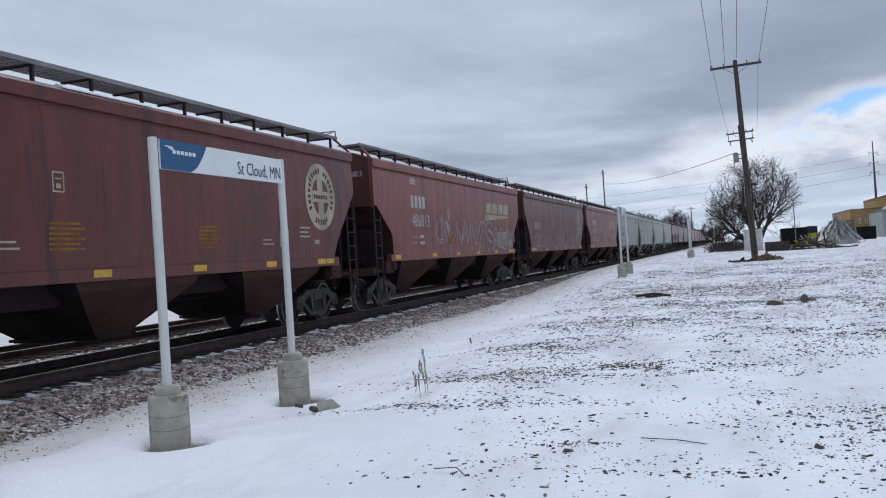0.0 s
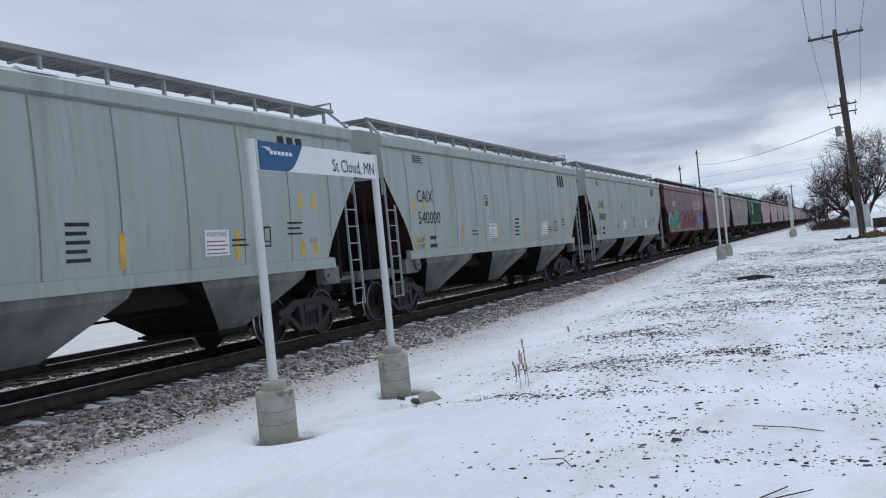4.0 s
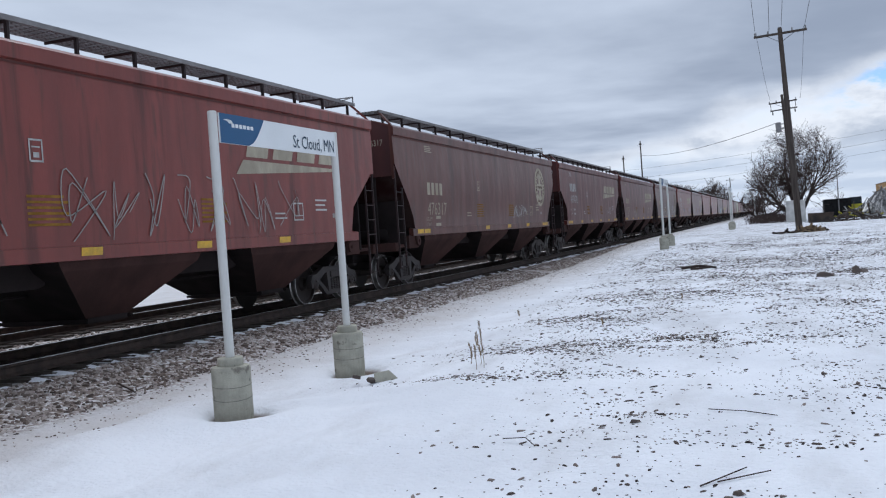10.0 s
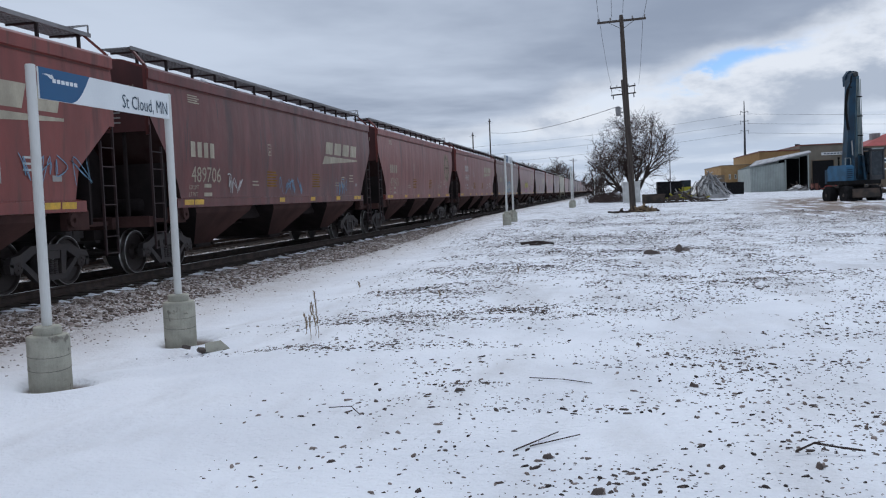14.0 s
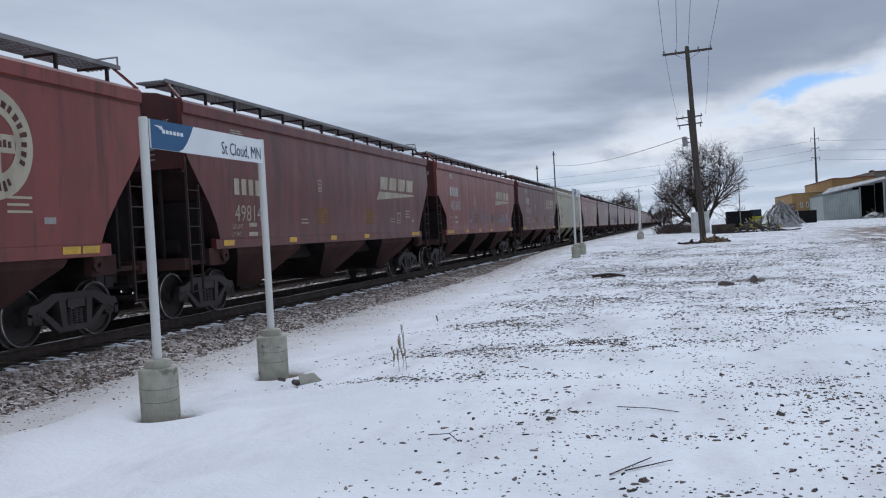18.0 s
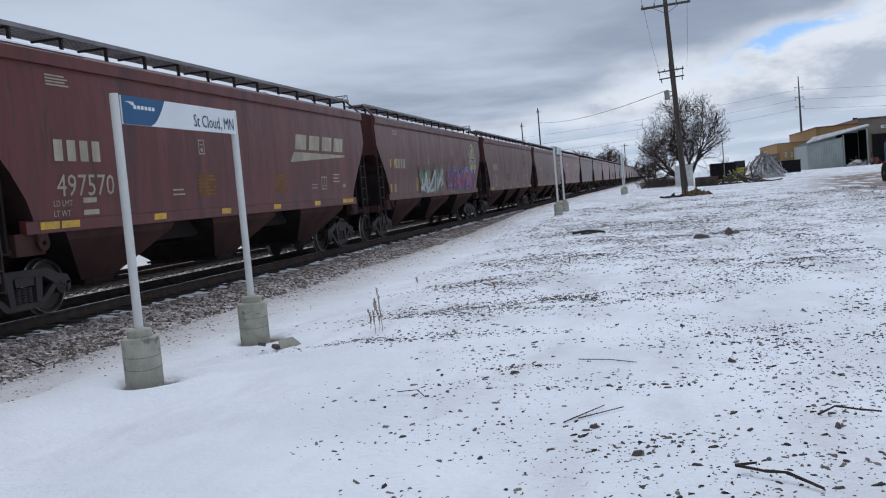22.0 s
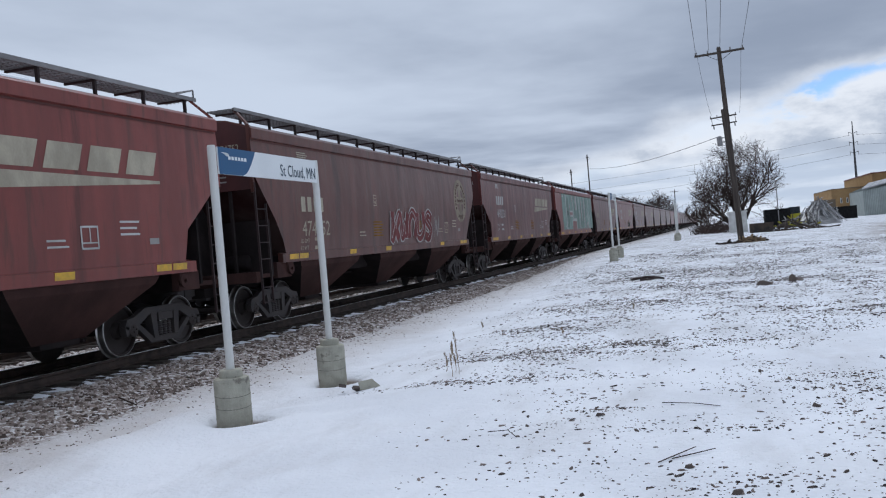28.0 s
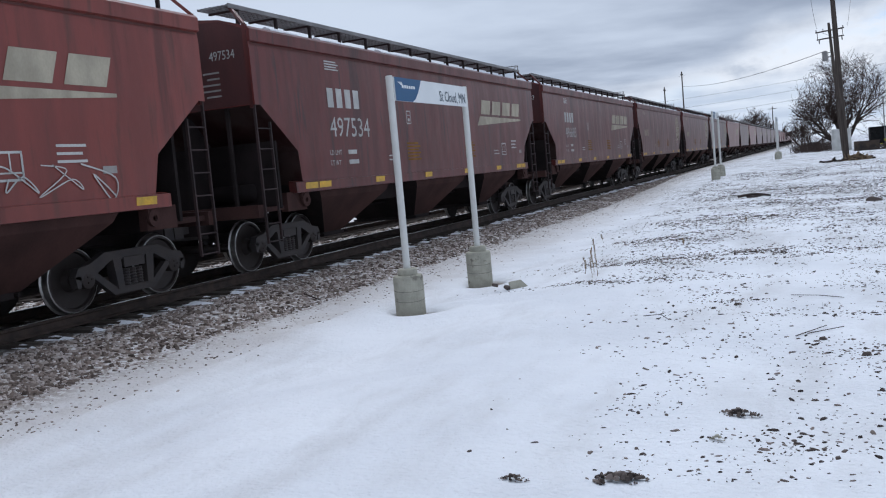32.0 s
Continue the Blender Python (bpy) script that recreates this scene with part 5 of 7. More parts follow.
F, C = "flat", "curved"
ROSTER = {
    0: (C, "maroon", "", "logo"), 1: (F, "red", "486813", "brand", 0, [("tag", -3.6, 1.3, 1.75, 2.75, 8, 0.035, "white"), ("throw", 0.7, 3.9, 1.5, 2.55, 3, "red_none", "white"), ("throw", 4.05, 7.0, 1.55, 2.4, 6, "red_none", "white"), ("tag", 7.0, 7.5, 1.8, 2.35, 3, 0.03, "white")]),
    2: (C, "brown", "479145", "logo"), 3: (F, "red", "485036", "brand"),
    4: (C, "grey", "540095", "monogram"), 5: (C, "grey", "", "monogram"), 6: (C, "grey", "540000", "monogram"), 7: (C, "grey", "540009", "monogram"),
    8: (F, "maroon", "495457", "brand", 0, [("throw", -7.4, -3.3, 1.45, 2.6, 4, "lime", "ink", "violet", "teal"), ("throw", -3.2, -0.5, 1.45, 2.6, 3, "crimson", "ink", "violet", "pink"),
                                            ("throw", -0.4, 3.8, 1.45, 2.7, 6, "salmon", "ink", "violet", "crimson"), ("throw", 3.9, 7.3, 1.45, 2.6, 5, "violet", "rose", "violet", "sky")]),
    9: (C, "brown", "473070", "logo", 0, [("patch", 3.0, 5.4, 1.9, 2.3, "salmon_dim")]), 10: (C, "brown", "473481", "logo", 0, [("tag", -1.7, 0.5, 2.9, 3.85, 9, 0.05, "white"), ("tag", -1.5, 0.4, 3.0, 3.8, 7, 0.07, "pale"), ("tag", -4.4, -2.9, 1.55, 1.95, 3, 0.04, "sky"), ("tag", -1.6, 5.0, 1.6, 2.2, 5, 0.035, "pale")]),
    11: ("ribbed", "green", "471653", "", 17, [("panel", -6.0)]),
    12: (F, "red", "487129", "brand"), 13: (F, "red", "486385", "brand", 0, [("tag", -6.4, -2.6, 1.6, 2.5, 6, 0.03, "pale"), ("tag", -1.5, 4.8, 1.6, 2.6, 8, 0.03, "pale")]),
    14: (C, "brown", "476317", "logo", 0, [("tag", 2.1, 4.0, 1.75, 2.2, 5, 0.042, "white")]), 15: (F, "maroon", "497470", "brand"),
    16: (C, "maroon", "491552", "brand", 0, [("tag", -3.3, -1.1, 1.5, 2.2, 6, 0.035, "pale")]),
    17: (C, "brown", "", "logo", 0, [("throw", -3.9, 0.2, 1.52, 2.5, 3, "brown_none", "white"), ("throw", 0.9, 5.9, 1.52, 2.5, 4, "brown_none", "white"), ("tag", 7.3, 8.3, 2.9, 3.8, 3, 0.04, "pale")]),
    18: (F, "red", "477855", "brand", 0, [("tag", -3.3, -1.2, 1.75, 2.4, 5, 0.04, "sky"), ("tag", 5.4, 7.4, 1.8, 2.3, 4, 0.03, "sky")]),
    19: (C, "maroon", "489706", "brand", 0, [("tag", -4.8, -3.9, 1.65, 2.1, 3, 0.04, "white"), ("tag", -1.3, 0.6, 1.6, 2.1, 4, 0.04, "sky"), ("tag", 4.0, 5.2, 1.55, 2.1, 4, 0.04, "sky")]),
    20: (C, "red", "479471", "logo"), 21: (F, "red", "486687", "brand"),
    22: (C, "brown", "", "", 0, [("throw", -2.6, 3.4, 1.55, 2.5, 5, "sky", "white", None, "white"), ("tag", -5, 4, 2.3, 3.4, 6, 0.04, "pale")]),
    23: (C, "red", "480031", "logo", 0, [("throw", -3.6, -0.4, 2.0, 2.5, 4, "lemon", "ink"), ("throw", -3.6, -0.4, 1.5, 1.95, 4, "rose", "ink"), ("tag", 2.2, 4.3, 1.8, 2.2, 4, 0.05, "violet")]),
    24: (C, "maroon", "498145", "brand"), 25: (F, "red", "482643", "brand", 0, [("tag", -3.6, 1.2, 1.65, 2.5, 7, 0.035, "sky"), ("tag", 1.8, 4.9, 1.8, 2.3, 5, 0.035, "sky"), ("tag", 5.0, 5.8, 1.7, 2.3, 2, 0.035, "sky")]),
    26: (F, "maroon", "477346", "brand"), 27: (C, "tan", "353024", ""), 28: (F, "red", "485422", "brand", 0, [("tag", 2.1, 3.1, 1.7, 2.0, 4, 0.03, "white")]),
    29: (C, "maroon", "497570", "brand"), 30: (C, "brown", "", "logo", 0, [("throw", -3.5, 0.2, 1.5, 2.6, 3, "moss", "pale", None, "white"), ("throw", 1.2, 6.6, 1.55, 2.5, 6, "violet", "sky", None, "crimson")]),
    31: (C, "brown", "479661", "logo"), 32: (C, "brown", "473220", "logo", 0, [("tag", 2.6, 5.4, 1.6, 2.3, 5, 0.035, "pale")]), 33: (F, "red", "486007", "brand"),
    34: (C, "brown", "", "logo", 0, [("tag", -2.0, 1.4, 1.5, 2.4, 6, 0.06, "white"), ("tag", 1.8, 6, 1.55, 2.2, 5, 0.03, "pale")]), 35: (F, "maroon", "", "brand"),
    36: (F, "red", "486650", "brand", 0, [("tag", -1, 2.4, 1.7, 2.3, 5, 0.035, "white")]),
    37: (C, "brown", "474752", "logo", 0, [("throw", -0.9, 3.1, 1.6, 2.6, 5, "crimson_dim", "white"), ("tag", 3.3, 4.0, 1.7, 2.5, 2, 0.05, "pale")]),
    38: (F, "maroon", "498201", "brand"), 39: (F, "red", "48872", "", 0, [("blocks",)]), 40: (C, "maroon", "496569", "brand"),
    41: (F, "red", "486589", "brand", 0, [("throw", 0.9, 3.6, 1.55, 2.1, 5, "moss_dim", "ink"), ("tag", 3.9, 6.5, 1.5, 2.0, 4, 0.03, "white")]), 42: (F, "maroon", "497534", "brand"), 43: (F, "maroon", "496683", "brand"),
}
PAINT["red_none"] = M["red"]
PAINT["brown_none"] = M["brown"]
PAINT["crimson_dim"] = material("spray_crimson_dim", (0.17, 0.03, 0.03), 0.65)
PAINT["salmon_dim"] = material("spray_dim", (0.19, 0.075, 0.06), 0.7)
PAINT["moss_dim"] = material("spray_moss_dim", (0.07, 0.05, 0.04), 0.7)

later = random.Random(5)
for k in range(66):
    if k in ROSTER:
        hopper_car(k, *ROSTER[k])
    else:
        style = later.choice((F, F, C))
        hopper_car(k, style, later.choice(("red", "maroon", "brown") if style == F else ("brown", "maroon")), "", "brand" if style == F else "logo")


# ---- station signs ----
def build_sign(m):
    sign = thing("station_sign", "white two-post station name sign on concrete footings in the snow", "sign", m, "station signs")
    for y in (0, 2.885):
        post = Geo().lathe([(0.051, 0.12), (0.051, 2.86), (0.044, 2.875)], n=20, at=(0, y, 0))
        part("post", post, M["post"], sign, smooth=False)
        base = part("footing", Geo().lathe([(0.20, -0.7), (0.213, -0.45), (0.214, 0.045), (0.206, 0.066), (0.19, 0.074), (0.143, 0.078), (0.139, 0.155), (0.13, 0.166), (0.06, 0.17)], n=32, at=(0, y, 0)),
                    M["concrete"], sign, "round grey cast concrete footing")
        for z, tilt in ((-0.13, 4), (-0.27, 5)):
            part("seam", Geo().lathe([(0.2135, -0.004), (0.2155, -0.002), (0.2155, 0.002), (0.2135, 0.004)], n=32, caps=False), M["seam_concrete"], base, m=pose(0, y, z, tilt, 3, 0))
    panel = part("panel", Geo().box(0.03, 0.05, 0.06, 2.83, 2.53, 2.86), M["sign_white"], sign, "white sign board with a blue end")
    curve = [(0.06, 2.53)] + [(0.62 + 0.36 * q ** 0.6, 2.53 + 0.33 * q) for q in [i / 10 for i in range(11)]] + [(0.06, 2.86)]
    part("blue_end", Geo().prism(curve, "x", 0.051, 0.053), M["sign_blue"], panel, "blue end of the board")
    part("place_name", text_mesh("St Cloud, MN", 0.235, 0.86), M["ink"], panel, "place name in dark letters", pose(0.055, 1.65, 2.58))
    # operator's mark: plain strokes and bars
    swoosh = Geo()
    for i in range(3):
        swoosh.prism([(0.12 + 0.05 * i, 2.79 - 0.008 * i), (0.20 + 0.04 * i, 2.80), (0.27 + 0.025 * i, 2.765 - 0.004 * i), (0.25 + 0.02 * i, 2.752), (0.19 + 0.035 * i, 2.785)], "x", 0.0535, 0.0545)
    part("mark", swoosh, M["sign_white"], panel)
    for i in range(6):
        part("wordmark_bar", Geo().box(0.0535, 0.0545, 0.285 + 0.078 * i, 0.285 + 0.078 * i + 0.058, 2.715, 2.758), M["sign_white"], panel)
    return sign


build_sign(pose(4.13, 8.51, 0))
build_sign(pose(5.0, 43.2, 0.36))
build_sign(pose(6.9, 72.0, 0.50))
build_sign(pose(8.0, 112.0, 0.42))


# ---- poles ----
def build_pole(x, y, z, height, arm_at, arm_half, lean=0.0, second=None, label=""):
    pole = thing("utility_pole", label, "utility pole", pose(x, y, z, 0, lean, 0), "utility poles")
    part("shaft", Geo().lathe([(0.19, -0.5), (0.18, 0.5), (0.12, height - 0.1), (0.10, height)], n=14), M["pole"], pole)
    for at, half, drop in [(arm_at, arm_half, False)] + ([(second, 1.05, True)] if second else []):
        arm = part("crossarm", Geo().box(-half, half, -0.13, -0.02, at - 0.06, at + 0.06), M["pole"], pole)
        part("brace", Geo().beam((-0.75, -0.08, at - 0.04), (0, -0.10, at - 0.5), 0.04, 0.02), M["pole"], pole)
        part("brace", Geo().beam((0.75, -0.08, at - 0.04), (0, -0.10, at - 0.5), 0.04, 0.02), M["pole"], pole)
        for sx in (-half + 0.08, -half * 0.45, half * 0.45, half - 0.08):
            part("insulator", Geo().lathe([(0.03, at + 0.06), (0.05, at + 0.12), (0.035, at + 0.16), (0.05, at + 0.2), (0.02, at + 0.24)], n=8, at=(sx, -0.075, 0)), M["grate"], arm)
    return pole


build_pole(11.24, 54.0, 0.03, 11.5, 11.15, 1.4, -1.9, None, "weathered wooden utility pole with one crossarm")


pole_2 = build_pole(12.05, 87.0, 0.05, 11.7, 11.0, 1.2, -3.5, None, "wooden utility pole with two crossarms and a transformer")
arm = part("crossarm", Geo().box(-1.15, 1.15, -0.13, -0.02, 10.28, 10.39), M["pole"], pole_2)
for x in (-1.05, 1.05):
    part("spacer", Geo().beam((x, -0.075, 10.3), (x, -0.075, 11.0), 0.05, 0.05), M["pole"], pole_2)
for x in (-0.95, 0.95):
    part("insulator", Geo().lathe([(0.05, 9.95), (0.06, 10.1), (0.04, 10.28)], n=8, at=(x, -0.075, 0)), M["grate"], arm)
can = part("transformer", Geo().lathe([(0.05, 8.3), (0.24, 8.34), (0.25, 9.1), (0.22, 9.2), (0.08, 9.25)], n=14, at=(-0.62, -0.1, 0)), M["grate"], pole_2, "grey transformer can")
part("hanger", Geo().box(-0.45, -0.1, -0.12, -0.04, 8.6, 8.7).box(-0.45, -0.1, -0.12, -0.04, 9.0, 9.08), M["grate"], pole_2)
for x, y, z, h in ((-14.9, 190, -0.2, 17.8), (-18.9, 192, -0.2, 15.2), (-1.2, 283, -0.2, 12.1)):
    build_pole(x, y, z, h, h - 0.7, 1.2 if x > -10 else 0.3, 0.0, None, "distant wooden pole beside the line")


def wire(a, b, sag, r=0.014, n=14):
    a, b = Vector(a), Vector(b)
    pts = [a.lerp(b, i / n) - Vector((0, 0, 4 * sag * (i / n) * (1 - i / n))) for i in range(n + 1)]
    g = Geo().tube(pts, r, 4)
    part_ob = new("power_line", g.mesh("power_line"))
    part_ob.data.materials.append(M["wire"])
    return tagged(part_ob, "thin black overhead cable between the poles", "cable", "overhead cables")


for x, s in ((9.55, 0.5), (10.3, 0.55), (10.95, 0.2), (12.15, 0.5)):
    wire((x, 53.92, 11.42 if x != 10.95 else 11.6), (x - 0.35, -24, 11.2), s, 0.012, 24)
for x in (9.6, 12.1):
    wire((x, 53.95, 11.4), (x + 0.75, 86.9, 11.2), 0.5, 0.010)
wire((10.8, 86.9, 9.2), (-14.9, 190, 14.6), 0.9, 0.028, 24)


# transmission line behind the yard
def build_pylon():
    t = thing("transmission_pole", "tall steel transmission pole on the skyline", "transmission pole", pose(58.3, 340, -0.3))
    part("mast", Geo().lathe([(0.55, 0), (0.30, 22), (0.15, 32)], n=10), M["wire"], t)
    for z in (28.3, 24.9, 21.5):
        for s in (-1, 1):
            part("arm", Geo().beam((0, 0, z - 0.6), (s * 1.4, 0, z), 0.15, 0.15), M["wire"], t)
            part("insulator", Geo().bar((s * 1.3, 0, z), (s * 1.3, 0, z - 1.4), 0.09, 6), M["grate"], t)


build_pylon()
for z in (26.9, 23.5, 20.1):
    wire((57.0, 340, z), (-190, 360, z - 2), 6.0, 0.035, 24)
    wire((59.6, 340, z), (330, 330, z), 5.0, 0.035, 24)


# ---- trees ----
def build_tree(x, y, z, height, spread, seed, label, twigs=5, name="tree"):
    rng = random.Random(seed)
    tree = thing(name, label, "tree", pose(x, y, z), "bare trees")
    wood, fine = Geo(), Geo()
    least = 0.0115 if y < 150 else 0.055
    centre, size = Vector((0, 0, height * 0.49)), Vector((height * spread, height * spread, height * 0.53))

    def outside(p):
        q = p - centre
        return (q.x / size.x) ** 2 + (q.y / size.y) ** 2 + (q.z / size.z) ** 2 > rng.uniform(0.62, 1.22)

    def grow(p, d, length, r, depth):
        for i in range(3):
            q = p + d * (length / 3)
            if depth > 1 and outside(q):
                return
            r2 = r * 0.88
            (wood if r > max(0.035, least) else fine).bar(p, q, r, 5 if r > 0.035 and y < 150 else 3, r2)
            p, r = q, r2
            d = (d + Vector((rng.gauss(0, 0.17), rng.gauss(0, 0.17), rng.gauss(0.04, 0.12)))).normalized()
            if depth < twigs:
                for _ in range(1 if depth < 1 else 2):
                    e = (d + Vector((rng.gauss(0, 0.62), rng.gauss(0, 0.62), rng.gauss(0.08, 0.42)))).normalized()
                    if rng.random() < 0.86:
                        grow(p, e, length * rng.uniform(0.6, 0.85), max(r * 0.62, least), depth + 1)

    stems = 6 if twigs > 4 else 4
    for i in range(stems):
        a = 6.28 * i / stems + rng.uniform(-0.4, 0.4)
        d = Vector((math.cos(a) * rng.uniform(0.35, 0.95), math.sin(a) * 0.6, 1)).normalized()
        grow(Vector((rng.uniform(-0.3, 0.3), rng.uniform(-0.3, 0.3), -0.2)), d, height * 0.42, height * 0.019, 0)
    part("trunk", wood, M["bark"], tree)
    part("crown", fine, M["twig"], tree, "tangle of fine bare twigs")
    return tree


build_tree(12.4, 97, 0.0, 10.2, 0.5, 4, "spreading bare tree behind the utility pole", 5)
build_tree(9.2, 103, 0.0, 5.6, 0.5, 8, "low bare tree beside the railway", 4)
build_tree(17.2, 114, 0.0, 3.8, 0.45, 9, "small bare tree behind the scrap", 3)
for i, (x, y, h) in enumerate(((-33, 260, 14), (-41, 270, 13), (-27, 300, 14), (-15, 330, 15), (-9, 335, 15), (-21, 325, 14), (4, 330, 10))):
    build_tree(x, y, -0.3, h, 0.5, 20 + i, "distant bare tree beyond the tracks", 4)


def scrub():
    rng = random.Random(3)
    g = Geo()
    for i in range(900):
        x, y = rng.uniform(7.6, 11.4), rng.uniform(92, 118)
        p = Vector((x, y, -0.1))
        for _ in range(3):
            q = p + Vector((rng.gauss(0, 0.28), rng.gauss(0, 0.28), rng.uniform(0.12, 0.5)))
            g.bar(p, q, 0.014, 3, 0.008)
            p = q
    ob = new("scrub", g.mesh("scrub"))
    ob.data.materials.append(M["twig"])
    tagged(ob, "bare brown scrub along the railway", "shrubs", kind="stuff")


scrub()


# ---- the scrap yard ----
def corrugated(g, x0, x1, y, z0, z1a, z1b, pitch=0.3, depth=0.05):
    """A ribbed metal wall facing -y whose top edge slopes."""
    n = int((x1 - x0) / pitch)
    front = []
    for i in range(n):
        a, b = x0 + (x1 - x0) * i / n, x0 + (x1 - x0) * (i + 1) / n
        za, zb = z1a + (z1b - z1a) * i / n, z1a + (z1b - z1a) * (i + 1) / n
        m = (a + b) / 2
        front += [(a, y, z0, za), (m, y - depth, z0, (za + zb) / 2)]
    front += [(x1, y, z0, z1b), (x1, y + 0.1, z0, z1b), (x0, y + 0.1, z0, z1a)]
    k = len(front)
    return g.add([(p[0], p[1], p[2]) for p in front] + [(p[0], p[1], p[3]) for p in front],
                 [(i, (i + 1) % k, k + (i + 1) % k, k + i) for i in range(k)] + [tuple(range(k))[::-1], tuple(range(k, 2 * k))])


def build_shed():
    t = thing("metal_shed", "pale ribbed metal lean-to shed, open at its high end", "shed", pose(0, 0, 0))
    part("front_wall", corrugated(Geo(), 37.2, 43.6, 185, -0.4, 4.6, 5.45), M["shed"], t)
    part("side_wall", Geo().box(37.2, 37.32, 185.14, 203, -0.4, 4.55), M["shed"], t)
    part("back_wall", Geo().prism([(37.2, -0.4), (51.5, -0.4), (51.5, 7.7), (41.0, 6.0), (37.2, 4.6)], "y", 203, 203.12), M["shed"], t)
    low = [(36.9, 184.4, 4.72), (48.4, 184.4, 7.02), (51.9, 203.4, 7.95), (41.2, 203.4, 6.25)]
    part("roof", Geo().add(low + [(x, y, z + 0.2) for x, y, z in low], [(3, 2, 1, 0), (4, 5, 6, 7), (0, 1, 5, 4), (1, 2, 6, 5), (2, 3, 7, 6), (3, 0, 4, 7)]), M["shed_roof"], t, "snow-dusted sloping metal roof")
    for i in range(9):
        q = i / 8
        a = Vector(low[0]).lerp(Vector(low[1]), q)
        b = Vector(low[3]).lerp(Vector(low[2]), q)
        part("roof_rib", Geo().beam(a + Vector((0, 0, 0.22)), b + Vector((0, 0, 0.22)), 0.08, 0.08), M["shed"], t)
    for x, top in ((43.7, 5.9), (47.9, 6.8)):
        part("post", Geo().box(x, x + 0.22, 185.0, 185.25, -0.4, top), M["shed"], t)
    # black sheets added behind the opening in place of the bay's shade
    part("bay_shade_sheets", Geo().box(43.95, 47.9, 193, 193.2, -0.4, 6.3).box(43.62, 43.72, 185.3, 193, -0.4, 5.6).box(47.98, 48.05, 185.3, 193, -0.4, 6.6), M["dark"], t, "dark sheets that stand for the shade inside the open bay")


def window_at(parent, x0, x1, y, z0, z1):
    w = part("window", Geo().box(x0, x1, y - 0.08, y - 0.02, z0, z1), M["post"], parent)
    part("pane", Geo().box(x0 + 0.12, x1 - 0.12, y - 0.10, y - 0.085, z0 + 0.12, z1 - 0.12), M["glass"], w)


def build_factory():
    t = thing("factory_building", "tan block factory building with a flat roof", "building", pose(0, 0, 0))
    part("low_wall", Geo().box(34.0, 44.0, 205, 240, -0.4, 5.7), M["tan_wall"], t)
    part("coping", Geo().box(33.9, 44.1, 204.9, 240.1, 5.7, 5.85), M["dark_tan"], t)
    for i in range(5):
        window_at(t, 35.6 + 1.2 * i, 36.0 + 1.2 * i, 205, 2.7, 3.8)
    # lit part: sunlight is in the lighter tan; the main wall's tan is greyer
    part("high_wall", Geo().box(43.8, 52.6, 216, 260, -0.4, 8.7), M["tan_wall"], t, "tan block wall with sunlight in its colour")
    part("main_wall", Geo().box(52.6, 86, 216.1, 260, -0.4, 9.7), M["grey_tan"], t)
    part("coping", Geo().box(43.7, 52.6, 215.85, 260, 8.7, 8.95), M["red_trim"], t, "red-brown metal coping")
    part("coping", Geo().box(52.6, 86.1, 215.85, 260, 9.7, 9.95), M["red_trim"], t, "red-brown metal coping")
    for i in range(7):
        part("pilaster", Geo().box(44.2 + 1.35 * i, 44.4 + 1.35 * i, 215.9, 216, -0.4, 8.7), M["tan_wall"], t)
    for x0, x1, top in ((55.2, 59.8, 6.2), (62.0, 67.5, 6.1)):
        # no opening is cut: a dark panel stands for the shade inside
        door = part("doorway", Geo().box(x0, x1, 215.95, 216.05, -0.4, top), M["dark"], t, "loading doorway, its inner shade a dark panel")
        part("frame", Geo().box(x0 - 0.2, x0, 215.9, 216.08, -0.4, top + 0.2).box(x1, x1 + 0.2, 215.9, 216.08, -0.4, top + 0.2).box(x0, x1, 215.9, 216.08, top, top + 0.2), M["dark_tan"], door)
    s = part("sign_board", Geo().box(57.2, 64.2, 215.8, 216.0, 7.35, 8.0), M["sign_white"], t, "long white sign board")
    for i in range(9):
        part("lettering_bar", Geo().box(57.7 + 0.7 * i, 58.2 + 0.7 * i, 215.77, 215.79, 7.55, 7.8), M["ink"], s)
    part("roof_vent", Geo().box(52.9, 53.8, 222, 223, 9.9, 10.4), M["dark"], t)


def build_office():
    t = thing("red_roof_office", "low tan office building with a red metal roof", "building", pose(0, 0, 0))
    part("wall", Geo().box(60.0, 84, 190, 205, -0.4, 8.0), M["dark_tan"], t)
    part("roof", Geo().add([(59, 189, 8.0), (85, 189, 8.0), (85, 206, 8.0), (59, 206, 8.0), (66, 197.5, 10.8), (79, 197.5, 10.8)],
                           [(0, 1, 5, 4), (1, 2, 5), (2, 3, 4, 5), (3, 0, 4), (3, 2, 1, 0)]), M["red_roof"], t, "hipped red metal roof")
    part("roof_vent", Geo().box(62.6, 64.2, 196, 198, 9.5, 10.8), M["grate"], t)
    for x in (66.4, 70.5, 74.6):
        window_at(t, x, x + 2.6, 190, 6.2, 7.7)
    s = part("sign_board", Geo().box(62, 76, 189.7, 189.9, 4.6, 5.6), M["sign_white"], t)
    part("sign_bars", Geo().box(62.8, 75, 189.66, 189.68, 4.9, 5.3), M["ink"], s)
    part("awning", Geo().box(60, 72, 188.6, 190, 3.3, 3.5), M["sign_white"], t)


M["dark_tan"] = material("brown_wall", (0.21, 0.165, 0.12), 0.9, 0, (0.175, 0.14, 0.105), 0.6)
M["grey_tan"] = material("grey_tan_wall", (0.22, 0.20, 0.165), 0.9, 0, (0.185, 0.17, 0.14), 0.6)
M["red_trim"] = material("red_trim", (0.20, 0.075, 0.055), 0.7)
M["red_roof"] = material("red_roof", (0.30, 0.035, 0.03), 0.55, 0, (0.24, 0.035, 0.03), 0.8)
build_shed()
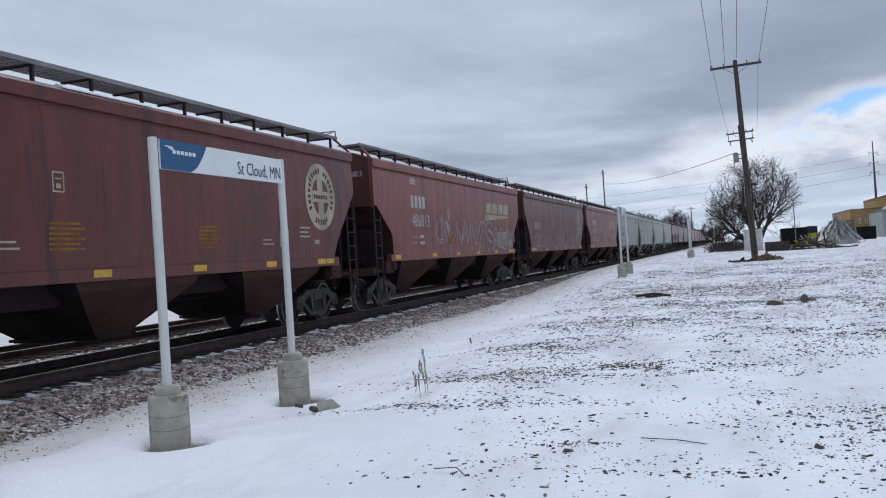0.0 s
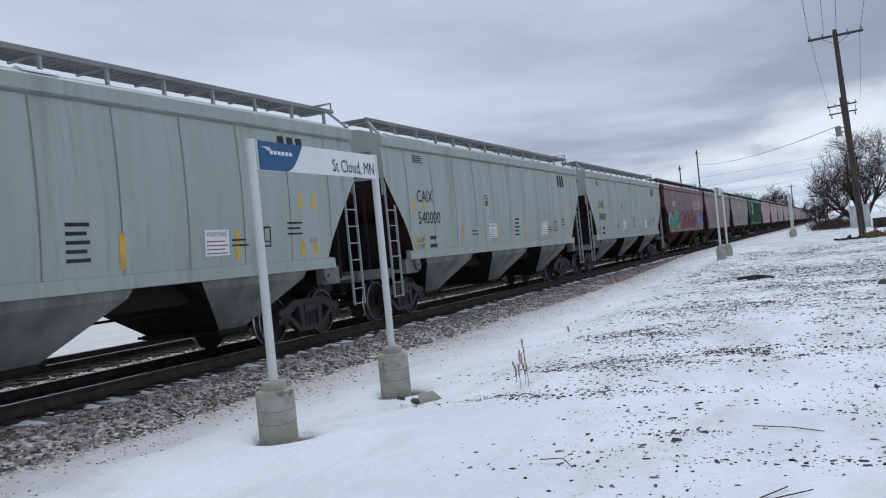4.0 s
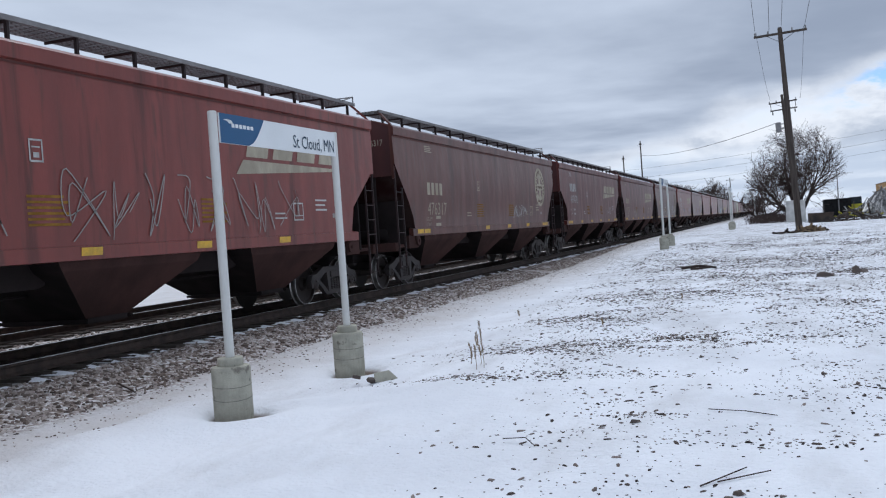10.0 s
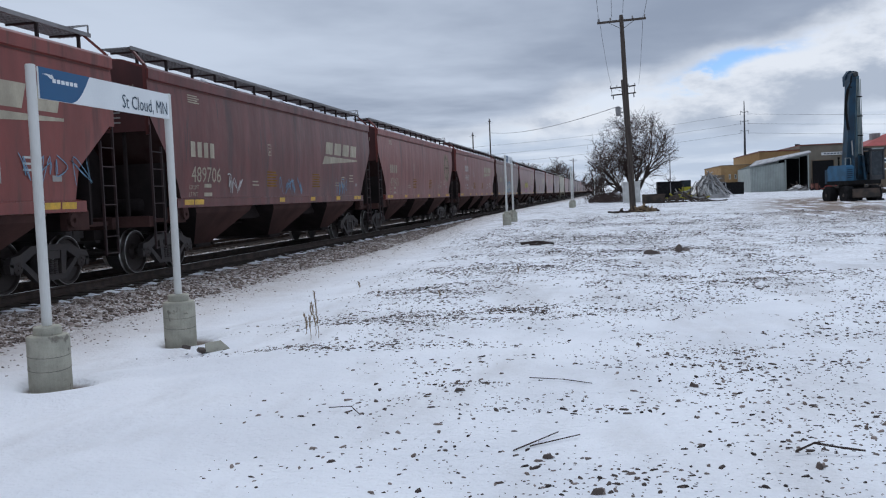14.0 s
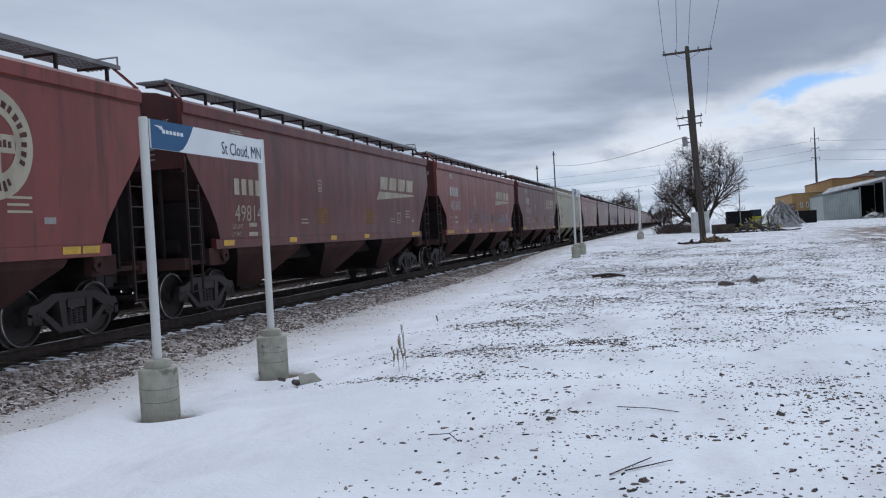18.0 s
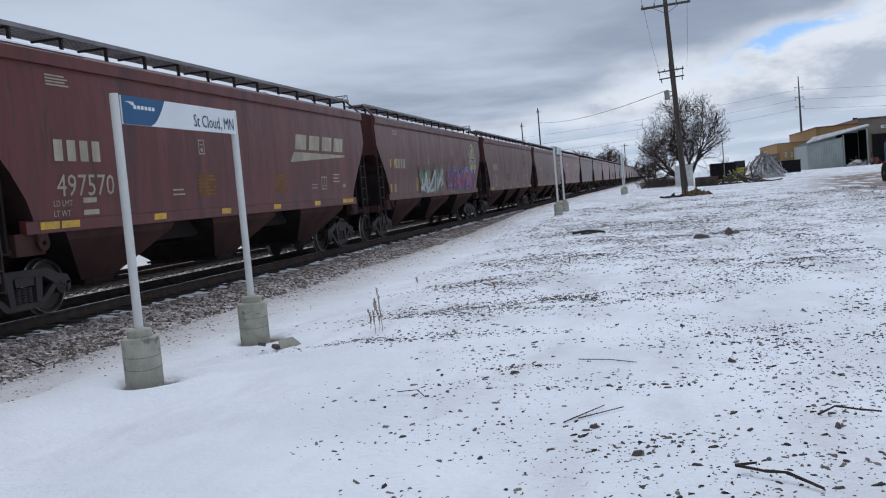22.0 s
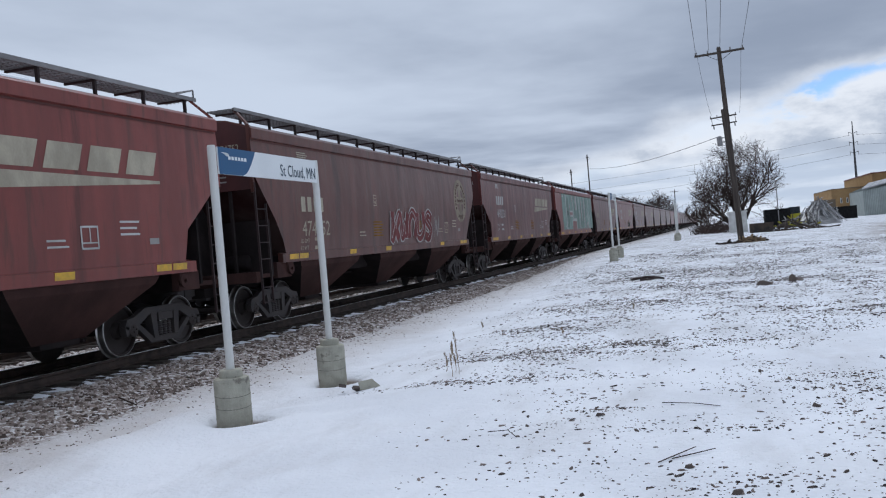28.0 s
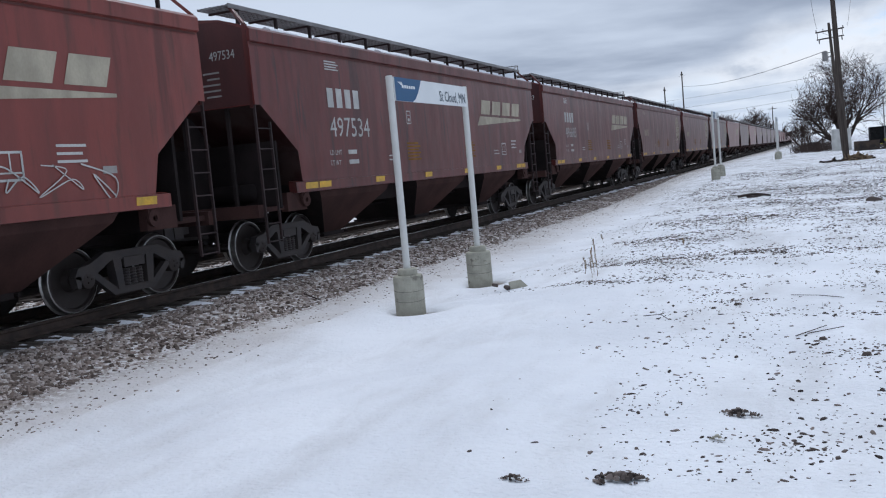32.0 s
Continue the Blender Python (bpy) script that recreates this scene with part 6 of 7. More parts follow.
build_factory()
build_office()


def build_bin(x0, x1, y0, y1, z0, z1, mat, label, name="scrap_bin"):
    t = thing(name, label, "container", pose(0, 0, 0), "scrap bins")
    part("body", Geo().box(x0, x1, y0, y0 + 0.08, z0, z1).box(x0, x1, y1 - 0.08, y1, z0, z1).box(x0, x0 + 0.08, y0, y1, z0, z1).box(x1 - 0.08, x1, y0, y1, z0, z1).box(x0, x1, y0, y1, z0, z0 + 0.1), mat, t)
    n = max(3, int((x1 - x0) / 0.6))
    for i in range(n + 1):
        x = x0 + (x1 - x0 - 0.1) * i / n
        part("stiffener", Geo().box(x, x + 0.1, y0 - 0.07, y0, z0, z1), mat, t)
    part("rim", Geo().box(x0 - 0.04, x1 + 0.04, y0 - 0.09, y0 + 0.02, z1 - 0.1, z1 + 0.02), mat, t)
    return t


build_bin(12.7, 14.6, 80, 81.6, -0.05, 0.85, M["scrap"], "low rusty steel scrap bin in the snow")
build_bin(15.5, 18.3, 110, 113, -0.2, 2.1, M["black"], "black steel roll-off scrap container")
build_bin(28.0, 31.0, 150, 154, -0.3, 1.85, M["black"], "black steel roll-off scrap container")
build_bin(25.4, 28.4, 153, 157, -0.3, 3.1, M["dark_tan"], "tall brown steel scrap container")
build_bin(36.2, 40.0, 88, 91, -0.3, 1.65, M["grate"], "grey steel scrap container full of scrap")

box_thing = thing("equipment_cabinet", "white metal signal cabinet beside the railway", "cabinet", pose(12.0, 91, 0.0))
part("body", Geo().box(-0.85, 0.85, -0.6, 0.6, -0.1, 2.0), M["white_box"], box_thing)
part("roof", Geo().box(-0.95, 0.95, -0.7, 0.7, 2.0, 2.12), M["white_box"], box_thing)
part("door", Geo().box(-0.7, -0.02, -0.63, -0.602, 0.1, 1.85), M["white_box"], box_thing)
part("door", Geo().box(0.02, 0.7, -0.63, -0.602, 0.1, 1.85), M["white_box"], box_thing)


def build_pile(x, y, z, rx, ry, h, n, mats, seed, label, length=(0.6, 2.2), name="scrap_pile"):
    """A heap of bars, plates and beams leaning on one another."""
    rng = random.Random(seed)
    t = thing(name, label, "scrap heap", pose(x, y, z), "scrap heaps")
    if h > 0.5:
        part("core", Geo().lathe([(1.0, -0.2), (0.8, h * 0.3), (0.45, h * 0.62), (0.1, h * 0.8)], n=9), mats[0], t).scale = (rx * 0.8, ry * 0.8, 1)
    for _ in range(n):
        a, q = rng.uniform(0, 6.28), rng.random() ** 0.6
        c = Vector((math.cos(a) * q * rx, math.sin(a) * q * ry, h * (1 - q) * rng.uniform(0.6, 1.05) + 0.05))
        d = Vector((rng.gauss(0, 1), rng.gauss(0, 1), rng.gauss(-0.1, 0.35))).normalized() * rng.uniform(*length) / 2
        part("scrap_piece", Geo().beam(c - d, c + d, rng.uniform(0.05, 0.35) if h > 0.5 else rng.uniform(0.03, 0.12), rng.uniform(0.03, 0.12)), rng.choice(mats), t)
    return t


def build_fan(x, y, z, rx, ry, h, n, mats, seed, label):
    """A heap of long thin pieces that have slid down from its top."""
    rng = random.Random(seed)
    t = thing("scrap_pile", label, "scrap heap", pose(x, y, z), "scrap heaps")
    part("core", Geo().lathe([(1.0, -0.2), (0.66, h * 0.2), (0.32, h * 0.42), (0.06, h * 0.7)], n=11), mats[0], t).scale = (rx * 0.85, ry * 0.85, 1)
    for _ in range(n):
        a, q, m = rng.uniform(0, 6.28), rng.uniform(0.02, 0.55), rng.uniform(0.3, 0.5)
        crest = rng.choice(((0.0, 1.0), (0.35, 0.9), (-1.2, 0.7), (-0.6, 0.8)))
        def at(q, a):
            return Vector((crest[0] + math.cos(a) * q * rx * crest[1], math.sin(a) * q * ry, h * crest[1] * max(1 - q, 0) ** 1.3 + rng.uniform(0.02, 0.3)))
        part("scrap_piece", Geo().beam(at(q, a), at(min(q + m, 1.05), a + rng.gauss(0, 0.22)), rng.uniform(0.04, 0.16), rng.uniform(0.03, 0.06)), rng.choice(mats), t)
    for _ in range(n // 3):
        a, q = rng.uniform(0, 6.28), rng.uniform(0, 0.8)
        c = Vector((math.cos(a) * q * rx, math.sin(a) * q * ry, h * (1 - q) + 0.1))
        d = Vector((rng.gauss(0, 1), rng.gauss(0, 1), rng.gauss(0.3, 0.5))).normalized() * rng.uniform(0.3, 0.8)
        part("scrap_piece", Geo().beam(c - d, c + d, 0.07, 0.05), rng.choice(mats), t)
    return t


build_fan(20.4, 100, 0.0, 2.9, 2.2, 2.75, 170, [M["silver"], M["silver"], M["shed_roof"], M["silver"], M["grate"]], 1, "heap of long pale aluminium scrap")
build_pile(17.2, 96, 0.0, 2.2, 1.6, 1.0, 45, [M["scrap"], M["scrap"], M["silver"], M["yellowgreen"]], 2, "low heap of mixed scrap metal", (0.6, 2.4))
build_pile(16.6, 79, 0.03, 2.4, 0.8, 0.45, 30, [M["scrap"], M["pole"]], 3, "stack of old timbers and rails", (1.2, 3.0))
build_pile(45.0, 180, -0.25, 2.6, 1.4, 1.5, 40, [M["silver"], M["scrap"]], 4, "heap of scrap before the shed", (0.8, 2.4))
build_pile(34.0, 90, -0.2, 2.0, 1.6, 1.6, 50, [M["scrap"], M["silver"], M["scrap"]], 5, "dark heap of mixed scrap metal", (0.5, 2.0))
build_pile(50.5, 176, -0.25, 3.2, 1.5, 1.2, 40, [M["scrap"], M["red_roof"]], 6, "row of rusty scrap in the yard", (0.8, 2.4))
build_pile(11.75, 52.4, 0.03, 0.75, 0.5, 0.30, 90, [M["straw"], M["straw"], M["straw"], M["bark"]], 7, "heap of dry brush and broken wood by the pole", (0.2, 0.7), "brush_heap")
build_pile(10.5, 51.8, 0.02, 0.7, 0.3, 0.12, 12, [M["bark"], M["scrap"]], 8, "broken timbers lying in the snow", (0.3, 0.8), "timber_heap")
loader = thing("skid_loader", "yellow-green skid loader among the scrap", "loader", pose(18.9, 112, -0.1))
part("body", Geo().box(-0.8, 0.8, -0.9, 0.9, 0.4, 1.5), M["yellowgreen"], loader)
part("cab", Geo().box(-0.6, 0.6, -0.5, 0.7, 1.5, 2.3), M["glass"], loader)
for x in (-0.75, 0.75):
    for y in (-0.6, 0.6):
        part("wheel", Geo().lathe([(0.42, -0.15), (0.45, 0), (0.42, 0.15)], "x", 14, (x, y, 0.45)), M["black"], loader)
fork = thing("fork_lift", "dark forklift standing before the open shed", "forklift", pose(47.3, 176, -0.25))
part("body", Geo().prism([(-1.1, 0.35), (1.1, 0.35), (1.1, 0.9), (0.9, 1.35), (-0.2, 1.35), (-0.4, 0.95), (-1.1, 0.95)], "x", -0.6, 0.6), M["red_trim"], fork)
part("overhead_guard", Geo().beam((-0.5, -0.5, 0.9), (-0.45, -0.3, 2.2), 0.08, 0.08).beam((0.5, -0.5, 0.9), (0.45, -0.3, 2.2), 0.08, 0.08).beam((-0.5, 0.8, 1.3), (-0.45, 0.6, 2.2), 0.08, 0.08).beam((0.5, 0.8, 1.3), (0.45, 0.6, 2.2), 0.08, 0.08).box(-0.55, 0.55, -0.4, 0.7, 2.2, 2.28), M["black"], fork)
part("mast", Geo().box(-0.4, -0.3, -1.3, -1.15, 0.1, 2.4).box(0.3, 0.4, -1.3, -1.15, 0.1, 2.4).box(-0.4, 0.4, -1.28, -1.2, 2.3, 2.4), M["black"], fork)
for x in (-0.55, 0.55):
    for y in (-0.8, 0.8):
        part("wheel", Geo().lathe([(0.3, -0.12), (0.35, -0.08), (0.35, 0.08), (0.3, 0.12)], "x", 14, (x, y, 0.35)), M["black"], fork)
street_lamp = thing("yard_lamp", "curved grey yard lamp post", "street lamp", pose(17.0, 110, -0.1))
part("post", Geo().lathe([(0.08, 0), (0.05, 5.4)], n=8), M["grate"], street_lamp)
part("arm", Geo().bar((0, 0, 5.4), (-0.35, 0, 5.75), 0.04).bar((-0.35, 0, 5.75), (-0.9, 0, 5.8), 0.04), M["grate"], street_lamp)
part("head", Geo().box(-1.25, -0.85, -0.1, 0.1, 5.73, 5.83), M["grate"], street_lamp)


# ---- excavator ----
def build_excavator():
    t = thing("material_handler", "blue wheeled scrap handler with a tall folded arm", "excavator", pose(24.6, 60.5, -0.1))
    part("undercarriage", Geo().box(-0.9, 0.9, -1.3, -0.95, 0.5, 0.9).box(-0.9, 0.9, 0.95, 1.3, 0.5, 0.9).prism([(-0.5, 0.55), (0.5, 0.55), (0.62, 1.0), (-0.62, 1.0)], "y", -1.2, 1.2), M["black"], t)
    part("blade", Geo().prism([(-1.85, 0.42), (-1.72, 0.36), (-1.60, 0.42), (-1.66, 0.66), (-1.60, 0.92), (-1.75, 0.94)], "x", -0.85, 0.85), M["scrap"], t, "dull steel dozer blade")
    for x in (-0.55, 0.55):
        part("blade_arm", Geo().beam((x, -1.65, 0.65), (x, -1.1, 0.75), 0.14, 0.2), M["black"], t)
    for x in (-0.84, 0.84):
        for y in (-1.1, 1.1):
            tyre = part("tyre", Geo().lathe([(0.32, -0.26), (0.50, -0.27), (0.57, -0.2), (0.575, 0), (0.57, 0.2), (0.50, 0.27), (0.32, 0.26)], "x", 24, (x, y, 0.56)), M["black"], t)
            part("rim", Geo().lathe([(0.10, -0.28), (0.14, -0.2), (0.32, -0.2), (0.33, -0.24), (0.33, 0.24), (0.32, 0.2), (0.14, 0.2), (0.10, 0.28)], "x", 18, (x, y, 0.56)), M["scrap"], tyre)
        part("outrigger", Geo().box(x - 0.12, x + 0.12, -1.72, -1.5, 0.30, 1.0).box(x - 0.24, x + 0.24, -1.85, -1.48, 0.16, 0.30), M["black"], t)
    part("turntable", Geo().lathe([(0.70, 0.98), (0.75, 1.02), (0.75, 1.2), (0.70, 1.24)], n=24), M["black"], t)
    upper = part("upper_deck", Geo().box(-0.86, 1.2, -1.3, 1.5, 1.2, 1.45), M["black"], t)
    hood = part("engine_hood", Geo().prism([(-1.0, 1.45), (1.4, 1.45), (1.4, 2.25), (1.2, 2.42), (-0.85, 2.42), (-1.0, 2.3)], "x", -0.84, -0.36), M["light_blue"], upper, "light blue engine hood")
    for i in range(5):
        part("louvre", Geo().box(-0.78, -0.46, -1.03, -1.0, 1.62 + 0.12 * i, 1.68 + 0.12 * i), M["blue"], hood)
    part("exhaust", Geo().lathe([(0.05, 2.4), (0.05, 2.85), (0.07, 2.87), (0.07, 2.95)], n=10, at=(-0.6, 0.4, 0)), M["black"], upper)
    part("counterweight", Geo().prism([(-0.84, 1.3), (1.1, 1.3), (1.1, 2.2), (-0.84, 2.2)], "y", 1.4, 1.75), M["blue"], upper)
    rails = Geo().bar((-0.80, -0.8, 2.42), (-0.80, -0.8, 2.85), 0.02).bar((-0.45, -0.8, 2.42), (-0.45, -0.8, 2.85), 0.02).bar((-0.80, -0.8, 2.85), (-0.45, -0.8, 2.85), 0.02)
    part("hand_rail", rails, M["shed"], upper)
    cab = part("cab", Geo().box(0.56, 1.38, -1.32, -1.24, 1.45, 1.75).box(0.52, 0.62, -1.32, -1.22, 1.45, 3.3).box(1.32, 1.42, -1.32, -1.22, 1.45, 3.3).box(0.52, 1.42, -1.32, -1.22, 3.18, 3.3)
               .box(0.52, 0.60, 0.3, 0.4, 1.45, 3.3).box(1.34, 1.42, 0.3, 0.4, 1.45, 3.3).box(0.52, 1.42, 0.38, 0.45, 1.45, 2.4).prism([(-1.42, 3.3), (0.5, 3.3), (0.45, 3.42), (-1.36, 3.42)], "x", 0.48, 1.46), M["cab_grey"], t, "dark operator's cab")
    part("windscreen", Geo().box(0.62, 1.32, -1.29, -1.27, 1.75, 3.18), M["glass"], cab)
    for x in (0.55, 1.38):
        part("side_glass", Geo().box(x, x + 0.02, -1.2, 0.3, 1.9, 3.2), M["glass"], cab)
    part("seat", Geo().box(0.8, 1.15, -0.5, -0.1, 1.8, 2.0).box(0.8, 1.15, -0.15, -0.05, 2.0, 2.7), M["black"], cab)
    part("mirror", Geo().box(1.5, 1.62, -1.5, -1.46, 2.6, 2.95).bar((1.42, -1.4, 2.9), (1.55, -1.47, 2.9), 0.015), M["black"], cab)
    part("lamp_bar", Geo().box(0.56, 1.30, -1.45, -1.38, 3.32, 3.4), M["shed"], cab)
    # boom and stick stand up together and meet at a pin
    boom = part("boom", Geo().prism([(-0.72, 1.35), (-0.18, 1.35), (-0.10, 3.0), (-0.06, 4.9), (0.06, 7.9), (0.0, 8.12), (-0.22, 8.1), (-0.34, 7.7), (-0.46, 4.9), (-0.62, 2.6)], "y", -0.62, -0.15), M["blue"], t, "dark blue main boom")
    part("flange", Geo().prism([(-0.75, 1.35), (-0.66, 2.6), (-0.50, 4.9), (-0.38, 7.7), (-0.34, 7.7), (-0.46, 4.9), (-0.62, 2.6), (-0.70, 1.35)], "y", -0.68, -0.09), M["dark_blue"], boom)
    mast = part("folded_stick", Geo().prism([(0.16, 1.9), (0.62, 1.9), (0.56, 3.4), (0.40, 6.0), (0.34, 7.9), (0.14, 8.2), (-0.02, 8.1), (0.06, 6.0), (0.12, 3.4)], "y", -0.45, 0.10), M["pale_blue"], t, "pale grey-blue folded stick")
    part("head_block", Geo().prism([(-0.36, 7.35), (0.40, 7.35), (0.42, 7.95), (0.26, 8.28), (-0.12, 8.3), (-0.38, 7.95)], "y", -0.1, 0.22), M["blue"], t, "dark pivot head")
    part("pivot", Geo().lathe([(0.13, -0.72), (0.17, -0.66), (0.17, 0.22), (0.13, 0.28)], "y", 14, (0.02, 0, 8.02)), M["cab_grey"], t)
    for i in range(4):
        x = 0.16 + 0.085 * i
        part("pipe", Geo().bar((x + 0.10, -0.5, 2.4), (x - 0.02, -0.5, 7.7), 0.022, 6), M["shed"], mast)
    for z in (3.0, 4.2, 5.4, 6.6):
        part("clamp", Geo().box(0.12 + 0.018 * (8 - z), 0.44 + 0.022 * (8 - z), -0.54, -0.46, z, z + 0.07), M["black"], mast)
    for k, (dx, top) in enumerate(((0.0, 7.9), (-0.06, 7.6), (-0.1, 7.2))):
        part("hose", Geo().tube(smooth_tube([(-0.44 + dx, -0.66, 4.6), (-0.58 + dx, -0.68, 5.6), (-0.55 + dx, -0.7, 6.5), (-0.40 + dx, -0.7, 7.2), (-0.24, -0.66, top)]), 0.035, 6), M["black"], t)
    part("lower_link", Geo().prism([(0.05, 1.3), (0.7, 1.3), (0.66, 2.9), (0.14, 3.0)], "y", -0.62, 0.2), M["dark_blue"], t, "dark grapple folded at the foot of the stick")
    for x in (-0.30, 0.34):
        ram = part("hydraulic_ram", Geo().bar((x, -1.05, 1.4), (x, -0.78, 3.0), 0.075, 10), M["dark_blue"], t)
        part("rod", Geo().bar((x, -0.78, 3.0), (x, -0.66, 3.9), 0.04, 8), M["tread"], ram)
    return t


def smooth_tube(pts):
    flat = smooth_line([(p[0], p[2]) for p in pts], False, 4)
    return [(x, pts[0][1], z) for x, z in flat]


M["pale_blue"] = material("pale_machine_paint", (0.10, 0.17, 0.21), 0.5, 0, (0.07, 0.12, 0.15), 2)
M["cab_grey"] = material("cab_grey", (0.035, 0.038, 0.042), 0.6, 0, (0.05, 0.052, 0.056), 2)
M["light_blue"] = material("faded_blue_paint", (0.028, 0.12, 0.23), 0.5, 0, (0.03, 0.095, 0.17), 2)
M["dark_blue"] = material("dark_blue_paint", (0.012, 0.05, 0.09), 0.5, 0, (0.015, 0.03, 0.045), 2)
HANDLER = build_excavator()


# ---- small things in the snow ----
def stone_geo(rng, g, x, y, z, r, flat=0.6):
    """One broken stone: a crooked foot, a smaller tilted top."""
    yaw, long = rng.uniform(0, 6.28), rng.uniform(1.0, 2.3)
    c, s = math.cos(yaw), math.sin(yaw)
    foot, top = [], []
    n = 5
    tilt = rng.uniform(-0.5, 0.5)
    for i in range(n):
        a = 6.283 * (i + rng.uniform(-0.25, 0.25)) / n
        u, v = r * long * math.cos(a), r * math.sin(a) * rng.uniform(0.6, 1.0)
        foot.append((x + u * c - v * s, y + u * s + v * c, z - 0.3 * r))
        q = rng.uniform(0.45, 0.75)
        top.append((x + q * (u * c - v * s), y + q * (u * s + v * c), z + r * flat * (1 + tilt * math.cos(a)) * rng.uniform(0.75, 1.15)))
    g.add(foot + top, [(i, (i + 1) % n, n + (i + 1) % n, n + i) for i in range(n)] + [tuple(range(n, 2 * n))])


def scatter(name, label, category, mat, count, seed, place, size, flat=0.6):
    rng = random.Random(seed)
    g = Geo()
    made = 0
    while made < count:
        p = place(rng)
        made += 1
        if p:
            stray = 0.5 if name == "ballast" and p[0] > 2.3 else 1.0
            stone_geo(rng, g, p[0], p[1], ground_height(*p), rng.choice(size) * rng.uniform(0.7, 1.4) * stray * (0.88 + p[1] / 55 if name == "gravel" else 1), flat)
    me = bpy.data.meshes.new(name)
    me.from_pydata(g.v, [], g.f)
    me.materials.append(mat)
    tagged(new(name, me), label, category, kind="stuff")


def on_ballast(rng):
    y = 2.5 + 55 * rng.random() ** 1.6
    x = rng.uniform(0.55, 2.35) if rng.random() < 0.86 else rng.gauss(2.5, 0.45)
    return (x, y) if 0.25 < x < 4.0 and noise.noise((x * 1.6, y * 1.3, 4.0)) > rng.uniform(-0.75, 0.1) else None


# windswept strips of gravel: middle, half width, half depth, number of stones
STRIPS = ((7.0, 10.0, 1.2, 0.16, 380), (6.8, 12.2, 1.1, 0.6, 560), (6.7, 15.8, 1.0, 0.7, 700), (8.9, 12.8, 1.3, 0.6, 900), (9.4, 7.2, 0.8, 0.35, 150), (8.6, 7.9, 0.5, 0.1, 50), (9.9, 5.3, 0.6, 0.3, 90),
          (11.2, 9.0, 1.2, 0.5, 260), (8.2, 20.0, 2.2, 1.2, 1500), (10.5, 25.0, 3.0, 1.0, 1500), (9.0, 32.0, 3.4, 1.6, 1800), (12.5, 17.0, 2.0, 0.8, 900), (9.2, 2.7, 0.35, 0.2, 70))


def on_yard(rng):
    if rng.random() < 0.17:
        cx, cy, rx, ry, n = rng.choices(STRIPS, [q[4] for q in STRIPS])[0]
        x, y = cx + rx * rng.gauss(0, 0.75), cy + ry * rng.gauss(0, 0.8)
        return (x, y) if noise.noise((x * 2.2, y * 2.6, 1.0)) > rng.uniform(-0.5, 0.4) else None
    y = 2.0 + 46 * rng.random() ** 1.05
    x = rng.uniform(4.8, 12 + 0.28 * y)
    if x + 0.16 * y < rng.uniform(7.6, 9.8):
        return None
    q = noise.noise((x * 0.5, y * 0.36, 7.0)) + 0.8 * noise.noise((x * 1.5, y * 1.2, 2.0))
    return (x, y) if q > rng.uniform(-0.3, 0.85) else None


def between_rails(rng):
    y = 2.5 + 50 * rng.random() ** 1.4
    return (rng.uniform(-4.0, -1.7), y)


scatter("ballast", "grey-brown crushed stone ballast dusted with snow", "ballast", M["stone"], 25000, 1, on_ballast, (0.016, 0.022, 0.030))
scatter("ballast", "crushed stone between the two tracks", "ballast", M["stone"], 3500, 2, between_rails, (0.03, 0.045))
scatter("gravel", "dark stones and clods showing through thin snow", "gravel", M["rock"], 160000, 3, on_yard, (0.005, 0.006, 0.006, 0.007, 0.008, 0.009, 0.012, 0.019), 0.42)



def crib_snow():
    """Snow caught on the sleeper ends outside the near rail."""
    rng = random.Random(21)
    g = Geo()
    y = 2.0
    while y < 60:
        if rng.random() < 0.85:
            x, r = rng.uniform(0.40, 0.66), rng.uniform(0.17, 0.34)
            n = 8
            ring = [(x + r * 1.1 * math.cos(6.283 * i / n) * rng.uniform(0.7, 1.15), y + 0.42 * r * math.sin(6.283 * i / n) * rng.uniform(0.7, 1.2), -0.205) for i in range(n)]
            g.add(ring + [(x, y, -0.155)], [(i, (i + 1) % n, n) for i in range(n)])
        y += 0.52
    ob = new("snow_patches", g.mesh("snow_patches", True))
    ob.data.materials.append(M["fresh_snow"])
    tagged(ob, "small snow patches caught between the sleeper ends", "snow", kind="stuff")


crib_snow()
rng = random.Random(12)
for x, y, r, word in ((10.95, 23.7, 0.10, "brown clod of frozen earth on the snow"), (11.7, 24.4, 0.13, "broken brown lump of wood on the snow"), (8.92, 11.07, 0.05, "dark stone on the snow"), (8.64, 7.6, 0.05, "dark stone on the snow"),
                      (10.19, 9.82, 0.05, "dark stone on the snow"), (10.6, 7.94, 0.06, "dark stone on the snow"), (9.84, 5.11, 0.06, "pointed dark stone on the snow"), (9.51, 5.79, 0.05, "brown stone on the snow"),
                      (10.17, 4.04, 0.06, "flat brown stone on the snow"), (11.1, 5.6, 0.06, "snow-capped dark clod on the snow")):
    g = Geo()
    r *= 0.5 if r < 0.1 else 1.4
    stone_geo(rng, g, 0, 0, 0, r, 0.7)
    stone_geo(rng, g, r * 0.9, r * 0.3, 0, r * 0.6, 0.6)
    ob = new("stone", g.mesh("stone"))
    ob.data.materials.append(M["rock"])
    ob.matrix_basis = pose(x, y, ground_height(x, y) + 0.01)
    tagged(ob, word, "stone", "single stones")


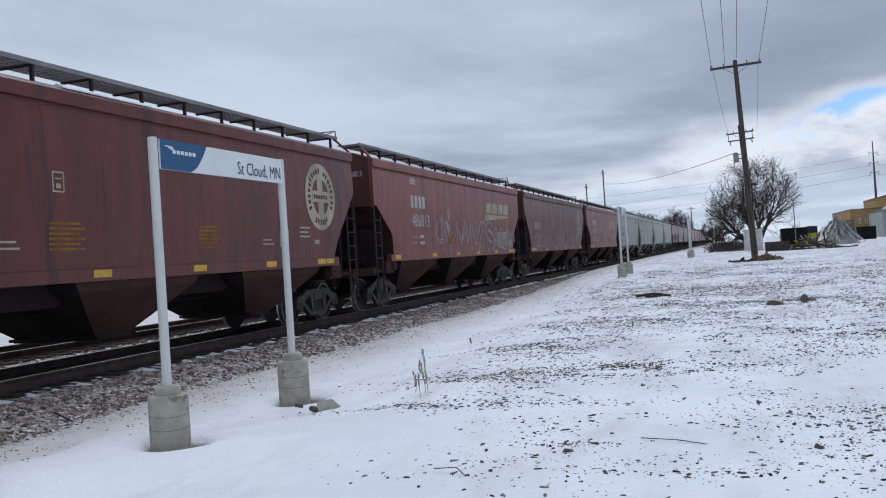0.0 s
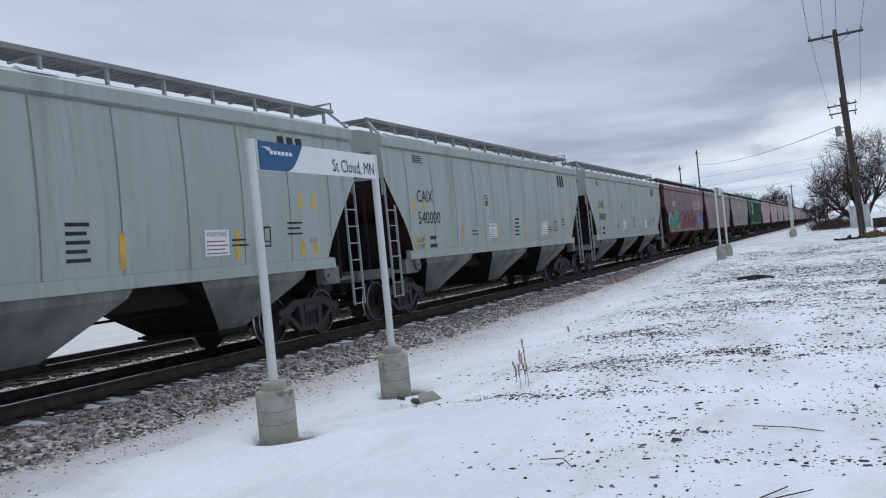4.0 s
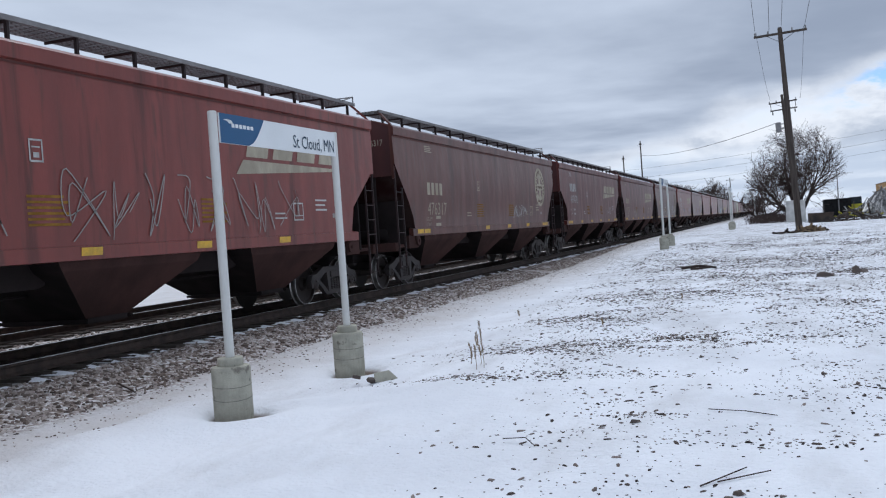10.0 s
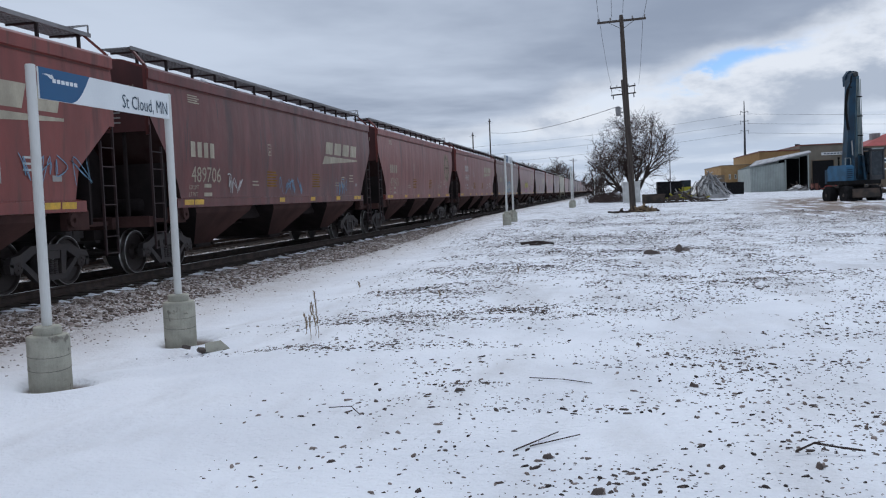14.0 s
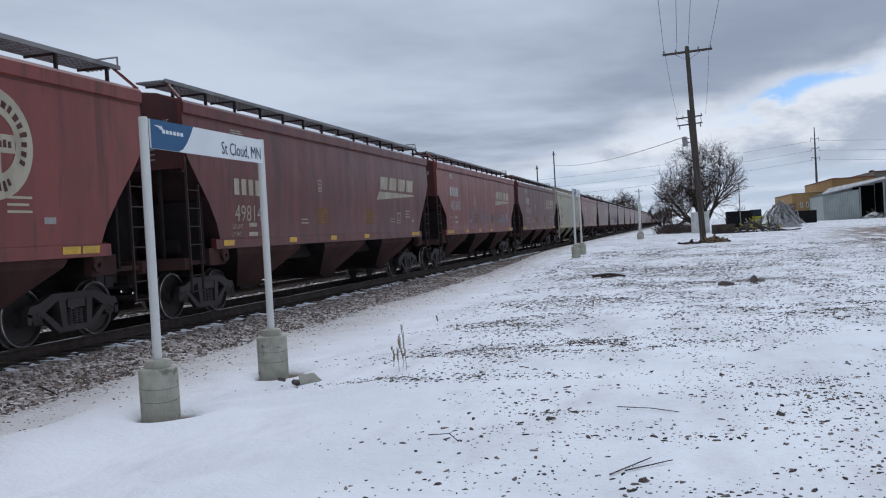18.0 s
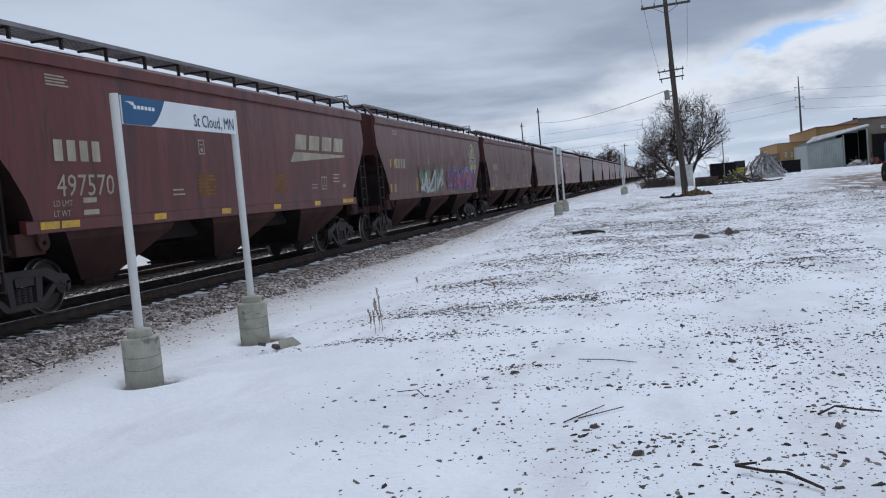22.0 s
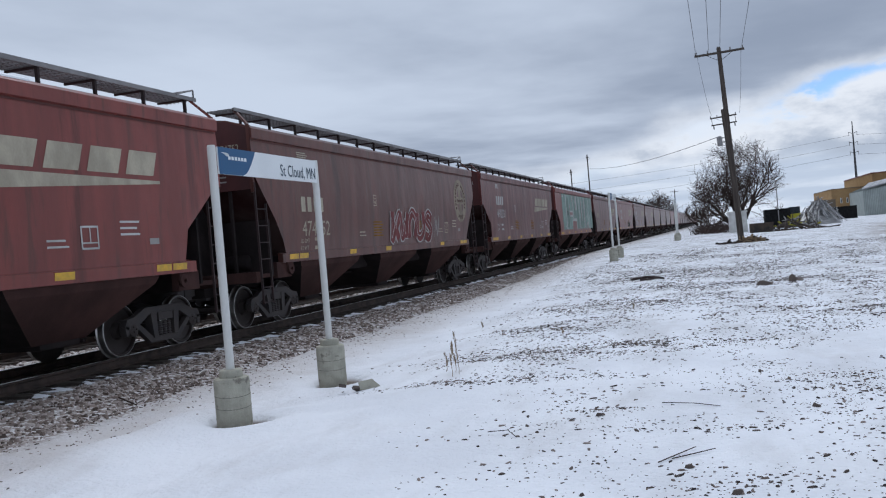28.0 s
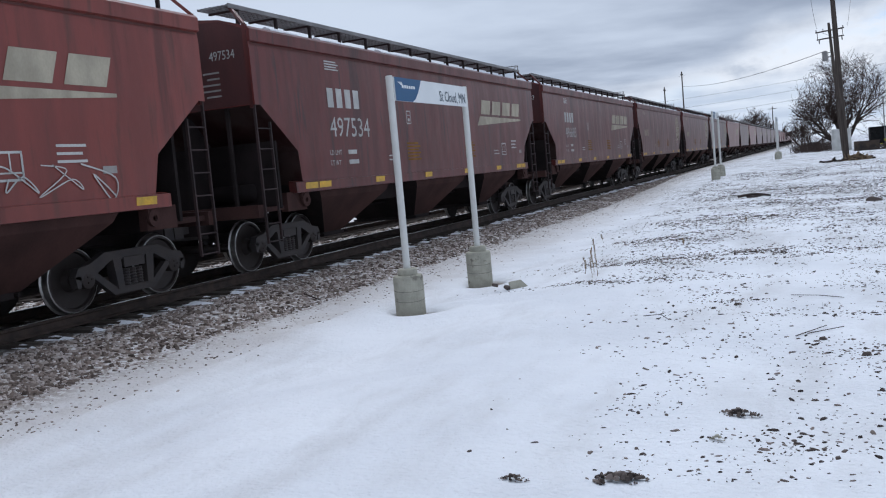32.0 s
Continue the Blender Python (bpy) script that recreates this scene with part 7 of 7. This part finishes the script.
def build_clod(x, y, w, seed, label, mat):
    """A low broken lump: many shards pressed together, thinning out at its rim."""
    rng = random.Random(seed)
    g = Geo()
    for _ in range(46):
        q, a = rng.random() ** 0.7, rng.uniform(0, 6.28)
        stone_geo(rng, g, w * 0.62 * q * math.cos(a), w * 0.30 * q * math.sin(a), 0.03 * (1 - q), w * rng.uniform(0.035, 0.11) * (1.25 - q), 0.6)
    ob = new("clod", g.mesh("clod"))
    ob.data.materials.append(mat)
    ob.matrix_basis = pose(x, y, ground_height(x, y) + 0.004, 0, 0, rng.uniform(-25, 25))
    tagged(ob, label, "clod", "earth clods")


build_clod(8.42, 1.96, 0.30, 1, "brown broken clod of frozen earth on the snow", M["rock"])
build_clod(8.97, 3.29, 0.26, 2, "knot of dark gravel on the snow", M["rock"])
build_clod(7.84, 1.84, 0.16, 3, "low knot of dark gravel in the snow", M["rock"])
build_clod(8.88, 2.75, 0.10, 4, "small pale lump of ice on the snow", M["concrete"])


def build_stick(points, r, label):
    g = Geo()
    for a, b in zip(points, points[1:]):
        g.bar((a[0], a[1], ground_height(a[0], a[1]) + a[2]), (b[0], b[1], ground_height(b[0], b[1]) + b[2]), r, 6, r * 0.75)
    ob = new("stick", g.mesh("stick"))
    ob.data.materials.append(M["bark"])
    tagged(ob, label, "stick", "fallen sticks")


build_stick([(10.40, 4.70, 0.05), (10.55, 4.62, 0.04), (10.66, 4.58, 0.05), (10.83, 4.44, 0.02)], 0.010, "forked broken branch lying on the snow")
build_stick([(10.40, 4.70, 0.05), (10.52, 4.74, 0.05)], 0.009, "short end of a broken branch on the snow")
build_stick([(11.02, 5.85, 0.02), (11.14, 5.9, 0.06), (11.28, 5.84, 0.05), (11.42, 5.85, 0.03)], 0.008, "curved dead branch half buried in snow")
build_stick([(9.28, 5.9, 0.01), (9.55, 6.3, 0.02)], 0.005, "thin twig on the snow")
build_stick([(9.38, 6.0, 0.01), (9.7, 6.25, 0.02)], 0.005, "thin twig on the snow")
build_stick([(9.2, 8.0, 0.02), (9.5, 7.93, 0.02), (9.75, 7.85, 0.01)], 0.0045, "thin twig on the snow")
build_stick([(7.1, 28.7, 0.08), (7.6, 29.0, 0.12), (8.1, 29.2, 0.04)], 0.05, "dark broken bough lying on the snow")
build_stick([(7.4, 28.5, 0.05), (7.9, 29.1, 0.06)], 0.04, "dark broken bough lying on the snow")
build_stick([(7.7, 6.9, 0.03), (7.9, 6.85, 0.05), (8.0, 6.75, 0.01)], 0.0045, "bent twig on the snow")
build_stick([(1.9, 9.3, 0.06), (2.25, 9.2, 0.02)], 0.012, "dark stick beside the ballast")


def build_weed(x, y, h, seed):
    rng = random.Random(seed)
    t = thing("weed", "dry brown weed stalk standing in the snow", "weed", pose(x, y, ground_height(x, y) - 0.03), "dry weeds")
    stem = Geo()
    p = Vector((0, 0, 0))
    pts = [p]
    for i in range(6):
        p = p + Vector((rng.gauss(0, 0.012), rng.gauss(0, 0.012), h / 6))
        stem.bar(pts[-1], p, 0.004, 5, 0.0035)
        pts.append(p)
    part("stem", stem, M["straw"], t)
    seeds = Geo()
    for i in range(46):
        q = 0.35 + 0.65 * i / 46
        z = q * h
        a = rng.uniform(0, 6.28)
        b = pts[min(int(q * 6), 5)]
        seeds.bar((b.x, b.y, z), (b.x + 0.018 * math.cos(a), b.y + 0.018 * math.sin(a), z + 0.02), 0.005, 4, 0.002)
    part("seed_head", seeds, M["straw"], t)


for i, (x, y, h) in enumerate(((6.32, 10.75, 0.62), (6.22, 10.9, 0.42), (6.05, 11.0, 0.30), (6.27, 10.6, 0.5))):
    build_weed(x, y, h, i)
for i, (x, y) in enumerate(((7.15, 14.6), (4.9, 17.6), (8.0, 19.0), (9.6, 30.0))):
    build_weed(x, y, 0.16, 10 + i)

deb = thing("broken_block", "broken pale concrete block in the snow by the footing", "rubble", pose(5.13, 10.32, ground_height(5.13, 10.32), 10, 12, 30))
shard = [(-0.13, -0.06), (0.10, -0.07), (0.15, 0.02), (0.03, 0.11), (-0.15, 0.05)]
part("slab", Geo().prism(shard, "y", -0.02, 0.02), M["concrete"], deb, m=pose(0.02, 0.0, 0.03, -38, 0, 0))
part("dark_shard", Geo().prism([(p[0] * 0.5, p[1] * 0.4) for p in shard], "y", -0.02, 0.02), M["rock"], deb, m=pose(-0.16, -0.05, 0.0, 30, 20, 40))
part("dark_shard", Geo().prism([(p[0] * 0.7, p[1] * 0.6) for p in shard], "y", -0.03, 0.03), M["rock"], deb, m=pose(0.18, -0.08, 0.0, -60, 0, -25))
part("chip", Geo().prism([(p[0] * 0.4, p[1] * 0.5) for p in shard], "y", -0.02, 0.02), M["concrete"], deb, m=pose(0.30, 0.04, 0.0, 50, 10, 70))
part("chip", Geo().prism([(p[0] * 0.35, p[1] * 0.4) for p in shard], "y", -0.02, 0.02), M["rock"], deb, m=pose(-0.34, 0.02, 0.0, 70, 10, 20))


# ---- sleepers ----
def build_sleepers():
    for mid, a, b in ((GAUGE_MID, 1.0, 62.0), (TRACK_2, 3.0, 40.0)):
        bed = thing("sleepers", "dark timber sleepers under the rails", "sleepers", pose(mid, 0, 0), kind="structure")
        me = Geo().box(-1.3, 1.3, -0.115, 0.115, -0.36, -0.172).mesh("sleeper")
        y = a
        r = random.Random(int(mid * 10))
        while y < b:
            part("sleeper", me, M["tie"], bed, m=pose(r.uniform(-0.05, 0.05), y, 0, 0, 0, r.uniform(-1.2, 1.2)))
            y += 0.52
        g = Geo()
        while y < 420:
            g.box(-1.3, 1.3, y - 0.115, y + 0.115, -0.36, -0.172)
            y += 0.52
        tagged(part("far_sleepers", g, M["tie"], bed), kind="stuff")


build_sleepers()


# ---- what moves ----
def motions():
    for k, car in CARS:
        walk(car, [(t, pose(GAUGE_MID, CAR_Y[k] - SPEED * t, 0)) for t in (0.0, 16.0, 32.0)])
    walk(HANDLER, [(t, pose(x, y, -0.1, 0, 0, turn)) for t, x, y, turn in
                   ((0, 25.6, 63.0, 16), (11, 25.1, 61.6, 16), (14, 24.9, 60.4, 14), (19.5, 24.2, 55.6, 1), (24, 21.2, 46.1, 7), (28, 20.4, 43.0, 8), (32, 20.3, 42.5, 8))])
    leads = {}
    for i, w in WHEELSETS:
        if i not in leads:
            leads[i] = w
            rest = w.matrix_basis.translation.copy()
            walk(w, [(n / 30, Matrix.Translation(rest) @ Matrix.Rotation(radians(88.0 * n), 4, "X")) for n in range(961)])
        else:
            # every axle rolls alike, so they share the keys
            lead = leads[i].animation_data
            w.rotation_mode = "QUATERNION"
            keys = w.animation_data_create()
            keys.action, keys.action_slot = lead.action, lead.action_slot


motions()
